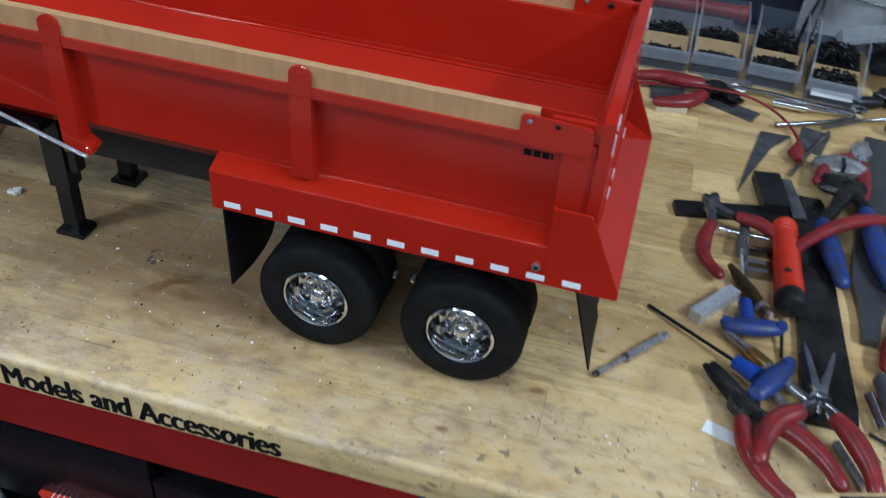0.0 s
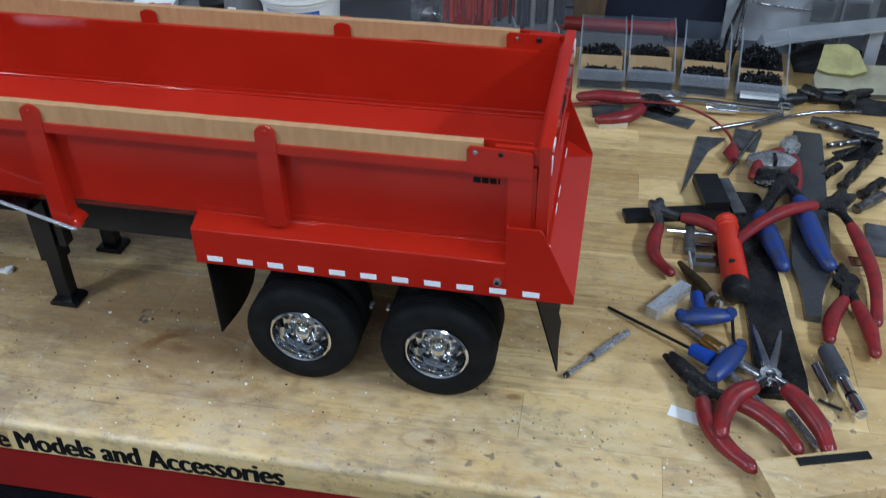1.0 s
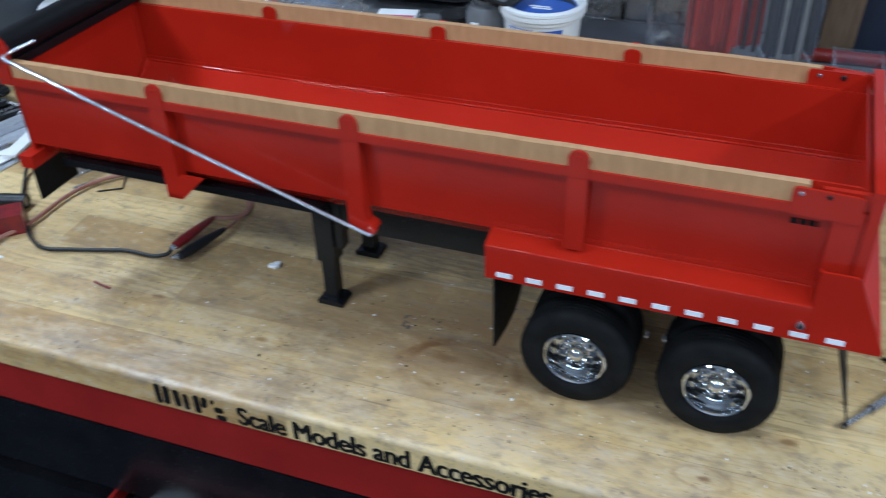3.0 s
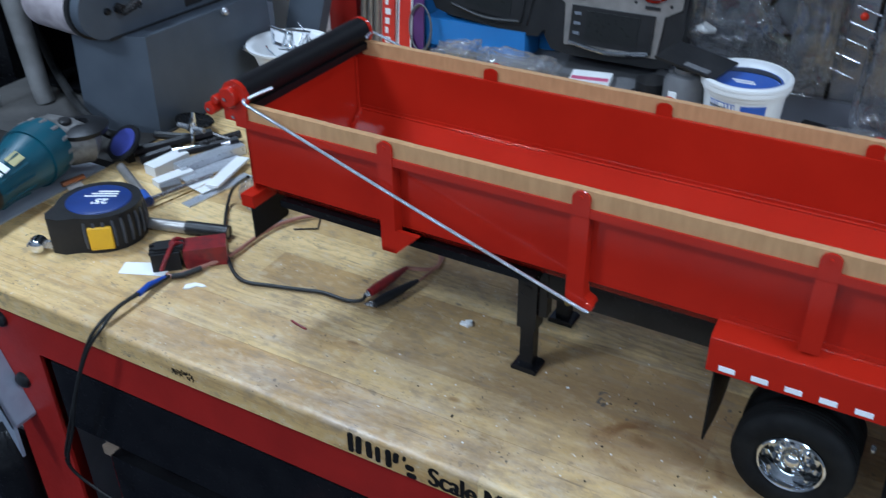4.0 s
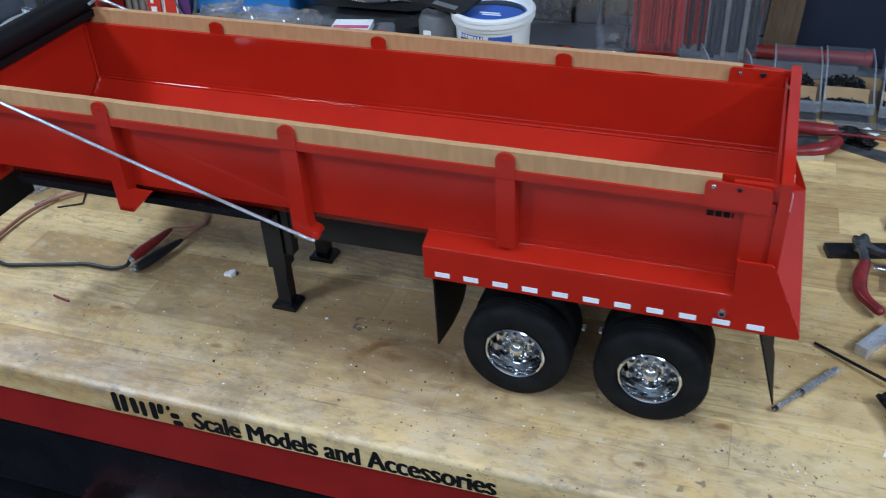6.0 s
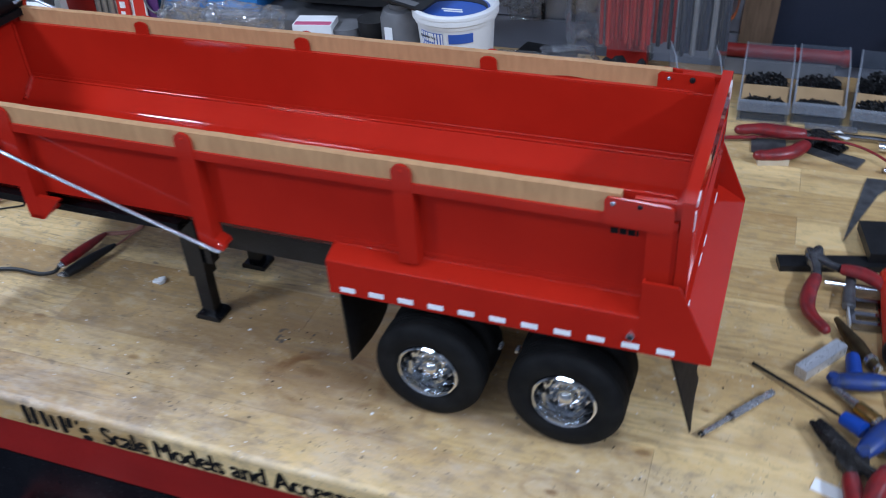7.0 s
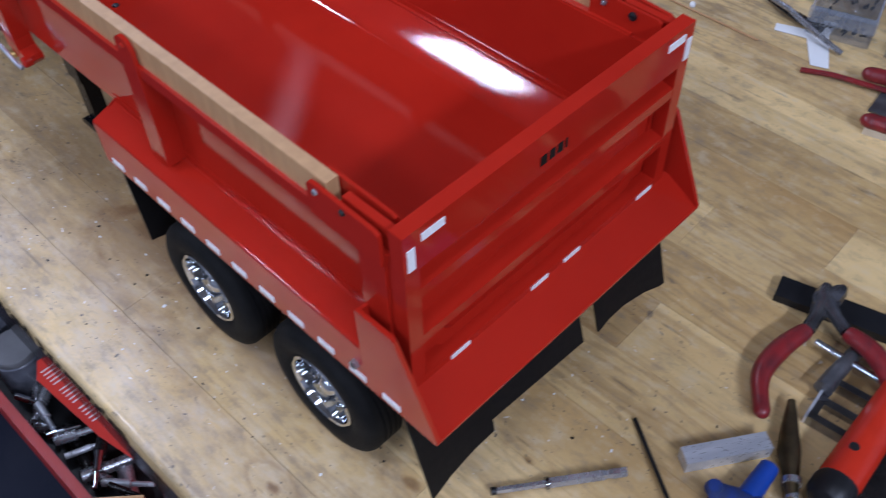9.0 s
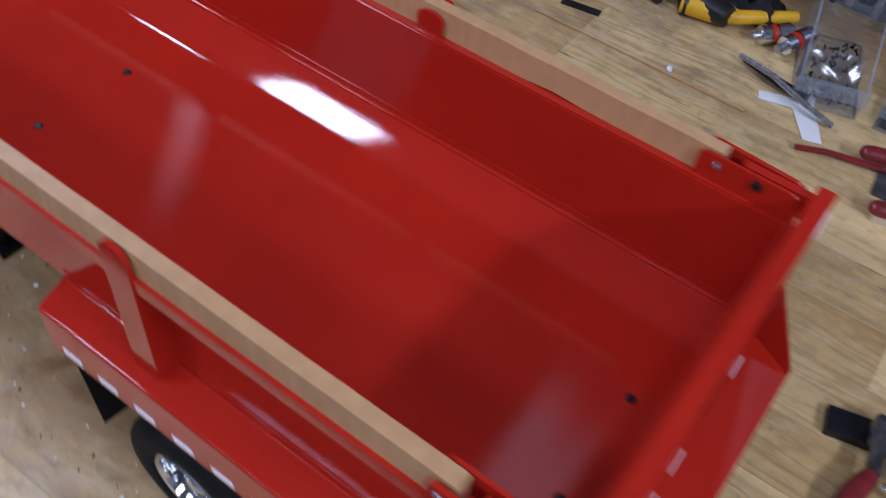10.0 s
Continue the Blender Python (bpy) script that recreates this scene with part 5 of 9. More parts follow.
# wood board overhanging the front edge
p, q = Vector((0.156, -0.038, 0.014)), Vector((0.239, -0.01, 0.014))
ob = thing("wood_board", "thin pale wooden board at the bench edge", "wood board", Matrix.Translation((p.x, p.y, 0)) @ Matrix.Rotation(math.atan2(q.y - p.y, q.x - p.x), 4, "Z"))
bm = bm_new()
box(bm, 0, 0.130, -0.034, 0.0, 0, 0.014)
part("board", bm, BENCHWOOD, ob, bevel=0.0008)
flat_bar("steel_rule", "short dark steel rule on the wooden board", "ruler", (0.183, -0.035, 0.015), (0.23, -0.021, 0.015), 0.0032, 0.0032, 0.001, DARKBAR, 0.0141)

# red handled shears by the bins
PALEWOOD = mat("pale_bare_wood", (0.60, 0.51, 0.38), (0.50, 0.41, 0.29), rough=0.7, scale=60, stretch=(1, 6, 1), bump=0.0001)
pliers("old snips with worn red grips by the bins", REDGRIP, (0.093, 0.484, 0.01), [(0.119, 0.477, 0.006), (0.116, 0.466, 0.006)],
       ([(0.08, 0.481, 0.012), (0.06, 0.478, 0.013), (0.035, 0.48, 0.013), (0.013, 0.475, 0.012)], [(0.082, 0.463, 0.01), (0.069, 0.444, 0.009), (0.052, 0.434, 0.009), (0.036, 0.429, 0.009)]), 0.0078, 0.006, TOOLSTEEL, "snips")
flat_bar("wood_offcut", "small pale wooden offcut under the snips", "wood offcut", (0.036, 0.43, 0.005), (0.066, 0.437, 0.005), 0.006, 0.006, 0.006, PALEWOOD)
flat_bar("steel_plate", "square grey steel plate under red grips", "steel offcut", (0.028, 0.464, 0.002), (0.063, 0.467, 0.002), 0.014, 0.016, 0.002, GREYSTEEL)
flat_bar("steel_plate", "grey steel offcut with a slanted end", "steel offcut", (0.083, 0.471, 0.002), (0.136, 0.449, 0.002), 0.008, 0.011, 0.0018, GREYSTEEL)
flat_bar("steel_plate", "dark grey steel offcut lying on another", "steel offcut", (0.089, 0.487, 0.004), (0.119, 0.469, 0.004), 0.013, 0.010, 0.002, TOOLSTEEL, 0.002)
flat_bar("clear_strip", "clear plastic strip with a yellow corner", "plastic strip", (0.079, 0.515, 0.004), (0.132, 0.516, 0.004), 0.007, 0.007, 0.001, BAG, 0.004)
# triangular sheet steel
p0, p1, p2, p3 = [Vector(q) for q in ((0.141, 0.423, 0.002), (0.17, 0.423, 0.002), (0.151, 0.394, 0.002), (0.12, 0.306, 0.002))]
ob = thing("sheet_offcut", "triangular grey sheet steel offcut", "sheet offcut", Matrix.Translation((p0.x, p0.y, 0)))
bm = bm_new()
prism(bm, [(q.x - p0.x, q.y - p0.y) for q in (p0, p1, p2, p3)], 0.0, 0.0016, "z")
part("sheet", bm, GREYSTEEL, ob)
flat_bar("sheet_offcut", "small square grey sheet steel offcut", "sheet offcut", (0.196, 0.445, 0.002), (0.186, 0.4, 0.002), 0.014, 0.012, 0.0016, GREYSTEEL)
# chrome rods and nut drivers lying together
rod("nut_driver", "chrome nut driver bit with long shank", "nut driver", [(0.152, 0.481, 0.006), (0.185, 0.48, 0.006), (0.187, 0.482, 0.005), (0.235, 0.486, 0.004)], [0.0046, 0.0046, 0.0018, 0.0016], CHROME, 12)
rod("steel_rod", "bright polished steel rod", "steel rod", [(0.155, 0.436, 0.004), (0.205, 0.459, 0.005), (0.233, 0.477, 0.006)], 0.0026, POLISHED, 10)
rod("steel_rod", "thin bent bright steel rod", "steel rod", [(0.2, 0.447, 0.004), (0.239, 0.474, 0.006), (0.269, 0.486, 0.008), (0.317, 0.492, 0.01)], 0.0019, POLISHED, 10)
rod("steel_rod", "bright steel pin on the bench", "steel pin", [(0.167, 0.346, 0.003), (0.184, 0.389, 0.004), (0.206, 0.439, 0.005)], 0.0019, POLISHED, 10)
rod("spanner", "slim ring spanner lying by the bins", "spanner", [(0.104, 0.499, 0.006), (0.151, 0.499, 0.006), (0.193, 0.492, 0.006), (0.232, 0.487, 0.006)], [0.0020, 0.0024, 0.0024, 0.0036], POLISHED, 8)
c = Vector((0.238, 0.493, 0.005))
ob = thing("ring_end", "small chrome ring end of a spanner", "ring", Matrix.Translation((c.x, c.y, 0)))
bm = bm_new()
lathe(bm, [(0.004, 0.0), (0.0085, 0.0), (0.009, 0.005), (0.0085, 0.010), (0.004, 0.010), (0.004, 0.0)], 20)
part("ring", bm, CHROME, ob, smooth=True)
# red wire with a clip
base = Vector((0.12, 0.492, 0))
ob = thing("wire_lead", "thin red test lead with a red clip", "wire", Matrix.Translation((base.x, base.y, 0)))
bm = bm_new()
sweep(bm, curve_pts([Vector(q) - Vector((base.x, base.y, 0)) for q in ((0.01, 0.472, 0.003), (0.045, 0.475, 0.008), (0.087, 0.462, 0.018), (0.126, 0.461, 0.016), (0.155, 0.454, 0.008), (0.171, 0.43, 0.005), (0.176, 0.403, 0.006))], 6), 0.0014, 8)
part("wire", bm, REDGRIP, ob, smooth=True)
bm = bm_new()
sweep(bm, [Vector(q) - Vector((base.x, base.y, 0)) for q in ((0.176, 0.405, 0.006), (0.172, 0.382, 0.007), (0.174, 0.37, 0.006))], [0.0028, 0.0085, 0.004], 10, 0.6)
part("clip", bm, REDGRIP, ob, smooth=True)
bm = bm_new()
sweep(bm, [Vector(q) - Vector((base.x, base.y, 0)) for q in ((0.175, 0.384, 0.006), (0.179, 0.372, 0.005))], [0.004, 0.0025], 8)
part("jaw", bm, CHROME, ob, smooth=True)

# twist drills and odd steel at the far right
def twist(bm, a, b, r, pitch=5.5):
    """A fluted rod: a two-lobed section turned along its length."""
    d = (b - a).normalized()
    side = d.cross(Vector((0, 0, 1))).normalized()
    up = side.cross(d)
    rings, n, seg = [], 40, 12
    for k in range(n + 1):
        p, t = a.lerp(b, k / n), (b - a).length * k / n / (pitch * r) * math.pi
        ring = []
        for i in range(seg):
            w = TAU * i / seg
            q = r * (0.62 + 0.38 * abs(math.cos(w - t)) ** 0.7) * (0.35 if k == 0 else 1)
            ring.append(bm.verts.new(p + side * q * math.cos(w) + up * q * math.sin(w)))
        rings.append(ring)
    for u, v in zip(rings, rings[1:]):
        for i in range(seg):
            bm.faces.new((u[i], u[(i + 1) % seg], v[(i + 1) % seg], v[i]))
    bm.faces.new(rings[0][::-1]), bm.faces.new(rings[-1])


rng = random.Random(3)
for label, a, b, r in (("large bright twist drill", (0.261, 0.467, 0.008), (0.325, 0.44, 0.008), 0.0060), ("dark twist drill", (0.292, 0.444, 0.007), (0.326, 0.426, 0.007), 0.0050), ("black drill bit", (0.253, 0.369, 0.004), (0.302, 0.417, 0.006), 0.0034), ("black drill bit", (0.272, 0.335, 0.005), (0.322, 0.42, 0.006), 0.0056), ("black drill bit", (0.258, 0.353, 0.004), (0.276, 0.374, 0.006), 0.0050), ("steel pin punch", (0.272, 0.419, 0.004), (0.308, 0.435, 0.004), 0.0034), ("black drill bit", (0.288, 0.323, 0.005), (0.312, 0.35, 0.006), 0.0060), ("dark steel shank", (0.279, 0.297, 0.005), (0.307, 0.324, 0.006), 0.0055)):
    ob = thing("twist_drill", label + " lying among loose tools", "drill bit", Matrix.Translation((a[0], a[1], 0)), "loose drill bits")
    va, vb = Vector(a) - Vector((a[0], a[1], 0)), Vector(b) - Vector((a[0], a[1], 0))
    bm = bm_new()
    twist(bm, va, va.lerp(vb, 0.64), r)
    sweep(bm, [va.lerp(vb, 0.62), va.lerp(vb, 0.64), vb], [r * 0.7, r * 0.92, r * 0.92], 10)
    part("shank", bm, GUNSTEEL if "bright" in label or "steel" in label else TOOLSTEEL, ob, smooth=True)

flat_bar("paper_scrap", "small cream paper scrap on dark plates", "paper", (0.11, 0.507, 0.004), (0.123, 0.494, 0.004), 0.006, 0.003, 0.0006, PAPER, 0.0045, bevel=0.0)

# parts bins with screws
SCREWS = mat("black_screws", (0.006, 0.006, 0.007), (0.012, 0.012, 0.013), rough=0.35, metal=0.3, scale=300)
TANCARD = mat("tan_card", (0.36, 0.235, 0.115), (0.30, 0.19, 0.090), rough=0.7, scale=40)


def bin_box(label, x, y, turn, fill, seed, w=0.050, d=0.098, h=0.052, card=True):
    ob = thing("parts_bin", label, "parts bin", pose(x, y, 0, 0, 0, turn), "clear parts bins")
    t = 0.0014
    bm = bm_new()
    box(bm, -w / 2, w / 2, 0, d, 0, t)
    part("base", bm, BIN, ob)
    for s in (-1, 1):
        bm = bm_new()
        xa, xb = sorted((s * w / 2, s * (w / 2 - t)))
        prism(bm, [(0, 0), (d, 0), (d, h), (d * 0.55, h), (d * 0.12, h * 0.58), (0, h * 0.50)], xa, xb, "x")
        part("side", bm, BIN, ob)
    bm = bm_new()
    box(bm, -w / 2 + t, w / 2 - t, 0, t, 0, h * 0.50)
    part("front", bm, BIN, ob)
    bm = bm_new()
    box(bm, -w / 2 + t, w / 2 - t, d - t, d, 0, h)
    part("back", bm, BIN, ob)
    bm = bm_new()
    prism(bm, [(-0.0005, h * 0.24), (-0.0050, h * 0.30), (-0.0055, h * 0.50), (-0.0015, h * 0.53), (0.0004, h * 0.50), (0.0004, h * 0.24)], -w / 2 - 0.001, w / 2 + 0.001, "x")
    part("lip", bm, FROST, ob, "frosted front lip")
    bm = bm_new()
    prism(bm, [(d * 0.34, h * 0.16), (d * 0.46, h * 0.46), (d * 0.46 + 0.001, h * 0.46), (d * 0.36, t), (d * 0.34, t)], -w / 2 + 0.002, w / 2 - 0.002, "x")
    part("divider", bm, TANCARD if card else BAG, ob, "tan card divider")
    for x in (-w / 2 + 0.0006, w / 2 - 0.0006):
        bm = bm_new()
        sweep(bm, [(x, 0, h * 0.50), (x, d * 0.12, h * 0.58), (x, d * 0.55, h), (x, d, h)], 0.0011, 6)
        part("rim", bm, FROST, ob)
    r_ = random.Random(seed)
    for y0, y1, z in ((0.004, d * 0.40, 0.42 * h * fill), (d * 0.46, d - 0.006, 0.62 * h * fill)):
        bm = bm_new()
        for k in range(230 if card else 26):
            px, py = r_.uniform(-w / 2 + 0.005, w / 2 - 0.005), r_.uniform(y0 + 0.003, y1 - 0.003)
            pz = t + 0.0025 + z * (0.62 + 0.30 * r_.random()) * (1 - 0.35 * abs(2 * px / w) ** 2)
            m_ = pose(px, py, pz, r_.uniform(0, 360), r_.uniform(0, 360), 0)
            lathe(bm, [(0, 0.0016), (0.0016, 0.0013), (0.0016, 0), (0.0008, 0), (0.0008, -0.0042), (0, -0.0042)], 6, m_)
        if card:
            box(bm, -w / 2 + 0.003, w / 2 - 0.003, y0, y1, t, t + z * 0.62)
            tagged(part("screws", bm, SCREWS, ob, "pile of black oxide screws"), kind="stuff")
        else:
            bmesh.ops.translate(bm, verts=bm.verts, vec=(0, 0, -z * 0.55))
            tagged(part("fittings", bm, TOOLSTEEL, ob, "few loose dark fittings"), kind="stuff")
    return ob


for k, (px, fill) in enumerate(((1, 0.55), (2, 0.55), (3, 0.95), (4, 1.15))):
    a, b = (((0.009, 0.519, -0), (0.059, 0.52, 0)), ((0.064, 0.525, 0), (0.117, 0.525, 0)), ((0.124, 0.522, 0), (0.176, 0.519, 0)), ((0.184, 0.51, 0), (0.238, 0.505, 0)))[k]
    x, y = (a[0] + b[0]) / 2, (a[1] + b[1]) / 2
    bin_box("clear plastic bin of black screws with tan divider", x, y, math.degrees(math.atan2(b[1] - a[1], b[0] - a[0])), fill, k, w=0.053)
a, b = (-0.055, 0.506, 0), (-0.005, 0.52, 0)
bin_box("clear plastic bin of loose fittings with label strip", (a[0] + b[0]) / 2, (a[1] + b[1]) / 2, math.degrees(math.atan2(b[1] - a[1], b[0] - a[0])), 0.35, 9, w=0.050, card=False)
for x, y, w_, turn in (((0.151, 0.549, 0.004)[0], (0.151, 0.549, 0.004)[1], 0.036, 8), ((0.211, 0.521, 0.004)[0], (0.211, 0.521, 0.004)[1], 0.042, -2)):
    ob = thing("paper_strip", "torn white paper strip by the bins", "paper", pose(x, y - 0.012, 0.012, 60, 0, turn))
    bm = bm_new()
    box(bm, -w_ / 2, w_ / 2, -0.004, 0.004, 0, 0.0004)
    part("paper", bm, PAPER, ob)

# between trailer and bins, seen from above: plates, cross-shaped paper, wire
c = Vector((-0.041, 0.503, 0))
ob = thing("paper_cutout", "white paper cutout with crossing strips", "paper", Matrix.Translation((c.x, c.y, 0.0006)) @ pose(0, 0, 0, 0, 0, 20))
bm = bm_new()
prism(bm, [(-0.034, 0.012), (-0.006, 0.012), (0.002, 0.030), (0.012, 0.030), (0.008, 0.010), (0.014, -0.034), (0.000, -0.034), (-0.008, 0.000), (-0.034, 0.002)], 0, 0.0005, "z")
part("sheet", bm, PAPER, ob)
rod("solder_wire", "bent bright solder wire", "wire", [(-0.104, 0.526, 0.006), (-0.072, 0.508, 0.014), (-0.038, 0.494, 0.012), (-0.017, 0.496, 0.004)], 0.0022, STEEL, 8)
rod("wood_dowel", "thin brown wooden stick on the bench", "stick", [(-0.263, 0.475, 0.001), (-0.168, 0.473, 0.001), (-0.076, 0.472, 0.001)], 0.0008, SIDEWOOD, 6)
flat_bar("steel_strip", "short dark steel strip on the bench", "steel strip", (-0.252, 0.501, 0.001), (-0.219, 0.506, 0.001), 0.004, 0.004, 0.001, DARKBAR)
rod("battery_lead", "pair of red wires with black sleeve", "wire", [(-0.031, 0.458, 0.003), (-0.009, 0.467, 0.004), (0.031, 0.474, 0.006)], 0.0022, REDGRIP, 8)
c = Vector((-0.142, 0.478, 0))
ob = thing("foam_crumb", "tiny white foam crumb", "crumb", Matrix.Translation((c.x, c.y, 0.002)))
bm = bm_new()
bmesh.ops.create_icosphere(bm, subdivisions=2, radius=0.0032)
for v in bm.verts:
    v.co *= 0.8 + 0.4 * noise.noise(v.co * 300)
part("crumb", bm, PAPER, ob, smooth=True)
# yellow screwdriver, glue tubes
rod("screwdriver", "screwdriver with yellow handle and black collar", "screwdriver", [(-0.170, 0.552, 0.0105), (-0.145, 0.558, 0.0105), (-0.125, 0.567, 0.009), (-0.088, 0.604, 0.007)], [0.0085, 0.0095, 0.0062, 0.0050], YELLOW, 12, (("collar", 0.0, 0.44, 0.0100, DKPLASTIC),))
for k, (a, b) in enumerate((((-0.107, 0.553, 0.008), (-0.082, 0.578, 0.01)), ((-0.084, 0.55, 0.008), (-0.068, 0.584, 0.012)))):
    rod("valve_fitting", "chrome fitting with a red ring", "fitting", [a, b], [0.0035, 0.0062], STEEL, 12, (("ring", 0.45, 0.55, 0.0075, ORANGE), ("nut", 0.20, 0.42, 0.0078, CHROME), ("hex", 0.6, 0.9, 0.0080, CHROME)))
# worn pads and a black cloth in the corner
def heap(name, label, category, x0, x1, y0, y1, top, seed, material):
    ob = thing(name, label, category, Matrix.Translation(((x0 + x1) / 2, (y0 + y1) / 2, 0)))
    bm = bm_new()
    n_ = 22
    g = [[None] * n_ for _ in range(n_)]
    for i in range(n_):
        for j in range(n_):
            u, v = i / (n_ - 1) * 2 - 1, j / (n_ - 1) * 2 - 1
            fall = max(0.0, 1 - max(abs(u), abs(v)) ** 4)
            h = top * fall * (0.62 + 0.75 * noise.noise(Vector((u * 2.3, v * 2.3, seed)))) + 0.10 * top * noise.noise(Vector((u * 8, v * 8, seed)))
            g[i][j] = bm.verts.new(((x1 - x0) / 2 * u, (y1 - y0) / 2 * v * (1 + 0.12 * noise.noise(Vector((u * 3, v, seed)))), max(0.0008, h)))
    for i in range(n_ - 1):
        for j in range(n_ - 1):
            bm.faces.new((g[i][j], g[i + 1][j], g[i + 1][j + 1], g[i][j + 1]))
    part("cloth", bm, material, ob, smooth=True)


BLACKCLOTH = mat("black_cloth", (0.012, 0.012, 0.014), (0.024, 0.023, 0.024), rough=0.9, spec=0.2, scale=50, bump=0.0005, bscale=300)
heap("shop_cloth", "crumpled black cloth in the bench corner", "cloth", 0.262, 0.480, 0.604, 0.658, 0.034, 4.0, BLACKCLOTH)
heap("shop_cloth", "black cloth bunched under loose tools", "cloth", 0.300, 0.450, 0.503, 0.541, 0.008, 7.0, BLACKCLOTH)
flat_bar("steel_plate", "dark steel plate under the drill bits", "steel plate", (0.274, 0.478, 0), (0.325, 0.461, 0), 0.013, 0.012, 0.0015, DARKBAR)
flat_bar("steel_plate", "dark oily steel offcut among drill bits", "steel plate", (0.281, 0.402, 0), (0.321, 0.426, 0), 0.010, 0.012, 0.0015, DARKBAR)
KHAKI = mat("worn_khaki_pad", (0.36, 0.33, 0.14), (0.25, 0.22, 0.10), rough=0.85, scale=45, bump=0.0005, bscale=160)
OLIVE = mat("faded_pad", (0.30, 0.28, 0.20), (0.20, 0.185, 0.13), rough=0.85, scale=35, bump=0.0005, bscale=160)
ob = thing("sanding_pad", "faded olive pad leaning on black cloth", "pad", pose(0.318, 0.543, 0.0, 30, 0, 3))
bm = bm_new()
prism(bm, [(-0.042, 0.0), (0.060, 0.0), (0.064, 0.020), (0.050, 0.040), (-0.036, 0.040), (-0.044, 0.020)], 0.0, 0.010, "z")
part("pad", bm, OLIVE, ob, bevel=0.003, segs=3)
ob = thing("sanding_pad", "worn khaki yellow pad leaning on another", "pad", pose(0.303, 0.556, 0.0160, 34, 0, -4) @ Matrix.Diagonal((0.78, 0.76, 0.9, 1)))
bm = bm_new()
prism(bm, [(-0.034, 0.008), (-0.018, 0.003), (0.016, 0.003), (0.035, 0.012), (0.022, 0.046), (0.006, 0.056), (-0.026, 0.052)], 0.001, 0.010, "z")
part("pad", bm, KHAKI, ob, bevel=0.003, segs=3)

# ---- things along the back of the bench ----
def bag(name, label, x, y, z, sx, sy, sz, seed, turn=0, lay=False, material=None):
    """A crumpled polythene bag: a dented pillow."""
    ob = thing(name, label, "plastic bag", pose(x, y, z, 0, 0, turn), "plastic bags")
    bm = bm_new()
    bmesh.ops.create_icosphere(bm, subdivisions=5, radius=1.0)
    for v in bm.verts:
        c = v.co.copy()
        q = Vector([math.copysign(abs(t) ** 0.6, t) for t in c])
        k = 1 + 0.28 * noise.noise(c * 2.3 + Vector((seed, 0, 0))) + 0.13 * noise.noise(c * 6 + Vector((0, seed, 0))) - 0.16 * abs(noise.noise(c * 4.2 + Vector((seed, seed, 3))))
        v.co = Vector((q.x * sx * k, q.y * sy * k, (q.z * k + 1) * sz))
        v.co.z = max(0.0005, v.co.z)
    part("film", bm, material or BAG, ob, smooth=True)
    bm = bm_new()
    box(bm, -sx * 0.55, sx * 0.5, -sy * 0.12, sy * 0.12, 1.70 * sz, 2.02 * sz)
    part("seal", bm, material or BAG, ob, bevel=0.001)
    return ob


def post(x, y, w, d, label):
    ob = thing("rack_post", label, "rack post", Matrix.Translation((x, y, 0)), "rack posts")
    bm = bm_new()
    prism(bm, [(-w / 2, 0), (w / 2, 0), (w / 2, d), (w / 2 - 0.004, d), (w / 2 - 0.004, 0.004), (-w / 2 + 0.004, 0.004), (-w / 2 + 0.004, d), (-w / 2, d)], 0, 1.05, "z")
    part("upright", bm, REDDARK, ob, bevel=0.0008)


p = Vector((-0.957, 0.62, 0.063))
post(p.x, 0.62, 0.056, 0.035, "red steel rack post behind the bench")
p = Vector((-0.137, 0.635, 0.058))
post(p.x, 0.635, 0.050, 0.035, "red steel rack post with paper roll")

# paper roll on the post
p = Vector((-0.135, 0.6, 0.195))
ob = thing("paper_roll", "white paper roll hung on the red post", "paper roll", pose(p.x + 0.005, 0.592, p.z + 0.005, 0, 0, 0))
bm = bm_new()
lathe(bm, [(0.012, 0), (0.036, 0), (0.038, 0.002), (0.038, 0.030), (0.036, 0.032), (0.012, 0.032), (0.012, 0)], 32, pose(0, 0.035, 0, 90))
part("roll", bm, PAPER, ob, smooth=True)

# pack of markers and blister cards beside the left post
p = Vector((-0.883, 0.6, 0.035))
ob = thing("marker_pack", "red and white blister pack of grey marker pens", "marker pack", pose(p.x, 0.60, p.z - 0.06, -6, 0, 4))
bm = bm_new()
box(bm, -0.033, 0.028, 0.006, 0.0075, 0.0, 0.22)
part("card", bm, PAPER, ob)
for k, (x, c) in enumerate(((-0.024, SILVER), (-0.013, SILVER), (-0.002, SILVER))):
    bm = bm_new()
    sweep(bm, [(x, 0, 0.012), (x, 0, 0.14), (x, 0, 0.141), (x, 0, 0.18)], [0.0048, 0.0048, 0.0055, 0.0050], 12)
    m_ = part("marker", bm, c, ob, smooth=True)
    bm = bm_new()
    sweep(bm, [(x, -0.0002, 0.135), (x, -0.0002, 0.185)], 0.0057, 12)
    part("cap", bm, BLUEBRIGHT if k != 1 else ORANGE, m_, smooth=True)
bm = bm_new()
box(bm, 0.006, 0.026, 0.001, 0.0055, 0.002, 0.2)
part("red_panel", bm, REDCARD, ob)
for k in range(9):
    bm = bm_new()
    box(bm, 0.011, 0.016 + 0.002 * (k % 3), 0.0004, 0.0014, 0.03 + 0.014 * k, 0.039 + 0.014 * k)
    part("print_bar", bm, PAPER, ob)
p = Vector((-0.842, 0.6, 0.042))
ob = thing("blister_card", "narrow red blister card with white edges", "blister card", pose(p.x, 0.605, p.z - 0.06, -6, 0, -3))
bm = bm_new()
box(bm, -0.010, 0.012, 0, 0.002, 0, 0.2)
part("card", bm, REDCARD, ob)
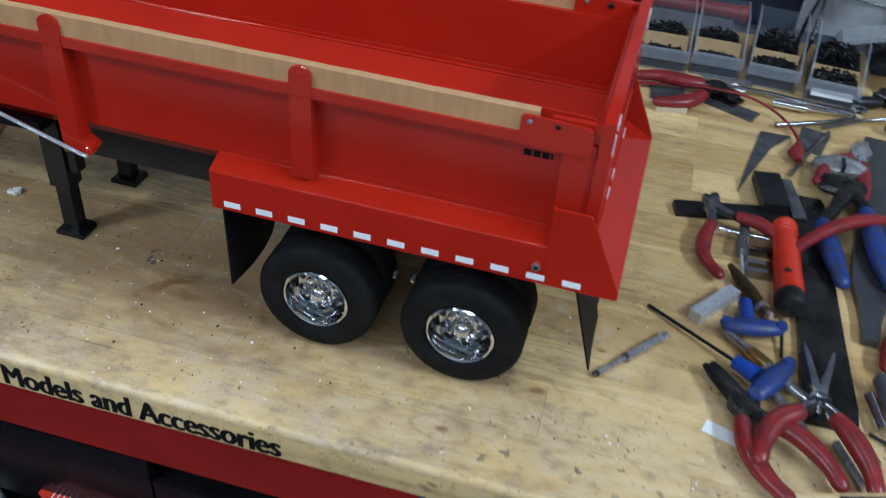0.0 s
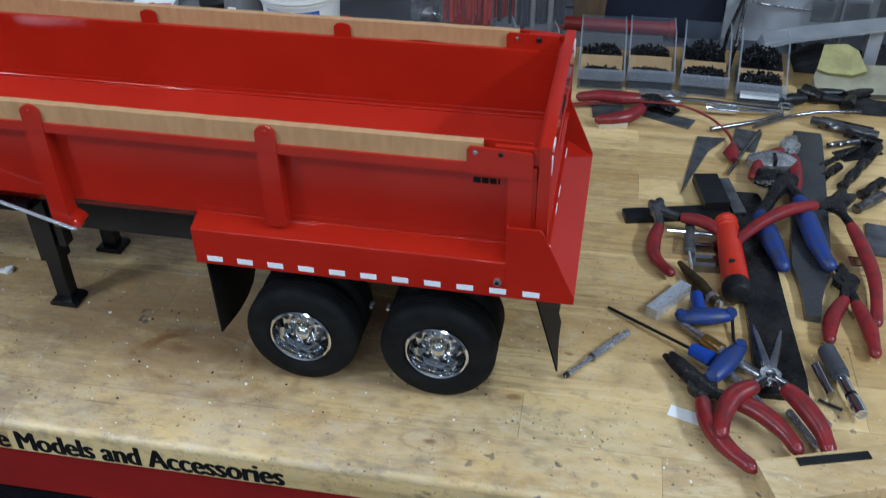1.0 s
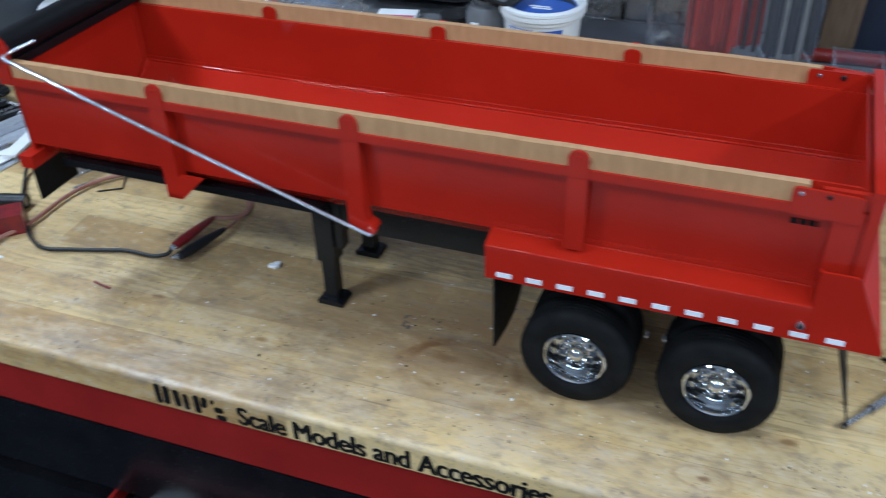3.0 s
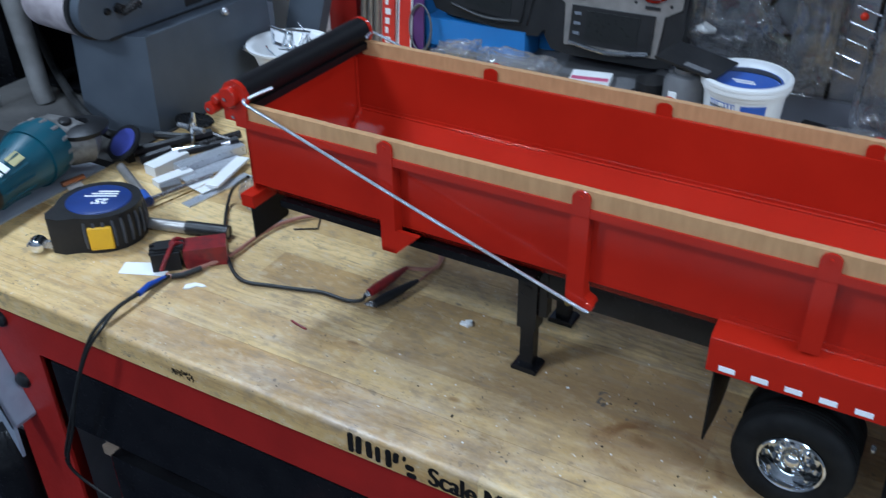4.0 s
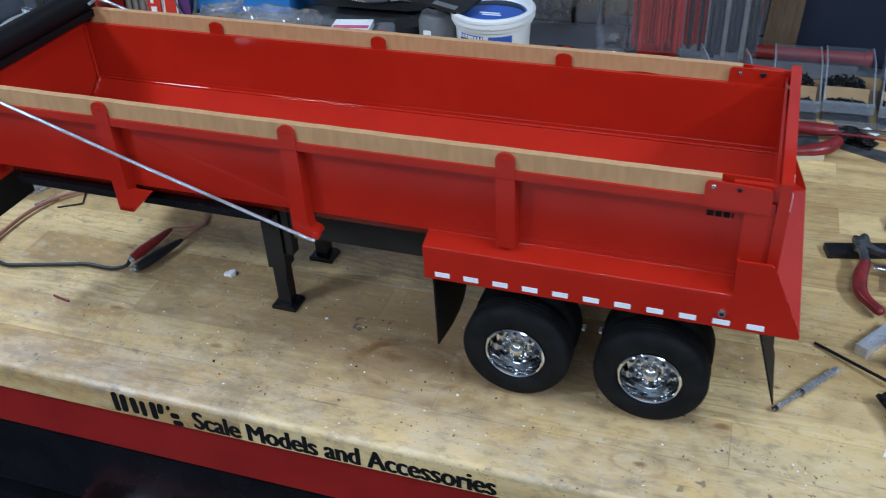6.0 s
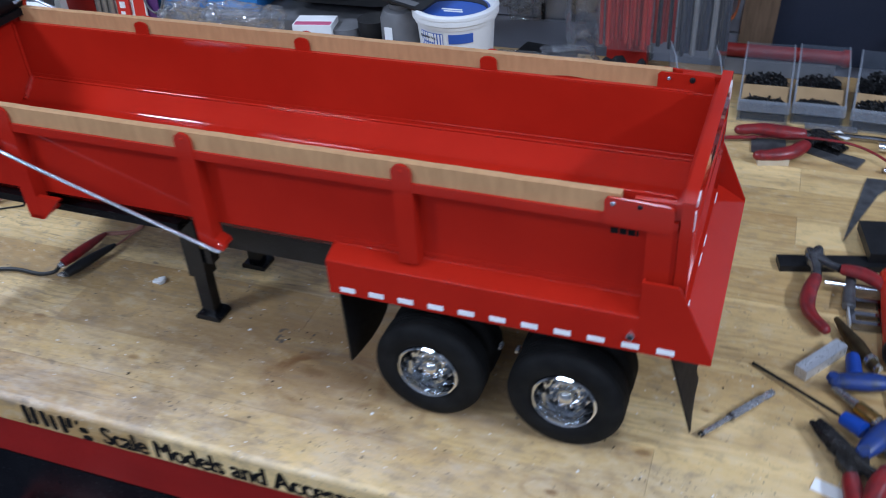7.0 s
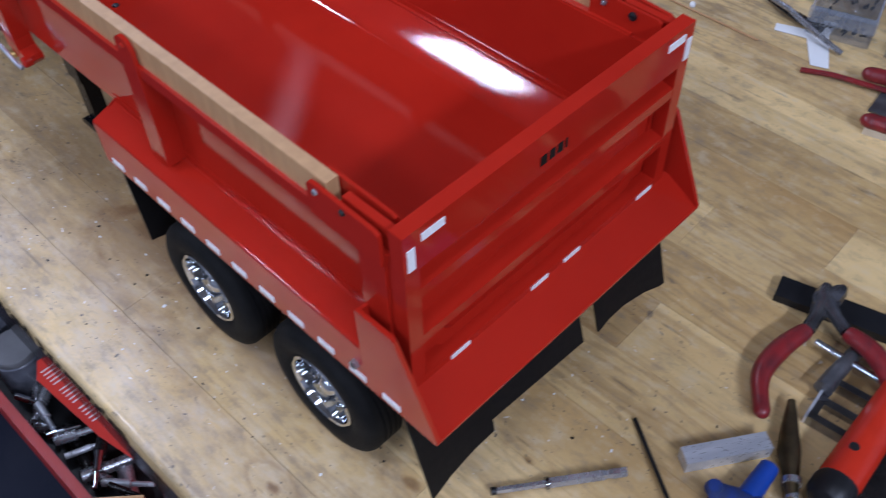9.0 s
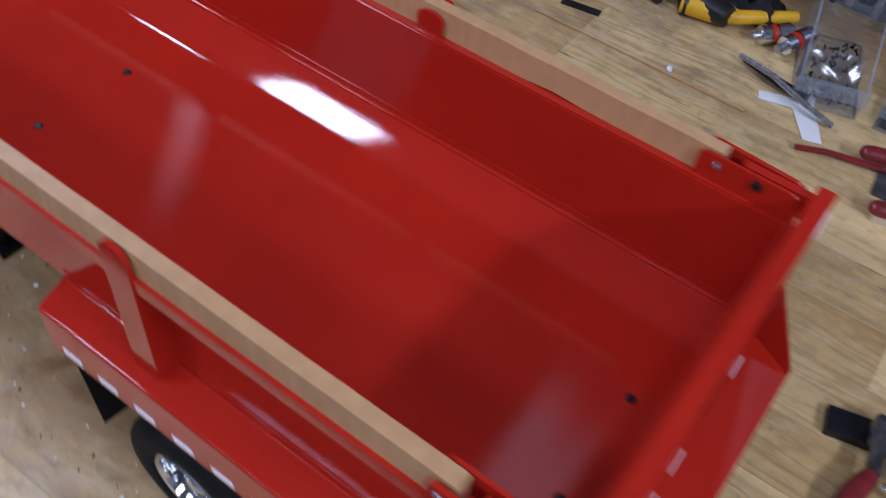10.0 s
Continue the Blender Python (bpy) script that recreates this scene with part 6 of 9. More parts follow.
for x in (-0.0105, 0.0115):
    bm = bm_new()
    box(bm, x, x + 0.0018, -0.0006, 0.002, 0, 0.2)
    part("edge", bm, PAPER, ob)
p = Vector((-0.814, 0.61, 0.08))
ob = thing("wire_coil", "coil of grey wire on a purple card", "wire coil", pose(p.x, 0.612, p.z - 0.02, -4, 0, 0))
bm = bm_new()
box(bm, -0.022, 0.004, 0.004, 0.006, -0.07, 0.1)
part("card", bm, PURPLECARD, ob)
for k in range(5):
    bm = bm_new()
    pts = [(0.018 * math.cos(TAU * i / 24) + 0.0005 * k, -0.0016 * (k - 2), 0.034 * math.sin(TAU * i / 24) + 0.001 * k) for i in range(25)]
    sweep(bm, pts, 0.0011, 6, up=(0, 1, 0))
    part("turn", bm, GREYPLASTIC, ob, smooth=True)
# orange and white box far left
p = Vector((-1.046, 0.66, 0.036))
ob = thing("carton", "orange and white striped carton behind the bench", "carton", pose(-1.008, 0.60, 0, 0, 0, 8))
bm = bm_new()
box(bm, -0.06, 0.03, 0, 0.07, 0, 0.17)
part("box", bm, PAPER, ob, bevel=0.0006)
for z in (0.075, 0.115, 0.150):
    bm = bm_new()
    prism(bm, [(-0.058, z), (0.029, z + 0.006), (0.029, z + 0.020), (-0.058, z + 0.014)], -0.0006, 0.0004, "y")
    part("stripe", bm, ORANGE, ob)

# blue panel with two radio transmitters
p, q = Vector((-0.873, 0.69, 0.015)), Vector((-0.632, 0.69, 0.052))
ob = thing("blue_card", "bright blue card leaning on the wall", "card", Matrix.Translation(((p.x + q.x) / 2, 0.688, 0)))
bm = bm_new()
box(bm, -(q.x - p.x) / 2, (q.x - p.x) / 2, 0, 0.006, 0.002, 0.34)
part("sheet", bm, BLUECARD, ob, bevel=0.001)


def transmitter(label, m, face, trim, w=0.19, h=0.20, arc=True):
    ob = thing("radio_transmitter", label, "radio transmitter", m, "radio transmitters")
    bm = bm_new()
    body = [(-0.5, 0.10), (-0.44, 0.02), (-0.30, 0.0), (0.30, 0.0), (0.44, 0.02), (0.5, 0.10), (0.5, 0.72), (0.46, 0.92), (0.36, 1.0), (-0.36, 1.0), (-0.46, 0.92), (-0.5, 0.72)]
    prism(bm, [(x * w, z * h) for x, z in body], 0, 0.042, "y")
    part("body", bm, DKPLASTIC, ob, bevel=0.006, segs=3)
    bm = bm_new()
    plate = [(-0.47, 0.40), (-0.36, 0.34), (-0.34, 0.07), (0.34, 0.07), (0.36, 0.34), (0.47, 0.40), (0.47, 0.72), (0.42, 0.90), (0.33, 0.96), (-0.33, 0.96), (-0.42, 0.90), (-0.47, 0.72)]
    prism(bm, [(x * w, z * h) for x, z in plate], -0.003, 0.0015, "y")
    fp = part("face_plate", bm, face, ob, bevel=0.0012)
    for sx in (-1, 1):
        g = Vector((sx * 0.27 * w, 0, 0.56 * h))
        bm = bm_new()
        lathe(bm, [(0.0185, -0.001), (0.0275, -0.001), (0.0290, 0.003), (0.0275, 0.0060), (0.0240, 0.0060), (0.0225, 0.002), (0.0185, -0.001)], 32, Matrix.Translation(g) @ pose(0, -0.003, 0, 90))
        gim = part("gimbal_ring", bm, trim, ob, smooth=True)
        bm = bm_new()
        lathe(bm, [(0, 0.001), (0.0235, 0.0015), (0.0235, 0.0), (0, 0)], 24, Matrix.Translation(g) @ pose(0, -0.003, 0, 90))
        part("gimbal_well", bm, LCD, gim)
        bm = bm_new()
        sweep(bm, [g + Vector((0, -0.003, 0)), g + Vector((-0.004, -0.022, -0.005)), g + Vector((-0.005, -0.026, -0.006))], [0.0022, 0.0026, 0.0034], 10)
        part("stick", bm, CHROME, gim, smooth=True)
        for dx, dz in ((-0.0235, -0.030), (0.0235, -0.030)):
            bm = bm_new()
            lathe(bm, [(0, 0.0012), (0.0018, 0.001), (0.0022, 0), (0, 0)], 10, Matrix.Translation(g + Vector((dx, 0, dz))) @ pose(0, -0.003, 0, 90))
            part("screw", bm, DARKBAR, fp, smooth=True)
        bm = bm_new()
        box(bm, g.x - 0.010, g.x + 0.010, -0.0048, -0.002, g.z - 0.0365, g.z - 0.0325)
        part("trim_slider", bm, DKPLASTIC, ob)
        bm = bm_new()
        box(bm, g.x - sx * 0.033 - 0.002, g.x - sx * 0.033 + 0.002, -0.0048, -0.002, g.z - 0.012, g.z + 0.012)
        part("trim_slider", bm, DKPLASTIC, ob)
        bm = bm_new()
        sweep(bm, [(sx * 0.33 * w, 0.018, h), (sx * 0.33 * w, 0.010, h + 0.018)], [0.0022, 0.0030], 8)
        part("toggle_switch", bm, CHROME, ob, smooth=True)
    bm = bm_new()
    box(bm, -0.30 * w, 0.30 * w, -0.0065, -0.002, 0.09 * h, 0.34 * h)
    scr = part("screen_bezel", bm, DKPLASTIC, ob, bevel=0.002, segs=2)
    bm = bm_new()
    box(bm, -0.185 * w, 0.20 * w, -0.0073, -0.006, 0.125 * h, 0.315 * h)
    part("screen", bm, LCD, scr)
    for k in range(3):
        bm = bm_new()
        box(bm, -0.275 * w, -0.225 * w, -0.0076, -0.006, (0.15 + 0.065 * k) * h, (0.17 + 0.065 * k) * h)
        part("button", bm, CHROME, scr)
    bm = bm_new()
    sweep(bm, curve_pts([(-0.29 * w, -0.007, 0.095 * h), (0, -0.0085, 0.060 * h), (0.29 * w, -0.007, 0.095 * h)], 6), 0.0030, 8)
    part("trim_arc", bm, CHROME if arc else DKPLASTIC, scr, smooth=True)
    bm = bm_new()
    sweep(bm, [(0, -0.001, 0.55 * h), (0, -0.009, 0.55 * h)], [0.0042, 0.0036], 12)
    part("neck_hook", bm, CHROME, ob, smooth=True)
    return ob


p = Vector((-0.529, 0.62, 0.056))
transmitter("silver faced radio transmitter with chrome gimbals", pose(p.x, 0.625, p.z, -10, 0, 0), SILVER, CHROME)
p = Vector((-0.715, 0.63, 0.049))
transmitter("black radio transmitter leaning on the blue card", pose(p.x - 0.004, 0.635, p.z + 0.026, -10, 6, 0), DKPLASTIC, GREYPLASTIC, 0.185, 0.19, False)
# shelf box that carries the transmitters
a, b = Vector((-0.782, 0.6, 0.047)), Vector((-0.431, 0.6, 0.085))
ob = thing("storage_box", "long dark grey storage box under the transmitters", "storage box", Matrix.Translation(((a.x + b.x) / 2, 0.612, 0)))
bm = bm_new()
box(bm, -(b.x - a.x) / 2 - 0.01, (b.x - a.x) / 2, 0, 0.075, 0, max(0.02, min(a.z, b.z) - 0.014))
part("box", bm, GREYPLASTIC, ob, bevel=0.002)

p = Vector((-0.715, 0.63, 0.049))
ob = thing("blue_carton", "bright blue flat carton under the black transmitter", "carton", Matrix.Translation((p.x - 0.015, 0.632, max(0.02, min(a.z, b.z) - 0.014))))
bm = bm_new()
box(bm, -0.085, 0.075, 0, 0.05, 0, p.z + 0.024 - max(0.02, min(a.z, b.z) - 0.014))
part("box", bm, BLUECARD, ob, bevel=0.0015)
# bags and packets
p = Vector((-0.719, 0.55, 0.056))
bag("plastic_bag", "crumpled clear bag of white foam", p.x, 0.56, 0.0, 0.038, 0.028, 0.036, 1.0)
p = Vector((-0.63, 0.54, 0.068))
bag("plastic_bag", "large crumpled clear polythene bag", p.x, 0.545, 0.0, 0.060, 0.035, 0.036, 2.2, 8)
p = Vector((-0.525, 0.56, 0.066))
ob = thing("small_carton", "small carton with pink and white label", "carton", pose(p.x, 0.545, 0, 0, 0, 10))
bm = bm_new()
box(bm, -0.026, 0.026, 0, 0.034, 0, 0.058)
part("box", bm, PAPER, ob, bevel=0.0006)
bm = bm_new()
box(bm, -0.024, 0.024, 0.002, 0.012, 0.0578, 0.0586)
part("pink_label", bm, mat("pink_print", (0.55, 0.10, 0.20), rough=0.5), ob)
bm = bm_new()
box(bm, -0.024, 0.024, -0.0008, 0.0006, 0.004, 0.030)
part("red_label", bm, REDCARD, ob)
# hanging bag with parts
p = Vector((-0.401, 0.66, 0.139))
ob = bag("parts_bag", "hanging clear bag holding white and steel parts", p.x, 0.668, p.z - 0.062, 0.062, 0.022, 0.075, 5.0)
for k, (dx, dz, r) in enumerate(((-0.012, 0.035, 0.008), (-0.022, 0.030, 0.005), (0.012, 0.026, 0.005), (0.028, 0.028, 0.004))):
    bm = bm_new()
    sweep(bm, [(dx - 0.012, -0.012, dz - 0.004), (dx, -0.014, dz), (dx + 0.014, -0.012, dz - 0.003)], [r * 0.4, r, r * 0.4], 10)
    part("loose_part", bm, WHITE if k == 0 else STEEL, ob, smooth=True)
# tape roll in its pack
p = Vector((-0.315, 0.66, 0.138))
ob = thing("tape_roll", "clear amber tape roll in hanging blister pack", "tape roll", Matrix.Translation((p.x, 0.664, p.z)))
bm = bm_new()
lathe(bm, [(0.024, 0), (0.036, 0.0), (0.0375, 0.002), (0.0375, 0.020), (0.036, 0.022), (0.024, 0.022), (0.024, 0)], 40, pose(0, 0.022, 0, 90))
part("tape", bm, mat("amber_tape", (0.15, 0.115, 0.045), (0.09, 0.07, 0.03), rough=0.12, coat=0.4, alpha=0.75), ob, smooth=True)
bm = bm_new()
lathe(bm, [(0, 0.002), (0.0235, 0.002), (0.0235, 0.0), (0, 0)], 32, pose(0, 0.006, 0, 90))
part("core", bm, GREYPLASTIC, ob)
bm = bm_new()
lathe(bm, [(0.0, 0.026), (0.030, 0.026), (0.043, 0.020), (0.0455, 0.004), (0.048, 0.001), (0.0, 0.001)], 36, pose(0, 0.026, 0, 90))
part("blister", bm, CLEAR, ob, smooth=True)
bm = bm_new()
box(bm, -0.05, 0.05, 0.0265, 0.028, -0.055, 0.09)
part("backing_card", bm, BAG, ob)
for k, (x, z, sx, sz, seed) in enumerate(((-0.451, 0.159, 0.030, 0.060, 11.0), (-0.375, 0.162, 0.040, 0.050, 12.5), (-0.351, 0.107, 0.036, 0.040, 14.0), (-0.280, 0.155, 0.030, 0.075, 15.5), (-0.285, 0.088, 0.034, 0.035, 17.0))):
    ob = bag("plastic_bag", "crumpled clear bag of small parts hung on the wall", x, 0.672, z - sz, sx, 0.016, sz, seed)
    # Added sheets darken what shows behind the first three bags.
    bm = bm_new()
    box(bm, -0.9 * sx, 0.9 * sx, 0.018, 0.020, 0.05 * sz, 1.9 * sz)
    part("backing", bm, (NAVY, DKPLASTIC, GREYPLASTIC, BAG, BAG)[k], ob)
    for i in range(3):
        bm = bm_new()
        sweep(bm, [(-0.4 * sx + 0.3 * sx * i, 0.002, 0.5 * sz), (-0.1 * sx + 0.2 * sx * i, -0.002, 0.62 * sz + 0.004 * i)], 0.0024, 8)
        part("small_part", bm, (DKPLASTIC, STEEL, GREYPLASTIC)[i], ob, smooth=True)
# rack of chrome pins
p, q = Vector((-0.248, 0.655, 0.178)), Vector((-0.224, 0.655, 0.043))
ob = thing("pin_rack", "hanging pack of bright steel pins in rows", "pin rack", Matrix.Translation(((p.x + q.x) / 2 + 0.002, 0.664, q.z)))
hh = p.z - q.z
bm = bm_new()
box(bm, -0.036, 0.036, 0.014, 0.016, -0.01, hh + 0.03)
part("card", bm, BAG, ob)
for x in (-0.020, 0.020):
    bm = bm_new()
    sweep(bm, [(x, 0.010, -0.005), (x, 0.010, hh + 0.01)], 0.0028, 8)
    part("rail", bm, TOOLSTEEL, ob, smooth=True)
for k in range(5):
    z = 0.034 + 0.0200 * k
    bm = bm_new()
    sweep(bm, [(-0.023 + 0.004 * k, 0.004, z + 0.004), (0.007 + 0.004 * k, -0.002, z - 0.003)], 0.0017, 8)
    part("pin", bm, ARMSTEEL if k % 2 else STEEL, ob, smooth=True)
bm = bm_new()
bmesh.ops.create_icosphere(bm, subdivisions=3, radius=0.005)
bmesh.ops.translate(bm, verts=bm.verts, vec=(0.004, -0.002, hh * 0.80))
part("red_bead", bm, ORANGE, ob, smooth=True)
bag("plastic_bag", "clear bag hanging beside the pins", p.x - 0.03, 0.672, q.z - 0.005, 0.030, 0.016, 0.080, 8.0)
bag("plastic_bag", "clear bag hanging beside the pins", p.x + 0.065, 0.672, q.z + 0.01, 0.026, 0.016, 0.060, 9.5)
p = Vector((-0.194, 0.66, 0.062))
bag("plastic_bag", "white translucent bag hanging by red rods", p.x, 0.668, p.z - 0.05, 0.026, 0.018, 0.070, 6.5, material=film("white_film", 0.10, 0.45, 30.0))

# white tub with blue printed lid, bottle and flat black pack
p = Vector((-0.334, 0.555, 0.096))
TX = p.x
ob = thing("plastic_tub", "white plastic tub with blue printed lid", "tub", Matrix.Translation((TX, 0.562, 0)))
bm = bm_new()
lathe(bm, [(0, 0), (0.040, 0), (0.042, 0.002), (0.0475, 0.078), (0.050, 0.079), (0.0505, 0.083), (0.048, 0.084), (0, 0.084)], 48)
part("tub", bm, WHITE, ob, smooth=True)
bm = bm_new()
lathe(bm, [(0, 0.0875), (0.0440, 0.0875), (0.0462, 0.0905), (0.0470, 0.0962), (0.0500, 0.0966), (0.0530, 0.0945), (0.0535, 0.0915), (0.0525, 0.0905), (0.0530, 0.0890), (0.0528, 0.0845), (0.0505, 0.0840), (0, 0.0840)], 48)
lid = part("lid", bm, WHITE, ob, smooth=True)
bm = bm_new()
lathe(bm, [(0, 0.0882), (0.0425, 0.0882), (0.0425, 0.0876), (0, 0.0876)], 40)
part("print", bm, LIDBLUE, lid, "blue printed disc", smooth=False)
# Navy crescent puts the rim wall's shade and reflection into colour.
bm = bm_new()
prism(bm, [(0.0395 * math.cos(radians(a)), 0.0395 * math.sin(radians(a))) for a in range(8, 173, 12)] + [(0.036 * math.cos(radians(a)), 0.006 + 0.018 * math.sin(radians(a))) for a in range(172, 7, -12)], 0.0883, 0.0889, "z")
part("print", bm, NAVY, lid, "dark crescent painted for shade inside the lid rim")
for x0, x1, y0 in ((-0.016, 0.010, -0.006), (-0.011, 0.013, -0.012)):
    bm = bm_new()
    box(bm, x0, x1, y0, y0 + 0.0032, 0.0883, 0.0887)
    part("print_bar", bm, PAPER, lid)


def on_tub(a0, a1, z0, z1, material, name):
    bm = bm_new()
    n = 8
    rows = []
    for z in (z0, z1):
        r = 0.0425 + 0.0055 * z / 0.078 + 0.0006
        rows.append([bm.verts.new((r * math.sin(radians(a0 + (a1 - a0) * k / n)), -r * math.cos(radians(a0 + (a1 - a0) * k / n)), z)) for k in range(n + 1)])
    for k in range(n):
        bm.faces.new((rows[0][k], rows[0][k + 1], rows[1][k + 1], rows[1][k]))
    part(name, bm, material, ob)


on_tub(-40, 0, 0.026, 0.0745, LIDBLUE, "label_frame"), on_tub(-39, -1, 0.0270, 0.0735, PAPER, "label")
for k in range(6):
    on_tub(-36, -6 - (k % 3) * 5, 0.030 + 0.006 * k, 0.0325 + 0.006 * k, LIDBLUE, "print_bar")
letters("lettering", "Nutrition Facts", INK, 0.0046, pose(0.0487 * math.sin(radians(-22)), -0.0487 * math.cos(radians(-22)), 0.0672, 90, 0, -22) @ Matrix.Translation((-0.0128, 0, 0)), ob, 0.80, 0.0, 0.0002)
on_tub(8, 44, 0.062, 0.074, LIDBLUE, "print_bar")
for z in (0.012, 0.026, 0.040):
    on_tub(12, 42, z, z + 0.010, GREYPLASTIC, "print_bar")
p = Vector((-0.406, 0.55, 0.076))
ob = thing("grey_bottle", "short grey plastic bottle with white label", "bottle", Matrix.Translation((p.x, 0.56, 0)))
bm = bm_new()
lathe(bm, [(0, 0), (0.024, 0), (0.0255, 0.002), (0.0255, 0.074), (0.021, 0.084), (0.014, 0.086), (0.014, 0.092), (0, 0.092)], 28)
part("bottle", bm, GREYPLASTIC, ob, smooth=True)
bm = bm_new()
box(bm, -0.012, -0.002, -0.0262, -0.0245, 0.02, 0.068)
part("label", bm, PAPER, ob)
for k, (dx, c, r, h) in enumerate(((-0.045, DKPLASTIC, 0.019, 0.062), (-0.085, GREYPLASTIC, 0.020, 0.05))):
    ob = thing("small_jar", "small dark plastic jar with lid", "jar", Matrix.Translation((p.x + dx, 0.575, 0)), "small jars")
    bm = bm_new()
    lathe(bm, [(0, 0), (r, 0), (r, h * 0.75), (r * 1.08, h * 0.76), (r * 1.08, h), (0, h)], 24)
    part("jar", bm, c, ob, smooth=True)
p = Vector((-0.394, 0.55, 0.105))
ob = thing("flat_pack", "flat black plastic pack lying on the bottle", "packet", pose(p.x - 0.002, 0.560, 0.1002, 4, 6, -14))
bm = bm_new()
box(bm, -0.042, 0.040, -0.026, 0.030, 0, 0.003)
part("packet", bm, DKPLASTIC, ob, bevel=0.0008)
bm = bm_new()
box(bm, -0.005, 0.028, -0.022, -0.012, 0.0028, 0.0034)
part("print_bar", bm, GREYPLASTIC, ob)

# hanging bundles of red and dark rods
def rods(label, x0, x1, y, z0, z1, n, materials, seed, r=0.0028):
    ob = thing("rod_bundle", label, "rod bundle", Matrix.Translation(((x0 + x1) / 2, y, z0)), "hanging rod bundles")
    g = random.Random(seed)
    w = x1 - x0
    for k in range(n):
        x = -w / 2 + w * (k + 0.5) / n
        dz = g.uniform(0, 0.012)
        bm = bm_new()
        sweep(bm, [(x + g.uniform(-0.001, 0.001), g.uniform(-0.006, 0.006), dz), (x + g.uniform(-0.002, 0.002), g.uniform(-0.006, 0.006), z1 - z0)], r * g.uniform(0.75, 1.1), 8)
        part("rod", bm, materials[k % len(materials)], ob, smooth=True)
    bm = bm_new()
    box(bm, -w / 2 - 0.003, w / 2 + 0.003, -0.0095, -0.0088, 0.0, z1 - z0)
    part("sleeve", bm, SLEEVE, ob, "clear plastic sleeve")
    bm = bm_new()
    box(bm, -w / 2, w / 2, 0.008, BACK_Y - y - 0.001, z1 - z0 - 0.02, z1 - z0)
    part("hanger", bm, GREYPLASTIC, ob)


REDROD = mat("red_styrene", (0.30, 0.012, 0.015), (0.22, 0.010, 0.012), rough=0.35, scale=60, rand=0.25)
DARKROD = mat("dark_styrene", (0.014, 0.017, 0.028), (0.028, 0.032, 0.045), rough=0.35, scale=60, rand=0.3)
a, b = Vector((-0.164, 0.6, 0.04)), Vector((-0.105, 0.6, 0.044))
rods("hanging bundle of thin red plastic rods", a.x, b.x, 0.60, a.z, 0.50, 14, (REDROD, REDROD, REDDARK, REDROD, REDDARK), 4)
a, b = Vector((-0.103, 0.61, 0.036)), Vector((-0.078, 0.61, 0.036))
rods("narrow bundle of dark red plastic rods", a.x, b.x, 0.61, a.z, 0.50, 6, (REDDARK, DARKROD, REDROD), 6)
a, b = Vector((-0.073, 0.6, 0.047)), Vector((-0.018, 0.6, 0.045))
rods("hanging bundle of dark plastic strips in clear sleeves", a.x, b.x, 0.60, a.z - 0.01, 0.50, 13, (DARKROD, DARKROD, NAVY, DARKROD, GREYPLASTIC), 7, 0.0034)
p = Vector((-0.023, 0.64, 0.073))
ob = thing("copper_coil", "small coil of bare copper wire on the wall", "wire coil", Matrix.Translation((p.x, 0.690, p.z)))
for k in range(6):
    bm = bm_new()
    sweep(bm, [(0.010 * math.cos(TAU * i / 20), -0.002 * k, 0.022 * math.sin(TAU * i / 20)) for i in range(21)], 0.0012, 6, up=(0, 1, 0))
    part("turn", bm, COPPER, ob, smooth=True)

# tools and dark odds and ends on the bench behind the trailer
p = Vector((-0.185, 0.556, 0.02))
ob = thing("cordless_tool", "silver and black rotary tool lying at the back", "rotary tool", pose(p.x - 0.012, p.y + 0.012, 0.0125, 0, 0, -8) @ Matrix.Scale(0.68, 4))
bm = bm_new()
sweep(bm, [(-0.035, 0, 0), (-0.034, 0, 0), (0.035, 0, 0)], [0.012, 0.0145, 0.0145], 16)
part("barrel", bm, CHROME, ob, smooth=True)
bm = bm_new()
sweep(bm, [(0.035, 0, 0), (0.06, 0, 0), (0.10, -0.004, 0)], [0.016, 0.0175, 0.013], 16)
part("grip", bm, DKPLASTIC, ob, smooth=True)
bm = bm_new()
sweep(bm, [(-0.06, 0, 0), (-0.035, 0, 0)], [0.006, 0.010], 12)
part("nose", bm, DKPLASTIC, ob, smooth=True)
p = Vector((-0.264, 0.617, 0.01))
flat_bar("black_case", "flat dark case lying at the back of the bench", "case", (p.x - 0.012, p.y + 0.024), (p.x + 0.058, p.y + 0.010), 0.022, 0.022, 0.010, DKPLASTIC)
bag("plastic_bag", "flattened clear plastic sheet behind the trailer", -0.262, 0.588, 0.0, 0.040, 0.020, 0.012, 31.0)
bag("plastic_bag", "flattened clear plastic sheet behind the trailer", -0.205, 0.612, 0.0, 0.036, 0.016, 0.014, 33.0, 12)
p = Vector((-0.136, 0.657, 0))
ob = thing("metal_can", "small can with shiny rim at the back", "can", Matrix.Translation((p.x + 0.01, p.y + 0.01, 0)))
bm = bm_new()
lathe(bm, [(0, 0), (0.018, 0), (0.0185, 0.001), (0.0185, 0.038), (0.0175, 0.040), (0, 0.040)], 24)
part("can", bm, STEEL, ob, smooth=True)
q, d = Vector((-0.22, 0.562, 0.0056)), Vector((0.0329, -0.0120, 0))
rod("loose_tool", "loose dark tool at the back of the bench", "hand tool", [q - d, q, q + d], [0.003, 0.0055, 0.004], DKPLASTIC, 8)
heap("tool_pouch", "crumpled black tool pouch under the red rods", "pouch", -0.172, -0.098, 0.578, 0.616, 0.030, 9.0, BLACKCLOTH)
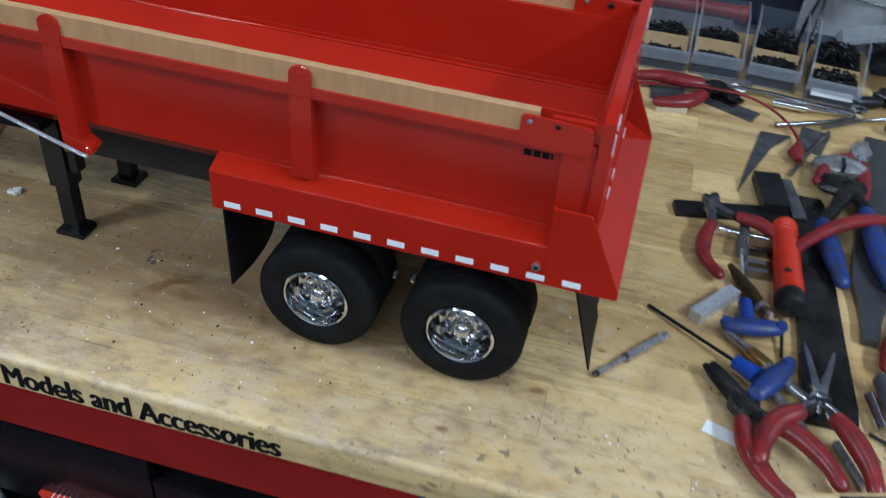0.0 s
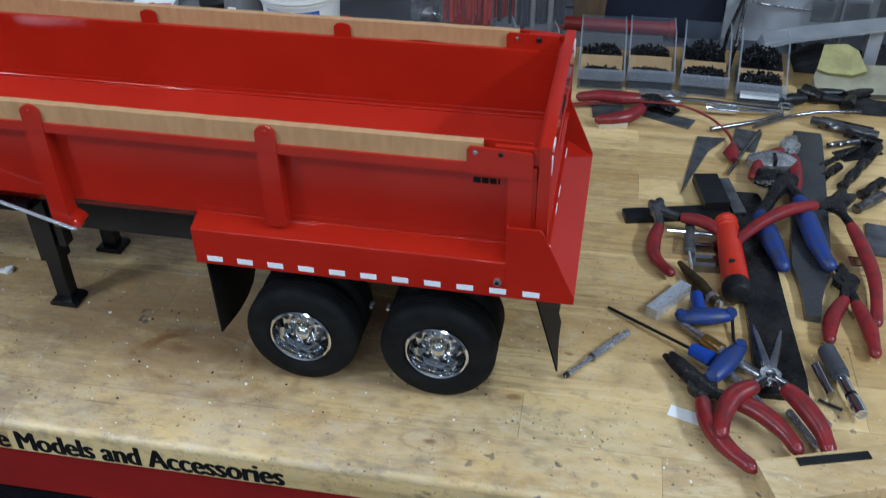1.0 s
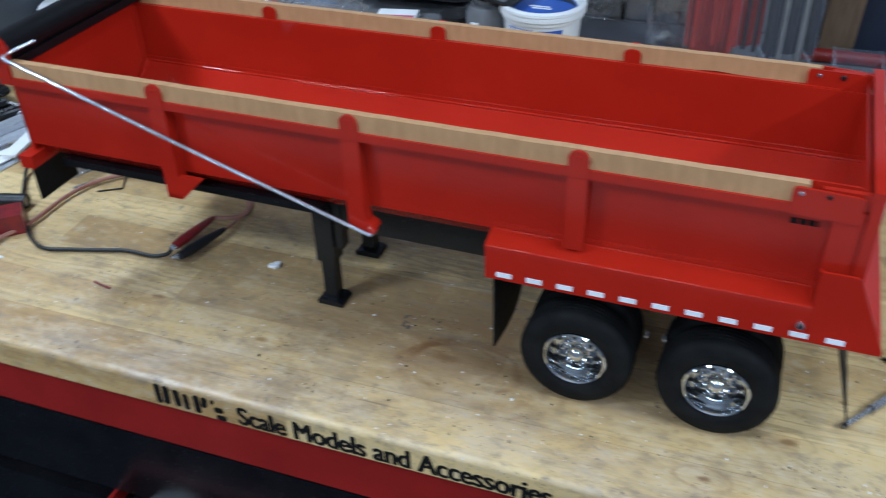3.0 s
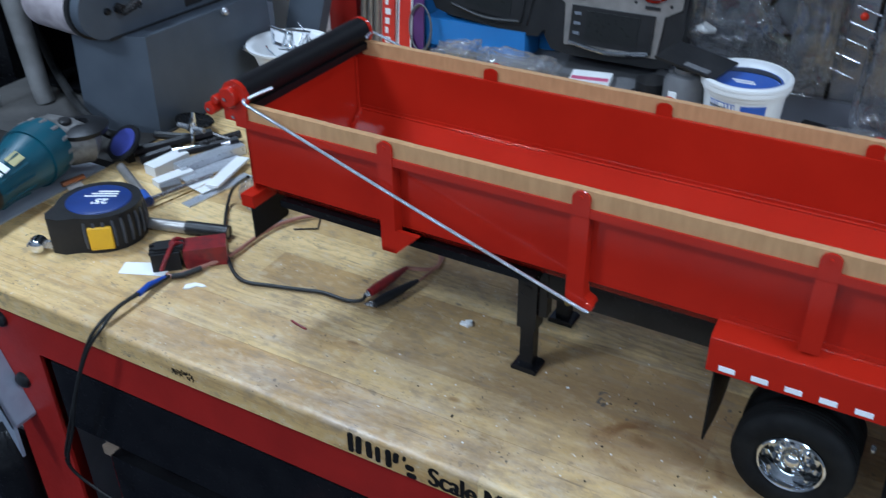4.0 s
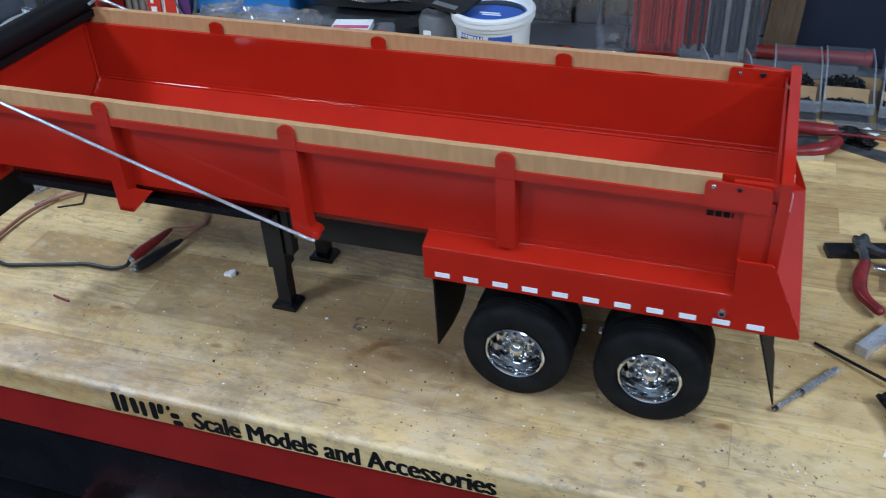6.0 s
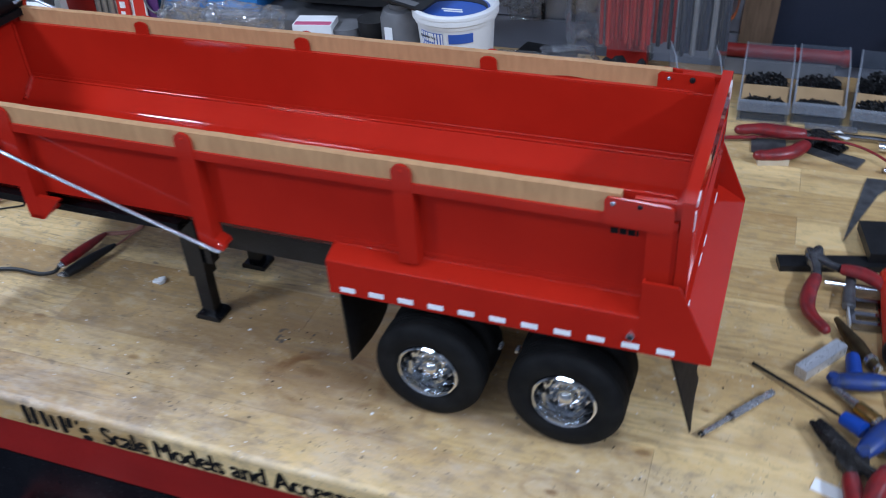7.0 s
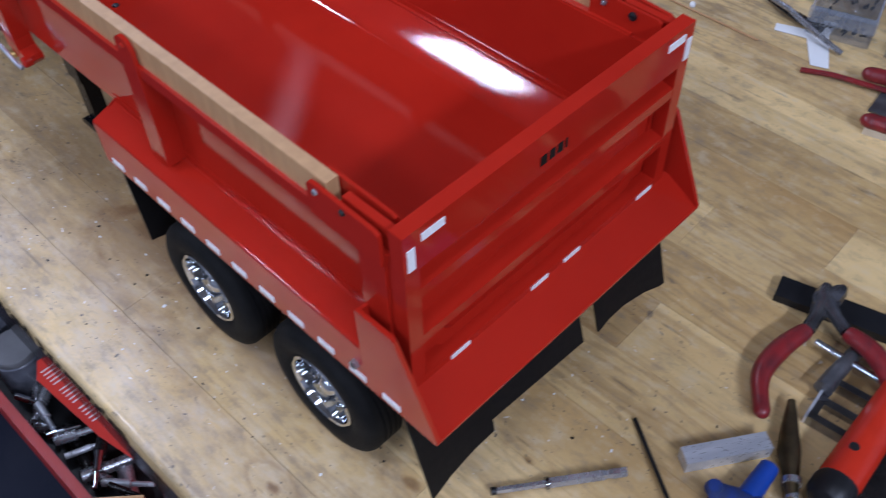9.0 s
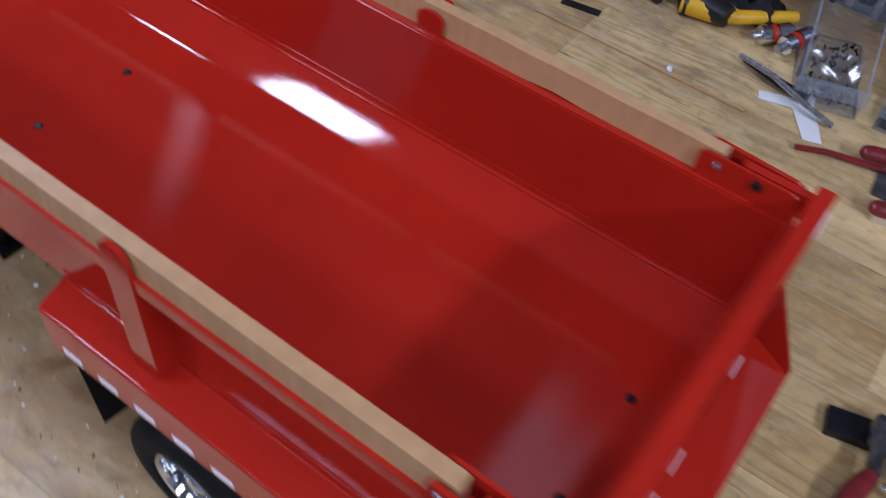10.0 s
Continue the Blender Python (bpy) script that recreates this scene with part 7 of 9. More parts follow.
LIDFROST = mat("milky_plastic_lid", (0.52, 0.55, 0.62), (0.42, 0.45, 0.52), rough=0.3, scale=40)
CUPS = ((-0.521, 0.515, 0.034, 0.038), (-0.486, 0.520, 0.034, 0.038), (-0.432, 0.511, 0.033, 0.040), (-0.396, 0.512, 0.033, 0.040))
for k, (cx, cy, w_, h_) in enumerate(CUPS):
    ob = thing("small_cup", "small clear plastic cup with a milky lid", "cup", Matrix.Translation((cx, cy, 0)), "lidded cups")
    bm = bm_new()
    lathe(bm, [(0, 0.001), (w_ * 0.40, 0.001), (w_ * 0.48, h_ - 0.004), (w_ * 0.50, h_ - 0.004), (w_ * 0.42, 0.0), (0, 0)], 24)
    part("cup", bm, FROST, ob, smooth=True)
    bm = bm_new()
    lathe(bm, [(0, h_ - 0.001), (w_ * 0.42, h_ - 0.001), (w_ * 0.45, h_ + 0.001), (w_ * 0.53, h_ + 0.001), (w_ * 0.54, h_ - 0.006), (w_ * 0.51, h_ - 0.006), (w_ * 0.50, h_ - 0.003), (0, h_ - 0.003)], 28)
    part("lid", bm, LIDFROST, ob, smooth=True)

# behind the bins: red tube, navy sheet, plank, papers, rods, pale curved guard
a, b = Vector((-0.009, 0.645, 0.027)), Vector((0.116, 0.645, 0.031))
TUBERED = mat("dull_red_plastic", (0.21, 0.012, 0.010), (0.16, 0.010, 0.008), rough=0.4, scale=40)
ob = thing("red_tube", "dull red plastic tube lying behind the bins", "tube", Matrix.Translation((a.x, 0.650, a.z)))
bm = bm_new()
sweep(bm, [(-0.02, 0, 0), ((b - a).x, 0, 0.0)], 0.0085, 18)
part("tube", bm, TUBERED, ob, smooth=True)
bm = bm_new()
sweep(bm, [((b - a).x - 0.004, 0, 0), ((b - a).x + 0.004, 0, 0)], 0.0105, 18)
part("cap", bm, TUBERED, ob, smooth=True)
bm = bm_new()
box(bm, -0.01, (b - a).x - 0.01, -0.010, 0.012, -a.z + 0.001, -0.008)
part("rest", bm, GREYPLASTIC, ob)
a, b = Vector((0.031, 0.69, 0.039)), Vector((0.179, 0.69, 0.042))
ob = thing("navy_sheet", "large dark navy sheet against the wall", "sheet", Matrix.Translation((a.x, 0.690, 0)))
bm = bm_new()
box(bm, 0.0, b.x - a.x, 0, 0.008, 0.0, 0.26)
part("sheet", bm, NAVY, ob, bevel=0.001)
p = Vector((0.024, 0.68, 0.042))
ob = thing("wood_plank", "dull brown wooden plank standing behind the bins", "plank", pose(p.x - 0.012, 0.680, 0, 0, 3, 0))
bm = bm_new()
box(bm, -0.022, 0.018, -0.004, 0.004, 0.003, 0.30)
part("plank", bm, mat("dark_brown_wood", (0.16, 0.10, 0.060), (0.10, 0.062, 0.036), rough=0.6, scale=60, stretch=(3, 3, 0.4)), ob, bevel=0.0008)
a, b = Vector((0.188, 0.685, 0.01)), Vector((0.281, 0.685, 0.044))
# Paper sheets with the corner's shade put into their dark grey.
SHADEDSHEET = mat("shaded_sheet_grey", (0.055, 0.058, 0.066), (0.085, 0.09, 0.10), rough=0.35, scale=30)
ob = thing("shaded_sheets", "paper sheets behind the bins, darkened for the shaded corner", "card sleeves", Matrix.Translation((a.x, 0.688, 0.02)))
for k, (x0, x1, z0, z1, turn) in enumerate(((0.0, 0.10, 0.0, 0.17, 2), (0.035, 0.13, 0.02, 0.15, -4), (0.10, 0.22, 0.0, 0.11, 3))):
    bm = bm_new()
    box(bm, x0, x1, -0.0016 * k - 0.001, -0.0016 * k, z0, z1, pose(0, 0, 0, 0, turn, 0))
    part("sheet", bm, SHADEDSHEET, ob)
p = Vector((0.215, 0.67, 0.074))
ob = thing("metal_guard", "dull pale sheet guard with a bright wire edge", "metal guard", Matrix.Translation((p.x, 0.668, p.z - 0.02)))
bm = bm_new()
sweep(bm, curve_pts([(-0.030, 0.002, 0.055), (-0.012, 0.0, 0.012), (0.020, 0.0, 0.004), (0.064, 0.002, 0.0)], 6), 0.0012, 8, up=(0, 1, 0))
part("wire_edge", bm, STEEL, ob, smooth=True)
bm = bm_new()
box(bm, -0.036, 0.066, 0.004, 0.006, -0.045, 0.06)
part("plate", bm, SHADEDPAPER, ob)
bm = bm_new()
box(bm, -0.01, 0.01, 0.006, BACK_Y - 0.669, -0.03, 0.0)
part("bracket", bm, GREYPLASTIC, ob)
for label, a, b in (("long thin dark steel rod leaning on the bins", (0.189, 0.6, 0.03), (0.2, 0.66, 0.091)), ("thin dark rod leaning against the wall", (0.177, 0.6, 0.045), (0.195, 0.66, 0.062))):
    v0, v1 = Vector(a), Vector(b)
    foot = Vector((v0.x - 0.004, v0.y - 0.004, 0.002))
    rod("steel_rod", label, "steel rod", [foot, v0, v1 + (v1 - v0) * 0.4], 0.0022, TOOLSTEEL, 8)
p = Vector((0.287, 0.62, 0.033))
ob = thing("white_guard", "bent white plastic guard behind the tools", "plastic guard", pose(p.x - 0.01, 0.60, 0, 0, 0, 0))
bm = bm_new()
prism(bm, [(-0.06, 0.010), (-0.05, 0.030), (-0.02, 0.040), (0.03, 0.050), (0.08, 0.060), (0.08, 0.063), (0.03, 0.054), (-0.02, 0.045), (-0.055, 0.035), (-0.064, 0.010)], 0, 0.035, "y")
box(bm, 0.06, 0.075, 0.008, 0.03, 0, 0.058), box(bm, -0.064, -0.058, 0, 0.035, 0, 0.012)
part("guard", bm, mat("grey_white_plastic", (0.30, 0.31, 0.325), (0.22, 0.23, 0.245), rough=0.4, scale=20), ob, bevel=0.001)
p = Vector((0.273, 0.6, 0.112))
ob = thing("tape_measure", "neon yellow and black tool end on the wall", "tool", pose(p.x, 0.60, p.z, 0, 0, 0))
bm = bm_new()
sweep(bm, [(-0.02, 0, 0.012), (0, 0, 0), (0.02, 0, 0.008)], [0.014, 0.018, 0.014], 14)
part("shell", bm, GREENY, ob, smooth=True)
bm = bm_new()
sweep(bm, [(0.004, -0.010, -0.002), (0.006, -0.0195, -0.004)], [0.011, 0.010], 14)
part("nozzle", bm, DKPLASTIC, ob, smooth=True)
bm = bm_new()
box(bm, -0.006, 0.006, 0.01, BACK_Y - 0.601, -0.004, 0.010)
part("hanger", bm, GREYPLASTIC, ob)
p = Vector((0.313, 0.66, 0.056))
ob = thing("blister_pack", "hanging clear blister packs with white cards", "blister pack", Matrix.Translation((p.x, 0.672, p.z - 0.05)))
for k, (x, z) in enumerate(((-0.020, 0.05), (-0.018, 0.015), (0.020, 0.05), (0.024, 0.01))):
    bm = bm_new()
    box(bm, x - 0.016, x + 0.016, 0.002, 0.004, z - 0.016, z + 0.016)
    part("card", bm, SHADEDPAPER, ob)
    bm = bm_new()
    box(bm, x - 0.014, x + 0.014, -0.010, 0.002, z - 0.013, z + 0.012)
    part("blister", bm, BAG, ob, bevel=0.003, segs=2)
bm = bm_new()
box(bm, -0.04, 0.045, 0.004, BACK_Y - 0.673, -0.01, 0.08)
part("backing", bm, GREYPLASTIC, ob)
# dark odds and ends in the right corner
for k, (px, r_, l_, turn) in enumerate(((0.0, 0.007, 0.030, 20), (0.022, 0.009, 0.024, -35), (0.040, 0.006, 0.045, 10), (0.060, 0.008, 0.028, 70), (0.030, 0.006, 0.050, -12), (0.075, 0.007, 0.040, 30))):
    p = Vector((0.249, 0.521, 0))
    q = Vector((p.x + px, p.y + 0.012 * (k % 3) - 0.006, r_ + 0.0005))
    d = Vector((math.cos(radians(turn)), math.sin(radians(turn)), 0)) * l_ / 2
    rod("socket", "small black impact socket among loose tools", "socket", [q - d, q, q + d], [r_, r_, r_ * 0.7], (DARKBAR, TOOLSTEEL)[k % 2], 12)

# ---- the left end of the bench ----
def cable(name, label, pts, r, material, n=6, category="cable"):
    base = Vector((pts[0][0], pts[0][1], 0))
    ob = thing(name, label, category, Matrix.Translation(base))
    bm = bm_new()
    sweep(bm, curve_pts([Vector(p) - base for p in pts], n), r, 8)
    part("wire", bm, material, ob, smooth=True)
    return ob, base


# tape measure
c = Vector((-0.873, 0.046, 0.045))
ob = thing("tape_measure", "black tape measure with blue disc and yellow patch", "tape measure", pose(c.x, c.y, 0, 0, 0, 28))
R_ = 0.044
pts = [(R_ * math.cos(radians(a)), R_ * 0.92 * math.sin(radians(a))) for a in range(-105, 196, 15)] + [(-0.047, -0.028), (-0.042, -0.039), (-0.028, -0.043)]
bm = bm_new()
prism(bm, pts, 0.0, 0.041, "z")
body = part("case", bm, DKPLASTIC, ob, bevel=0.009, segs=4)
bm = bm_new()
lathe(bm, [(0, 0.0450), (0.026, 0.0448), (0.029, 0.0440), (0.030, 0.0425), (0, 0.0425)], 36, Matrix.Translation((0, 0, -0.002)) @ Matrix.Diagonal((1.15, 1.06, 1, 1)))
disc = part("disc", bm, mat("dark_blue_label", (0.012, 0.035, 0.16), (0.012, 0.03, 0.13), rough=0.35), ob, "dark blue disc", smooth=True)
letters("number", "25'", PAPER, 0.014, pose(0.012, -0.002, 0.0431, 0, 0, 180), disc, 1.0, 0.0004, 0.0002)
for k in range(3):
    bm = bm_new()
    box(bm, -0.016 + 0.006 * k, 0.018, 0.0030 + 0.005 * k, 0.0052 + 0.005 * k, 0.0424, 0.0433)
    part("print_bar", bm, PAPER, disc)
bm = bm_new()
box(bm, -0.012, 0.012, -0.0425, -0.038, 0.005, 0.031, pose(0.004, 0, 0, 0, 0, 10))
part("patch", bm, YELLOW, ob, "yellow patch", bevel=0.001)
for k in range(22):
    a_ = radians(-95 + 12.5 * k)
    bm = bm_new()
    c_, s_ = math.cos(a_), math.sin(a_)
    sweep(bm, [(R_ * c_ * 0.985, R_ * 0.92 * s_ * 0.985, 0.006), (R_ * c_ * 1.015, R_ * 0.92 * s_ * 1.015, 0.014), (R_ * c_ * 1.015, R_ * 0.92 * s_ * 1.015, 0.027), (R_ * c_ * 0.975, R_ * 0.92 * s_ * 0.975, 0.0355)], 0.0019, 6)
    part("grip_rib", bm, RUBBERGREY, body, smooth=True)
bm = bm_new()
box(bm, -0.062, -0.040, -0.037, -0.033, 0.004, 0.012)
part("tongue", bm, STEEL, ob)
bm = bm_new()
sweep(bm, [(-0.058, -0.045, 0.009), (-0.058, -0.043, 0.009), (-0.058, -0.030, 0.009), (-0.058, -0.028, 0.009)], [0.005, 0.0078, 0.0078, 0.005], 18)
sweep(bm, [(-0.066, -0.0365, 0.005), (-0.058, -0.0365, 0.010)], [0.006, 0.0085], 14)
part("end_hook", bm, CHROME, ob, smooth=True)

# angle grinder
CASTGREY = mat("cast_grey_metal", (0.20, 0.195, 0.19), (0.10, 0.097, 0.094), rough=0.5, metal=0.3, scale=90, bump=0.0004, bscale=300)
a, b, h_ = Vector((-0.988, -0.056, 0.032)), Vector((-1.021, 0.088, 0.040)), Vector((-1.005, 0.146, 0.036))
base = Vector((a.x, a.y, 0))
ob = thing("angle_grinder", "teal angle grinder with grey head lying on the bench", "angle grinder", Matrix.Translation(base))
d = (b - a)
bm = bm_new()
f = lambda s: (a + d * s) - base
sweep(bm, [f(-0.4), f(0.0), f(0.28), f(0.30), f(0.42)], [0.0195, 0.0205, 0.021, 0.0225, 0.0235], 20)
part("rear_handle", bm, DKPLASTIC, ob, smooth=True)
bm = bm_new()
sweep(bm, [f(0.40), f(0.43), f(0.60), f(0.80), f(0.98), f(1.10), f(1.18)], [0.0225, 0.0240, 0.0255, 0.0305, 0.0355, 0.0362, 0.034], 24)
part("motor_body", bm, TEAL, ob, smooth=True)
bm = bm_new()
sweep(bm, [f(0.93), f(1.07)], [0.0364, 0.0368], 24)
part("band", bm, TEAL, ob, smooth=True)
bm = bm_new()
hh = h_ - base
sweep(bm, [f(1.17), f(1.25), hh.lerp(f(1.2), 0.3), hh, hh + d * 0.10], [0.034, 0.031, 0.028, 0.026, 0.014], 18)
part("gear_head", bm, CASTGREY, ob, "mottled grey cast metal head", smooth=True)
for k in range(14):
    a_ = TAU * k / 14
    u_ = d.normalized()
    v_ = u_.cross(Vector((0, 0, 1))).normalized()
    n_ = v_ * math.cos(a_) + v_.cross(u_) * math.sin(a_)
    bm = bm_new()
    sweep(bm, [f(1.095) + n_ * 0.0350, f(1.165) + n_ * 0.0338], 0.0024, 6)
    part("vent", bm, SILVER, ob, "pale vent slot", smooth=True)
bm = bm_new()
lathe(bm, [(0, 0.005), (0.006, 0.0045), (0.008, 0.002), (0.008, -0.006), (0, -0.006)], 16, Matrix.Translation(hh.lerp(f(1.2), 0.45) + Vector((0.004, -0.002, 0.0275))))
part("lock_button", bm, DKPLASTIC, ob, smooth=True)
bm = bm_new()
lathe(bm, [(0.010, 0.0), (0.030, 0.0), (0.032, 0.006), (0.018, 0.012), (0.010, 0.012), (0.010, 0)], 24, Matrix.Translation(hh + Vector((0, 0, 0.014))))
part("spindle_cover", bm, DARKBAR, ob, smooth=True)
for s0, s1, m_ in ((0.62, 0.74, CLOTH), (0.44, 0.49, PAPER), (0.52, 0.57, PAPER)):
    bm = bm_new()
    side = Vector((0, 0, 1)).cross(d).normalized()
    for s in (s0,):
        pa, pb = f(s0), f(s1)
        off = (Vector((0, 0, 1)) * 0.8 - side * 0.55).normalized() * 0.0268
        w_ = (Vector((0, 0, 1)) * 0.55 + side * 0.8).normalized() * 0.0065
        vs = [bm.verts.new(q) for q in (pa + off - w_, pb + off * 1.06 - w_, pb + off * 1.06 + w_, pa + off + w_)]
        top = [bm.verts.new(v.co + off * 0.03) for v in vs]
        bm.faces.new(vs), bm.faces.new(top[::-1])
        for k in range(4):
            bm.faces.new((vs[k], vs[(k + 1) % 4], top[(k + 1) % 4], top[k]))
    part("sticker", bm, m_, ob)
for k in range(12):
    a_ = TAU * k / 12
    u_ = d.normalized()
    v_ = u_.cross(Vector((0, 0, 1))).normalized()
    n_ = v_ * math.cos(a_) + v_.cross(u_) * math.sin(a_)
    bm = bm_new()
    sweep(bm, [f(0.45) + n_ * 0.0242, f(0.60) + n_ * 0.0257, f(0.74) + n_ * 0.0290], 0.0014, 6)
    part("rib", bm, TEAL, ob, smooth=True)

# belt sander
A, B = Vector((-1.095, 0.225, 0)), Vector((-0.999, 0.259, 0))
ob = thing("belt_sander", "grey enamelled belt sander with pale abrasive belt", "belt sander", Matrix.Translation((B.x, B.y, 0)))
p1 = Vector((0, 0))
p0 = (A - B).xy
p2 = Vector((0.015, 0.23))
p3 = p0 + p2
bm = bm_new()
low = [bm.verts.new((q.x, q.y, 0.0)) for q in (p1, p2, p3, p0)]
cen = (p0 + p2) / 2
tops = [bm.verts.new((cen.x + (q.x - cen.x) * s, cen.y + (q.y - cen.y) * s, hz)) for q, s, hz in ((p1, 0.92, 0.1265), (p2, 0.95, 0.1285), (p3, 0.95, 0.1285), (p0, 0.95, 0.1265))]
bm.faces.new(low[::-1]), bm.faces.new(tops)
for k in range(4):
    bm.faces.new((low[k], low[(k + 1) % 4], tops[(k + 1) % 4], tops[k]))
part("pedestal", bm, GREYPAINT, ob, bevel=0.006, segs=3)
D0 = Vector((-1.045, 0.24, 0.164)) - Vector((B.x, B.y, 0))
ux = Vector((0.094, 0.93, 0.012)).normalized()
D1 = D0 + ux * 0.42
uy = Vector((-0.99, 0.10, 0)).normalized()
rr = 0.038
nz = ux.cross(uy).normalized()
if nz.z < 0:
    nz = -nz


def stadium(r, n=14):
    out = []
    L0 = (D1 - D0).length
    for k in range(n + 1):
        a_ = math.pi / 2 + math.pi * k / n
        out.append((r * math.cos(a_), r * math.sin(a_)))
    for k in range(n + 1):
        a_ = -math.pi / 2 + math.pi * k / n
        out.append((L0 + r * math.cos(a_), r * math.sin(a_)))
    return out


def slab(r, o0, o1, name, material, smooth=True):
    bm = bm_new()
    outl = stadium(r)
    fr = [bm.verts.new(D0 + ux * x + nz * z + uy * o0) for x, z in outl]
    bk = [bm.verts.new(D0 + ux * x + nz * z + uy * o1) for x, z in outl]
    bm.faces.new(fr), bm.faces.new(bk[::-1])
    for k in range(len(outl)):
        bm.faces.new((fr[k], bk[k], bk[(k + 1) % len(outl)], fr[(k + 1) % len(outl)]))
    return part(name, bm, material, ob, smooth=smooth)


slab(rr * 0.94, -0.012, 0.004, "arm_plate", GREYPAINT)
slab(rr * 1.02, 0.004, 0.012, "belt_edge", DKPLASTIC)
slab(rr, 0.012, 0.098, "abrasive_belt", BELT)
def on_arm(u0, u1, v0, v1, d0, d1, name, material, bevel=0.0006):
    """A plate on the arm's near face: along it, up it, and proud of it."""
    bm = bm_new()
    vs = [[bm.verts.new(D0 + ux * u + nz * v - uy * (0.012 + d)) for u, v in ((u0, v0), (u1, v0), (u1, v1), (u0, v1))] for d in (d0, d1)]
    bm.faces.new(vs[0]), bm.faces.new(vs[1][::-1])
    for k in range(4):
        bm.faces.new((vs[0][k], vs[0][(k + 1) % 4], vs[1][(k + 1) % 4], vs[1][k]))
    return part(name, bm, material, ob, bevel=bevel)


on_arm(0.052, 0.080, -0.012, 0.016, -0.001, 0.0022, "latch_plate", GREYPAINT)
on_arm(0.050, 0.0525, -0.008, 0.014, -0.001, 0.0042, "latch_edge", STEEL, 0.0004)
on_arm(0.122, 0.150, -0.030, -0.021, -0.001, 0.0012, "slot", DKPLASTIC, 0.0003)
on_arm(0.085, 0.36, 0.012, 0.0150, -0.001, 0.0008, "seam", DKPLASTIC, 0.0002)
# Thin dark line along the arm's lower edge.
on_arm(0.0, 0.40, -0.0385, -0.0355, -0.001, 0.0015, "dark_edge_line", DKPLASTIC, 0.0004)
bm = bm_new()
kp = D0 + ux * 0.020 - nz * 0.003 - uy * 0.012
sweep(bm, [kp, kp - uy * 0.012], [0.0065, 0.0060], 12)
for q0, q1, r0, r1 in ((-0.004, 0.019, 0.0045, 0.0095), (-0.002, 0.016, 0.003, 0.007)):
    sweep(bm, [kp - uy * 0.012 + ux * q0 - nz * 0.004, kp - uy * 0.015 + ux * (q0 + q1) * 0.5 + nz * 0.001, kp - uy * 0.013 + ux * q1 + nz * 0.004], [r0, (r0 + r1) * 0.55, r1], 7, 0.55)
part("tension_knob", bm, TOOLSTEEL, ob)
bm = bm_new()
lathe(bm, [(0, 0.004), (0.0038, 0.0035), (0.0048, 0), (0, 0)], 12, Matrix.Translation(D0 + ux * 0.004 - nz * 0.003 - uy * 0.012) @ uy.to_track_quat("-Z", "Y").to_matrix().to_4x4())
part("pivot_screw", bm, DARKBAR, ob, smooth=True)
for u_, v_ in ((0.75, 0.32), (0.62, 0.62)):
    pp = Vector((p2.x * u_, p2.y * u_, 0.20 * v_)) + Vector((0.004, -0.006, 0))
    bm = bm_new()
    bmesh.ops.create_icosphere(bm, subdivisions=2, radius=0.006)
    bmesh.ops.translate(bm, verts=bm.verts, vec=pp)
    part("bolt", bm, STEEL, ob, smooth=True)

# stand beside the bench that carries the sander, and an added box for a grey plastic sheet
ob = thing("machine_stand", "dusty stand with pale top beside the bench end", "stand", Matrix.Translation((0, 0, 0)))
bm = bm_new()
box(bm, -1.32, BX0 - 0.003, 0.17, 0.66, -0.022, 0.0)
part("top", bm, mat("dusty_board", (0.060, 0.056, 0.052), (0.032, 0.030, 0.029), rough=0.8, scale=14, bump=0.0003, bscale=140), ob, bevel=0.0015)
for x in (-1.31, -1.065):
    for y in (0.18, 0.61):
        bm = bm_new()
        box(bm, x, x + 0.04, y, y + 0.04, FLOOR_Z, -0.022)
        part("leg", bm, BLACK, ob, bevel=0.001)
ob = thing("pale_plastic_box", "pale grey box standing in for a plastic sheet beside the bench end", "storage tote", Matrix.Translation((-1.068, 0.062, FLOOR_Z)))
bm = bm_new()
h_ = -FLOOR_Z - 0.016
lo = [bm.verts.new((x, y, 0)) for x, y in ((-0.055, -0.08), (0.055, -0.08), (0.055, 0.08), (-0.055, 0.08))]
hi = [bm.verts.new((v.co.x * 1.2, v.co.y * 1.15, h_)) for v in lo]
bm.faces.new(lo[::-1]), bm.faces.new(hi)
for k in range(4):
    bm.faces.new((lo[k], lo[(k + 1) % 4], hi[(k + 1) % 4], hi[k]))
PALEPLASTIC = mat("pale_box_plastic", (0.40, 0.42, 0.46), (0.30, 0.32, 0.36), rough=0.35, scale=16, bump=0.0003, bscale=60)
part("tub", bm, PALEPLASTIC, ob, bevel=0.006, segs=3)
bm = bm_new()
box(bm, -0.072, 0.072, -0.098, 0.098, h_ + 0.0005, h_ + 0.014)
part("lid", bm, PALEPLASTIC, ob, bevel=0.005, segs=3)

# black machine with hanging cables and a pale pipe behind
p = Vector((-1.537, 0.45, -0.071))
ob = thing("machine_cabinet", "dark machine cabinet with shelves beyond the bench", "machine cabinet", Matrix.Translation((-1.62, 0.30, FLOOR_Z)))
bm = bm_new()
box(bm, -0.35, 0.22, 0.05, 0.42, 0, 1.75)
part("case", bm, BLACK, ob, bevel=0.004)
for z in (0.86, 0.98, 1.10):
    bm = bm_new()
    box(bm, -0.34, 0.24, -0.02, 0.05, z, z + 0.012)
    part("shelf", bm, BLACK, ob, bevel=0.001)
bm = bm_new()
box(bm, -0.10, 0.12, 0.0, 0.045, 1.112, 1.150)
part("white_parts", bm, PAPER, ob, bevel=0.006)
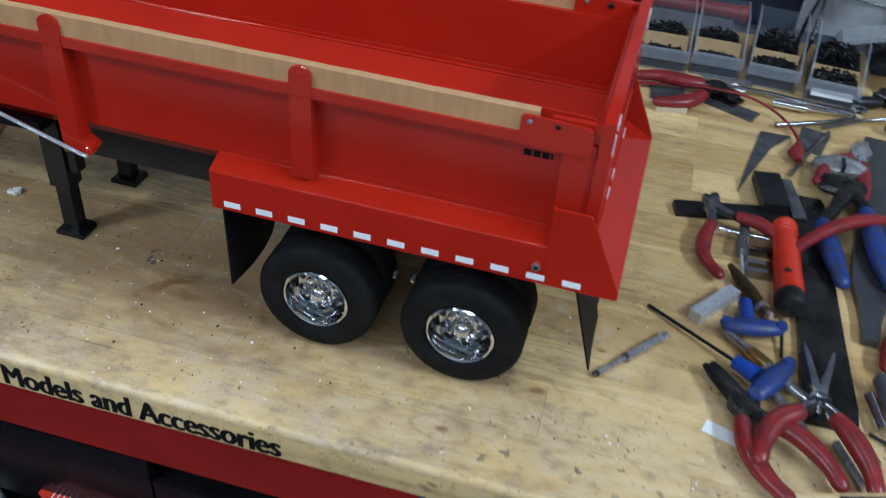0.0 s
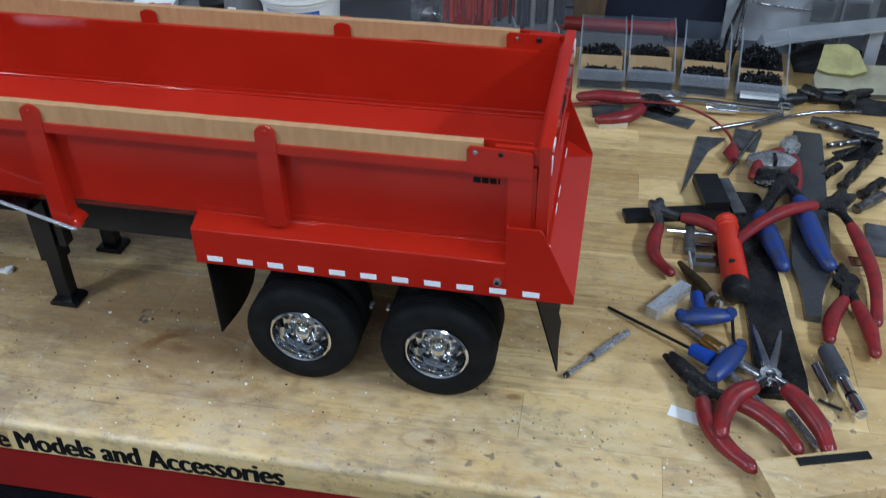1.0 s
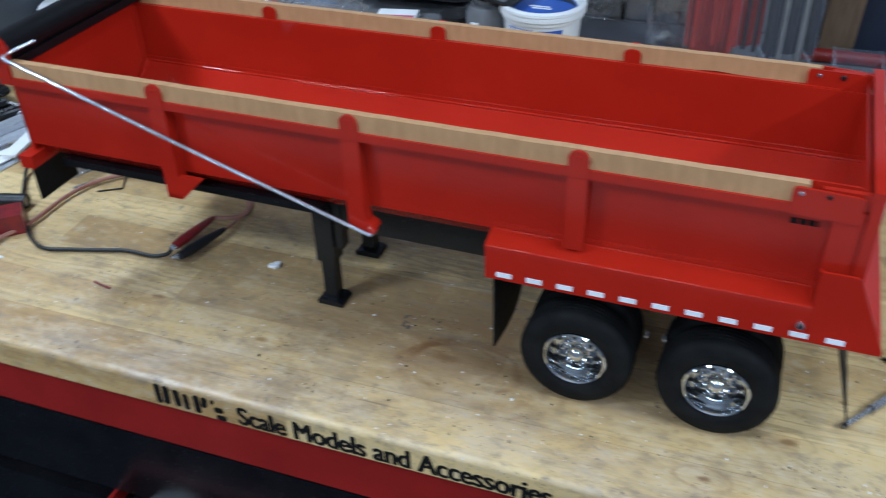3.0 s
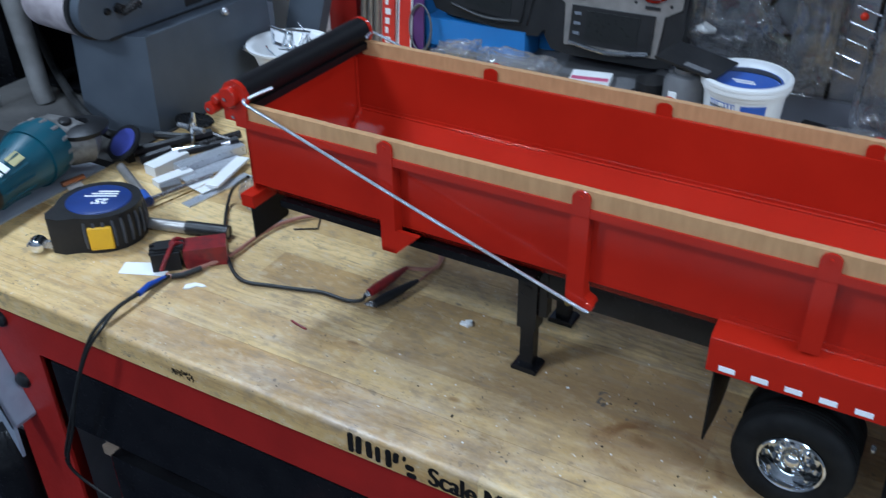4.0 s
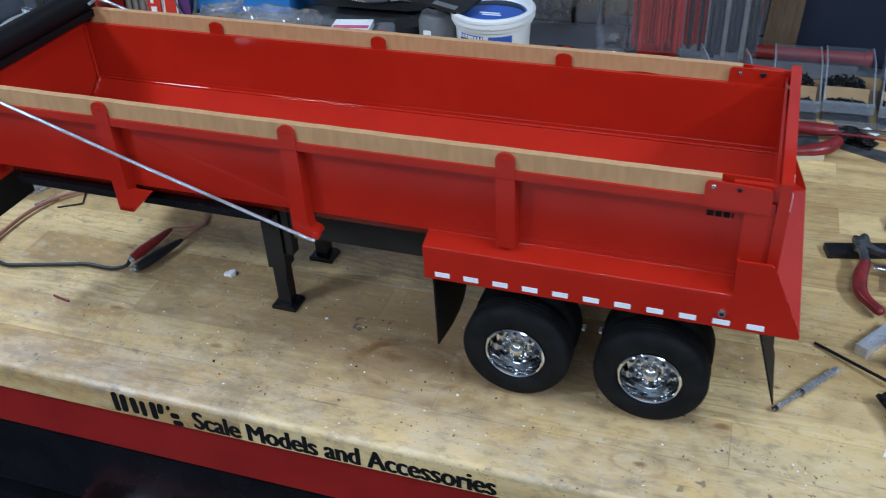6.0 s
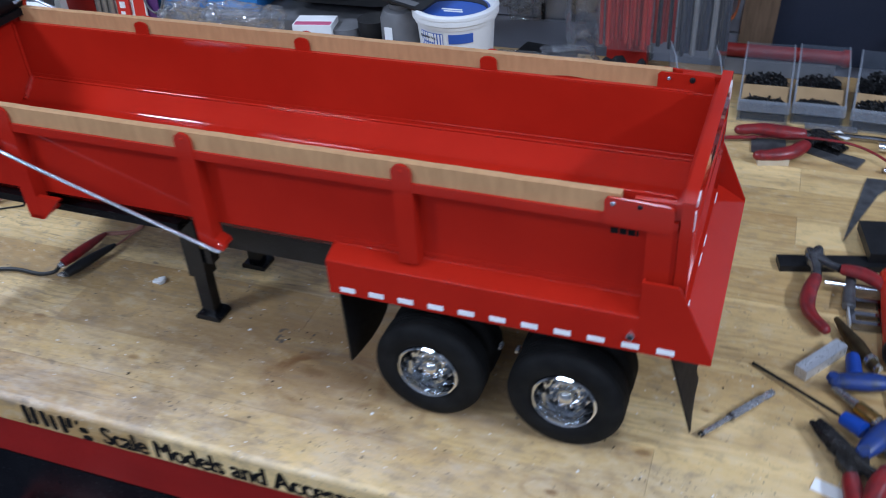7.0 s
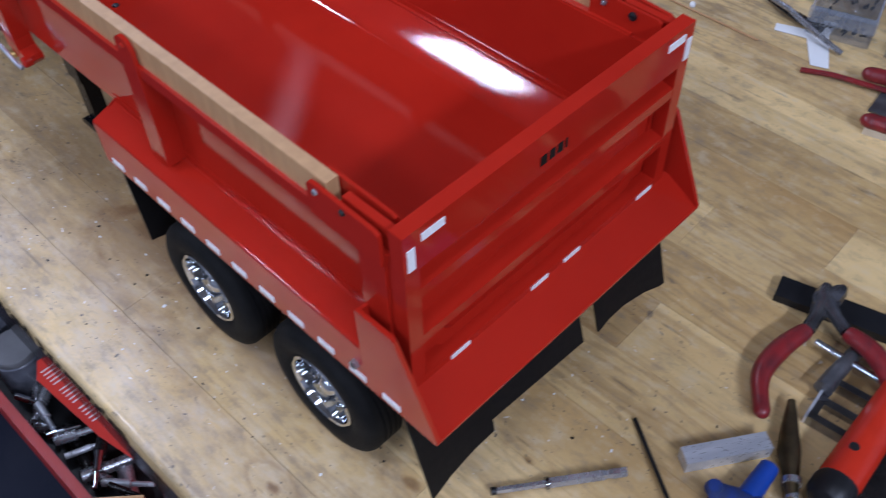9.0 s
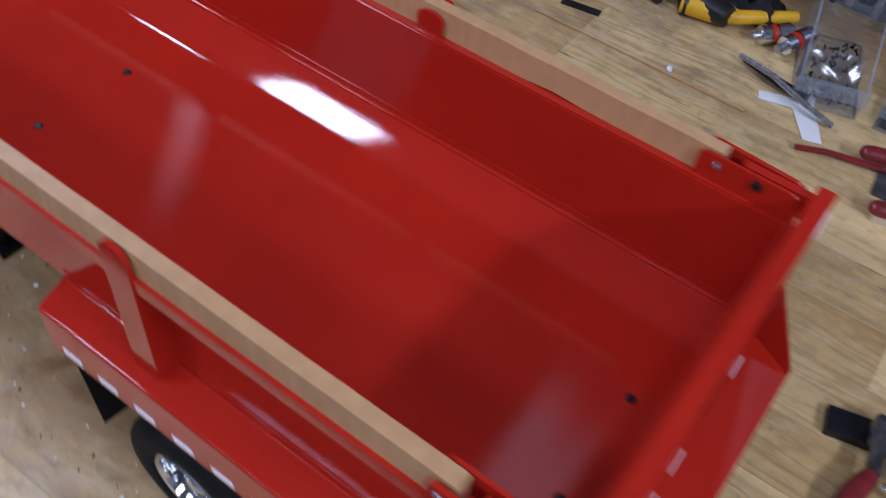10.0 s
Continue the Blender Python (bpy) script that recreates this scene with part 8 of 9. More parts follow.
ob, base = cable("hanging_cable", "grey cables looping down beside the machine", [(-1.40, 0.26, 0.17), (-1.33, 0.24, 0.19), (-1.27, 0.22, 0.14), (-1.26, 0.22, 0.05), (-1.28, 0.22, -0.05)], 0.0055, GREYPLASTIC)
for k, pts in enumerate(([(-1.50, 0.24, 0.14), (-1.42, 0.22, 0.10), (-1.40, 0.21, 0.0), (-1.42, 0.21, -0.12)], [(-1.40, 0.23, 0.06), (-1.34, 0.22, 0.04), (-1.32, 0.21, -0.05), (-1.34, 0.21, -0.15)])):
    bm = bm_new()
    sweep(bm, curve_pts([Vector(q) - base for q in pts], 6), 0.0045, 8)
    part("loop", bm, GREYPLASTIC, ob, smooth=True)
ob = thing("pale_pipe", "pale plastic pipe leaning behind the sander", "pipe", Matrix.Translation((-1.222, 0.262, 0)))
bm = bm_new()
sweep(bm, [(0.004, 0, 0.0004), (0, 0, 0.02), (-0.026, 0.012, 0.13), (-0.054, 0.022, 0.27)], [0.0125, 0.013, 0.015, 0.016], 18)
part("pipe", bm, mat("cream_plastic", (0.20, 0.195, 0.19), (0.13, 0.126, 0.122), rough=0.5, scale=30), ob, smooth=True)
cable("electric_cable", "thick black electric cable running down behind the grinder", [(-1.274, 0.3, 0.214), (-1.274, 0.3, 0.145), (-1.25, 0.3, 0.083), (-1.228, 0.3, 0.023), (-1.051, 0.189, 0.05), (-1.035, 0.201, 0.02), (-1.026, 0.212, 0.01)], 0.0060, CABLE)

# black rack of odds behind the sander
ob = thing("parts_rack", "black metal rack holding cables and small parts", "rack", Matrix.Translation((-1.205, 0.30, 0)))
bm = bm_new()
box(bm, -0.072, 0.06, 0.10, 0.106, 0, 0.30)
part("back", bm, BLACK, ob)
for x in (-0.072, 0.056):
    bm = bm_new()
    box(bm, x, x + 0.004, 0, 0.10, 0, 0.30)
    part("side", bm, BLACK, ob)
for z in (0.004, 0.10, 0.20):
    bm = bm_new()
    box(bm, -0.068, 0.056, 0, 0.10, z, z + 0.004)
    part("shelf", bm, BLACK, ob)
for k in range(4):
    bm = bm_new()
    box(bm, -0.065 + 0.03 * k, -0.043 + 0.03 * k, 0.01, 0.05, 0.104 if k % 2 else 0.204, 0.130 + 0.008 * (k % 3) if k % 2 else 0.225)
    part("small_box", bm, (GREYPLASTIC, PAPER, DKPLASTIC)[k % 3], ob, bevel=0.002)
# grey folded panel for the sander's back column, behind the bowl
ob = thing("sander_column", "grey painted back column of the sander behind the bowl", "steel sheet", pose(-0.985, 0.525, 0, -4, 14, 6))
bm = bm_new()
box(bm, -0.024, 0.030, 0, 0.003, 0.007, 0.34), box(bm, 0.027, 0.030, 0.003, 0.025, 0.007, 0.34)
part("sheet", bm, GREYPAINT, ob, bevel=0.0008)
bm = bm_new()
lathe(bm, [(0, 0.003), (0.003, 0.0025), (0.004, 0), (0, 0)], 12, pose(0.012, 0, 0.16, 90))
part("bolt", bm, STEEL, ob, smooth=True)
# bowl of wire parts
p = Vector((-0.925, 0.447, 0.075))
ob = thing("white_bowl", "white bowl full of bent wire parts", "bowl", Matrix.Translation((p.x, p.y, 0)))
bm = bm_new()
lathe(bm, [(0, 0.004), (0.030, 0.004), (0.052, 0.070), (0.058, 0.071), (0.059, 0.075), (0.053, 0.075), (0.049, 0.072), (0.028, 0.0), (0, 0)], 36)
part("bowl", bm, WHITE, ob, smooth=True)
g = random.Random(8)
for k in range(9):
    bm = bm_new()
    a_ = g.uniform(0, TAU)
    q = Vector((0.030 * math.cos(a_), 0.030 * math.sin(a_), g.uniform(0.055, 0.085)))
    sweep(bm, [Vector((-q.x * 0.4, -q.y * 0.4, 0.020 + 0.002 * k)), q, q + Vector((g.uniform(-0.02, 0.02), g.uniform(-0.02, 0.02), 0.006))], 0.0012, 6)
    part("wire_part", bm, (STEEL, DARKBAR, CHROME)[k % 3], ob, smooth=True)
for t0 in (20, 55):
    bm = bm_new()
    fr = [(-0.015, 0, -0.015), (0.015, 0, -0.015), (0.015, 0, 0.015), (-0.015, 0, 0.015), (-0.015, 0, -0.015)]
    m_ = pose(-0.014 + t0 * 0.0005, -0.012 + t0 * 0.0002, 0.082, 24, 14, t0 - 10)
    sweep(bm, [m_ @ Vector(q) for q in fr], 0.0026, 6)
    part("square_frame", bm, CHROME, ob)

# offcuts, strips and rods in a heap in front of the sander
def slab_at(name, label, cat, p_from, p_to, w, h, material, z=0.0):
    return flat_bar(name, label, cat, p_from, p_to, w, w, h, material, z)


slab_at("plastic_block", "white plastic offcut block", "plastic offcut", (-0.926, 0.166, 0.012), (-0.919, 0.217, 0.012), 0.010, 0.013, WHITE)
slab_at("plastic_block", "white plastic offcut with a notch", "plastic offcut", (-0.9, 0.148, 0.008), (-0.886, 0.192, 0.008), 0.008, 0.008, WHITE)
slab_at("plastic_block", "small pale grey plastic offcut", "plastic offcut", (-0.891, 0.145, 0.004), (-0.879, 0.165, 0.004), 0.008, 0.006, GREYPLASTIC)
slab_at("aluminium_channel", "long aluminium angle offcut", "metal strip", (-0.899, 0.184, 0.01), (-0.871, 0.268, 0.01), 0.009, 0.012, ALU)
slab_at("aluminium_strip", "bright aluminium strip under white offcuts", "metal strip", (-0.838, 0.13, 0.002), (-0.823, 0.221, 0.002), 0.007, 0.0016, ALU)
slab_at("styrene_strip", "white styrene strip leaning on others", "plastic strip", (-0.833, 0.169, 0.008), (-0.848, 0.243, 0.012), 0.008, 0.003, PAPER, 0.006)
slab_at("styrene_sheet", "small white styrene sheet", "plastic sheet", (-0.863, 0.176, 0.003), (-0.833, 0.17, 0.003), 0.014, 0.0012, PAPER, 0.003)
slab_at("aluminium_strip", "pale metal strip under the offcuts", "metal strip", (-0.884, 0.173, 0.004), (-0.854, 0.246, 0.006), 0.012, 0.002, ALU, 0.002)
rod("steel_rod", "straight bright steel rod", "steel rod", [(-0.881, 0.113, 0.004), (-0.854, 0.194, 0.006)], 0.0026, STEEL, 8)
rod("brass_rod", "thin brass rod beside the offcuts", "rod", [(-0.868, 0.095, 0.002), (-0.845, 0.184, 0.004)], 0.0010, BRASS, 6)
rod("copper_tube", "short copper tube by the grinder", "tube", [(-0.993, 0.093, 0.006), (-0.987, 0.12, 0.006)], 0.0034, COPPER, 10)
flat_bar("paper_slip", "folded pale paper slip", "paper", (-1.002, 0.112, 0.002), (-0.96, 0.092, 0.002), 0.009, 0.009, 0.0005, PAPER)
g = random.Random(12)
for k, (a, b, r, m_) in enumerate((((-0.989, 0.208, 0.02), (-0.936, 0.232, 0.02), 0.0045, DKPLASTIC), ((-0.971, 0.185, 0.012), (-0.917, 0.267, 0.012), 0.0065, DARKBAR), ((-0.98, 0.232, 0.02), (-0.89, 0.28, 0.016), 0.0050, DKPLASTIC), ((-0.922, 0.241, 0.014), (-0.891, 0.29, 0.02), 0.0055, TOOLSTEEL), ((-0.923, 0.212, 0.012), (-0.876, 0.269, 0.01), 0.0050, DARKBAR), ((-0.92, 0.266, 0.02), (-0.878, 0.274, 0.012), 0.0045, TOOLSTEEL), ((-0.956, 0.181, 0.008), (-0.936, 0.214, 0.008), 0.0060, DARKBAR), ((-0.938, 0.21, 0.026), (-0.88, 0.259, 0.024), 0.004, STEEL))):
    rod("loose_rod", "dark loose rod in the heap of offcuts", "rod", [(a[0], a[1], r + 0.001 + 0.004 * (k % 3)), (b[0], b[1], r + 0.001 + 0.004 * ((k + 1) % 3))], r, m_, 8)
p = Vector((-0.926, 0.238, 0))
ob = thing("tap_wrench", "upright chrome tap wrench with T handle", "tap wrench", Matrix.Translation((p.x, p.y, 0)))
bm = bm_new()
sweep(bm, [(0, 0, 0.0), (0.002, 0.003, 0.022), (0.003, 0.004, 0.034), (0.005, 0.007, 0.052)], [0.003, 0.003, 0.0052, 0.002], 10)
part("stem", bm, CHROME, ob, smooth=True)
bm = bm_new()
sweep(bm, [(-0.020, 0.004, 0.031), (0.022, 0.003, 0.032)], 0.0035, 10)
part("bar", bm, STEEL, ob, smooth=True)
p = Vector((-0.966, 0.289, 0))
ob = thing("washer_plate", "oval dark steel plate in the heap", "plate", Matrix.Translation((p.x, p.y, 0.012)))
bm = bm_new()
lathe(bm, [(0, 0.004), (0.022, 0.004), (0.023, 0.002), (0.022, 0), (0, 0)], 24, Matrix.Diagonal((1.3, 0.8, 1, 1)))
box(bm, -0.008, 0.008, -0.008, 0.008, -0.012, 0.0005)
part("pad", bm, TOOLSTEEL, ob, smooth=False)
# blue disc and pens
c = Vector((-0.975, 0.182, 0.02))
ob = thing("grinding_disc", "small disc with blue label beside the tape", "disc", pose(c.x - 0.004, c.y, 0.024, 40, 6, -20))
bm = bm_new()
lathe(bm, [(0, 0.003), (0.024, 0.003), (0.025, 0.0), (0, 0)], 32)
part("disc", bm, DARKBAR, ob)
bm = bm_new()
lathe(bm, [(0, 0.0036), (0.019, 0.0036), (0.019, 0.0029), (0, 0.0029)], 28)
part("label", bm, mat("indigo_print", (0.035, 0.045, 0.22), (0.028, 0.035, 0.17), rough=0.4), ob)
bm = bm_new()
box(bm, -0.010, 0.010, -0.003, 0.006, -0.030, -0.001, pose(0, 0, 0, -40))
part("stand", bm, DKPLASTIC, ob)
rod("marker_pen", "grey marker pen with blue tip", "marker pen", [(-0.962, 0.155, 0.008), (-0.874, 0.11, 0.006)], [0.0055, 0.0055], SILVER, 12, (("cap", 0.78, 1.0, 0.0062, LIDBLUE),))
rod("marker_pen", "pale grey marker pen with black cap", "marker pen", [(-0.846, 0.073, 0.007), (-0.796, 0.086, 0.007), (-0.749, 0.1, 0.007)], [0.0062, 0.0066, 0.0060], SILVER, 14, (("cap", 0.52, 1.0, 0.0075, DKPLASTIC),))

# connector block with leads
a, b = Vector((-0.771, 0.031, 0.012)), Vector((-0.738, 0.06, 0.012))
ob = thing("power_connector", "black and red plastic battery connector pair", "connector", pose(a.x, a.y, 0, 0, 0, math.degrees(math.atan2(b.y - a.y, b.x - a.x))))
l_ = (b - a).xy.length
bm = bm_new()
box(bm, -0.014, 0.014, -0.013, 0.013, 0, 0.020), box(bm, -0.010, 0.018, -0.008, 0.008, 0.0195, 0.024)
blk = part("black_half", bm, DKPLASTIC, ob, bevel=0.0015)
for k in range(3):
    bm = bm_new()
    box(bm, -0.0155, 0.0150, -0.0100 + 0.0075 * k, -0.0066 + 0.0075 * k, 0.0185, 0.0215)
    part("ridge", bm, DKPLASTIC, blk, bevel=0.0006)
bm = bm_new()
box(bm, l_ - 0.026, l_ + 0.016, -0.013, 0.013, 0, 0.021), box(bm, 0.016, l_ - 0.025, -0.008, 0.008, 0.003, 0.017)
part("red_half", bm, REDGRIP, ob, bevel=0.002, segs=2)
for dy in (-0.004, 0.004):
    bm = bm_new()
    sweep(bm, curve_pts([(-0.005, dy - 0.016, 0.006), (0.002, dy - 0.010, 0.018), (0.010, dy, 0.026), (0.018, dy + 0.004, 0.022)], 5), 0.0022, 8)
    part("lead", bm, REDGRIP, ob, smooth=True)
p = Vector((-0.787, 0.015, 0))
flat_bar("white_card", "small white card under the wires", "card", (-0.808, 0.004, 0), (-0.763, 0.024, 0), 0.010, 0.012, 0.0005, PAPER, 0.0002)
CORD = [(-0.753, 0.011, 0.004), (-0.755, -0.012, 0.006), (-0.752, -0.032, 0.008), (-0.752, -0.056, 0.008), (-0.753, -0.080, 0.002), (-0.767, -0.090, -0.026), (-0.797, -0.091, -0.086), (-0.830, -0.089, -0.152), (-0.856, -0.086, -0.205), (-0.858, -0.082, -0.232), (-0.842, -0.074, -0.258), (-0.815, -0.070, -0.272)]
ob, base = cable("charger_cable", "black two core cable hanging over the bench edge", CORD, 0.0017, CABLE)
bm = bm_new()
sweep(bm, curve_pts([Vector(q) + Vector((0.0030 + 0.0022 * math.sin(1.9 * k), 0, 0.0006 * math.cos(2.3 * k))) - base for k, q in enumerate(CORD)], 6), 0.0017, 8)
part("wire", bm, CABLE, ob, smooth=True)
bm = bm_new()
sweep(bm, [Vector(q) - base for q in ((-0.7515, 0.007, 0.0045), (-0.7535, -0.012, 0.007), (-0.7500, -0.029, 0.008))], [0.0026, 0.0031, 0.0030], 10)
part("blue_sleeve", bm, BLUEBRIGHT, ob, smooth=True)
ob, base = cable("charger_lead", "pink and black sleeved charger lead across the bench", [(-0.755, 0.013, 0.004), (-0.747, 0.014, 0.004), (-0.735, 0.036, 0.004), (-0.722, 0.071, 0.004), (-0.72, 0.123, 0.004), (-0.707, 0.16, 0.004), (-0.678, 0.185, 0.004), (-0.627, 0.204, 0.004), (-0.576, 0.196, 0.004), (-0.542, 0.179, 0.004), (-0.527, 0.159, 0.004), (-0.529, 0.143, 0.004), (-0.55, 0.131, 0.006)], 0.0021, PINKWIRE)
bm = bm_new()
sweep(bm, [Vector(q) - base for q in ((-0.747, 0.011, 0.005), (-0.739, 0.018, 0.005), (-0.731, 0.036, 0.005))], 0.0029, 10)
part("sleeve", bm, CABLE, ob, smooth=True)
cable("black_lead", "thin black lead running from the trailer to the clips", [(-0.741, 0.132, 0.06), (-0.792, 0.161, 0.02), (-0.792, 0.147, 0.004), (-0.758, 0.103, 0.004), (-0.718, 0.062, 0.003), (-0.684, 0.041, 0.003), (-0.652, 0.047, 0.003), (-0.623, 0.055, 0.003), (-0.601, 0.061, 0.003), (-0.574, 0.061, 0.003), (-0.561, 0.066, 0.004), (-0.559, 0.072, 0.006)], 0.0019, CABLE)
cable("black_lead", "thin dark lead back to the black clip", [(-0.528, 0.117, 0.006), (-0.527, 0.135, 0.004), (-0.527, 0.164, 0.003), (-0.545, 0.185, 0.003), (-0.571, 0.194, 0.003)], 0.0012, PINKWIRE)


def croc(label, material, tail, nose, tip):
    base = Vector((tail[0], tail[1], 0))
    ob = thing("crocodile_clip", label, "crocodile clip", Matrix.Translation(base), "crocodile clips")
    a, b, c = (Vector(q) - base for q in (tail, nose, tip))
    bm = bm_new()
    sweep(bm, [a, a.lerp(b, 0.12), a.lerp(b, 0.45), a.lerp(b, 0.8), b], [0.0020, 0.0034, 0.0050, 0.0056, 0.0045], 12, 0.85)
    part("boot", bm, material, ob, smooth=True)
    bm = bm_new()
    sweep(bm, [b, b.lerp(c, 0.6), c], [0.0040, 0.0030, 0.0014], 8, 0.7)
    part("jaw", bm, STEEL, ob, smooth=True)


croc("crocodile clip with red plastic boot", REDGRIP, (-0.548, 0.129, 0.008), (-0.557, 0.076, 0.008), (-0.561, 0.071, 0.005))
croc("crocodile clip with black plastic boot", DKPLASTIC, (-0.527, 0.115, 0.008), (-0.543, 0.063, 0.008), (-0.553, 0.062, 0.005))
# scraps
ob = thing("plastic_scrap", "torn white plastic scrap bent in the middle", "scrap", pose(-0.720, 0.014, 0, 0, 0, 38))
bm = bm_new()
prism(bm, [(-0.0115, -0.0035), (-0.009, 0.0035), (0.0, 0.0050), (0.0075, 0.0010), (0.0110, -0.0030), (0.0060, -0.0030), (0.0015, -0.0008), (-0.0060, -0.0040)], 0.0002, 0.0014, "z")
part("scrap", bm, PAPER, ob, bevel=0.0004)
p = Vector((-0.459, 0.083, 0))
ob = thing("plastic_chip", "tiny white plastic chip on the bench", "chip", Matrix.Translation((p.x, p.y, 0)))
bm = bm_new()
for k, (x, y, s) in enumerate(((0, 0, 0.004), (0.004, 0.002, 0.0034), (0.002, -0.004, 0.003))):
    box(bm, x - s, x + s, y - s * 0.6, y + s * 0.6, 0, 0.003 + 0.0006 * k, pose(0, 0, 0, 0, 0, 30 * k))
part("chip", bm, PAPER, ob, bevel=0.0006)
cable("wire_scrap", "tiny red wire scrap", [(-0.602, 0.013, 0.001), (-0.594, 0.011, 0.001), (-0.583, 0.009, 0.001)], 0.0011, REDGRIP, 3, "wire")
rod("hex_wrench", "thin bent hex wrench lying under the trailer nose", "hex key", [(-0.699, 0.145, 0.001), (-0.677, 0.158, 0.001), (-0.689, 0.181, 0.001), (-0.687, 0.198, 0.001)], 0.0009, DARKBAR, 6)
rod("metal_pin", "short bright metal pin under the trailer nose", "pin", [(-0.725, 0.141, 0.002), (-0.711, 0.161, 0.002)], 0.0022, STEEL, 8)
bag("plastic_bag", "clear plastic bag under the trailer nose", -0.755, 0.176, 0.0, 0.030, 0.022, 0.016, 12.0)

# silver bracket and dark clutter beside the left bench leg
a, b = Vector((-0.901, -0.1, -0.081)), Vector((-0.89, -0.1, -0.186))
ob = thing("steel_bracket", "bright folded steel bracket fixed to the bench leg", "bracket", Matrix.Translation((-0.949, -0.066, -0.100)))
bm = bm_new()
prism(bm, [(-0.050, 0.115), (-0.042, 0.120), (0.030, -0.085), (0.028, -0.130)], -0.03, -0.026, "y")
prism(bm, [(-0.050, 0.115), (-0.042, 0.120), (0.030, -0.085), (0.028, -0.090)], -0.03, 0.0, "y")
part("plate", bm, mat("bright_zinc", (0.34, 0.38, 0.46), (0.28, 0.31, 0.38), rough=0.35, metal=0.25, scale=40), ob, bevel=0.0008)
p = Vector((-1.069, -0.03, -0.329))
ob = thing("stool_leg", "black tubular stand beside the bench leg", "stand", Matrix.Translation((-1.006, -0.062, FLOOR_Z)))
bm = bm_new()
sweep(bm, [(0, 0, 0), (0, 0, 0.55), (0, 0, 0.565), (0, 0, 0.605), (0, 0, 0.63), (0, 0, 0.65)], [0.028, 0.028, 0.031, 0.030, 0.024, 0.010], 18)
part("tube", bm, BLACK, ob, smooth=True)

# ---- under the bench ----
ob = thing("bench_drawer", "closed black drawer under the bench", "drawer", Matrix.Translation((0, 0, 0)), "bench drawers")
bm = bm_new()
box(bm, -0.862, -0.268, -0.0665, -0.0605, -0.178, -0.0905)
part("front", bm, BLACK, ob, bevel=0.0012)
bm = bm_new()
box(bm, -0.86, -0.27, -0.0605, -0.0205, -0.176, -0.0905)
part("tray", bm, BLACK, ob)
ob = thing("bench_drawer", "narrow black drawer set lower under the bench", "drawer", Matrix.Translation((0, 0, 0)), "bench drawers")
bm = bm_new()
box(bm, -0.266, -0.075, -0.0665, -0.0605, -0.172, -0.112)
part("front", bm, BLACK, ob, bevel=0.0012)
bm = bm_new()
box(bm, -0.264, -0.08, -0.0605, 0.28, -0.17, -0.115)
part("tray", bm, BLACK, ob)
# grey tool chest on the right
ob = thing("tool_chest", "grey steel tool chest under the bench", "tool chest", Matrix.Translation((0, 0, 0)))
bm = bm_new()
box(bm, -0.064, 0.62, -0.0755, 0.28, -0.60, -0.0335)
part("case", bm, GREYPAINT, ob, bevel=0.0015)
for k in range(4):
    bm = bm_new()
    box(bm, 0.075 if k == 0 else -0.060, 0.616, -0.0785, -0.0757, -0.165 - 0.11 * k, -0.062 - 0.11 * k)
    part("drawer_front", bm, GREYPAINT, ob, bevel=0.001)

ob = thing("shelf_board", "dull brown board on the lower shelf below drawers", "board", Matrix.Translation((0, 0, 0)))
bm = bm_new()
box(bm, -0.85, -0.592, -0.045, 0.26, -0.235, -0.222)
part("board", bm, mat("dull_board", (0.26, 0.19, 0.14), (0.19, 0.14, 0.10), rough=0.6, scale=14, bump=0.0003, bscale=150), ob, bevel=0.001)
for x in (-0.84, -0.61):
    bm = bm_new()
    box(bm, x, x + 0.012, -0.03, 0.24, -0.60, -0.235)
    part("support", bm, BLACK, ob)
# open red drawer full of parts
RIM = -0.192
ob = thing("open_drawer", "open red steel drawer full of jars and tools", "drawer", Matrix.Translation((0, 0, 0)))
bm = bm_new()
box(bm, -0.585, -0.085, -0.111, -0.103, -0.255, RIM)
part("front", bm, REDDARK, ob, bevel=0.0015)
bm = bm_new()
box(bm, -0.583, -0.087, -0.103, 0.20, -0.257, -0.253)
part("bottom", bm, DKPLASTIC, ob)
for x in (-0.585, -0.089):
    bm = bm_new()
    box(bm, x, x + 0.004, -0.103, 0.20, -0.253, RIM - 0.004)
    part("side", bm, REDDARK, ob)


def jar(x, y, r, h, label, m_, lid):
    ob = thing("jar", label, "jar", Matrix.Translation((x, y, -0.253)), "jars in the drawer")
    bm = bm_new()
    lathe(bm, [(0, 0), (r, 0), (r, h * 0.85), (r * 0.9, h * 0.9), (0, h * 0.9)], 24)
    part("jar", bm, m_, ob, smooth=True)
    bm = bm_new()
    lathe(bm, [(0, h), (r * 0.9, h), (r * 0.95, h * 0.97), (r * 0.95, h * 0.86), (0, h * 0.86)], 24)
    part("lid", bm, lid, ob, smooth=True)


CLOUDY = mat("cloudy_jar_plastic", (0.20, 0.21, 0.25), (0.07, 0.072, 0.085), rough=0.18, scale=45)
jar(-0.515, -0.063, 0.030, 0.066, "cloudy jar with white lid in the open drawer", CLOUDY, PAPER)
jar(-0.435, -0.072, 0.022, 0.050, "small cloudy jar with frosted lid in the drawer", CLOUDY, GREYPLASTIC)
jar(-0.55, 0.02, 0.026, 0.055, "grey plastic jar in the open drawer", GREYPLASTIC, GREYPLASTIC)
ob = thing("instruction_card", "long red printed card with white lines in the drawer", "card", Matrix.Translation((-0.30, -0.060, -0.165)))
bm = bm_new()
prism(bm, [(-0.054, -0.0195), (-0.070, -0.010), (-0.070, 0.050), (0.16, 0.050), (0.16, 0.014), (0.081, -0.003), (0.026, -0.0135)], 0, 0.0012, "z")
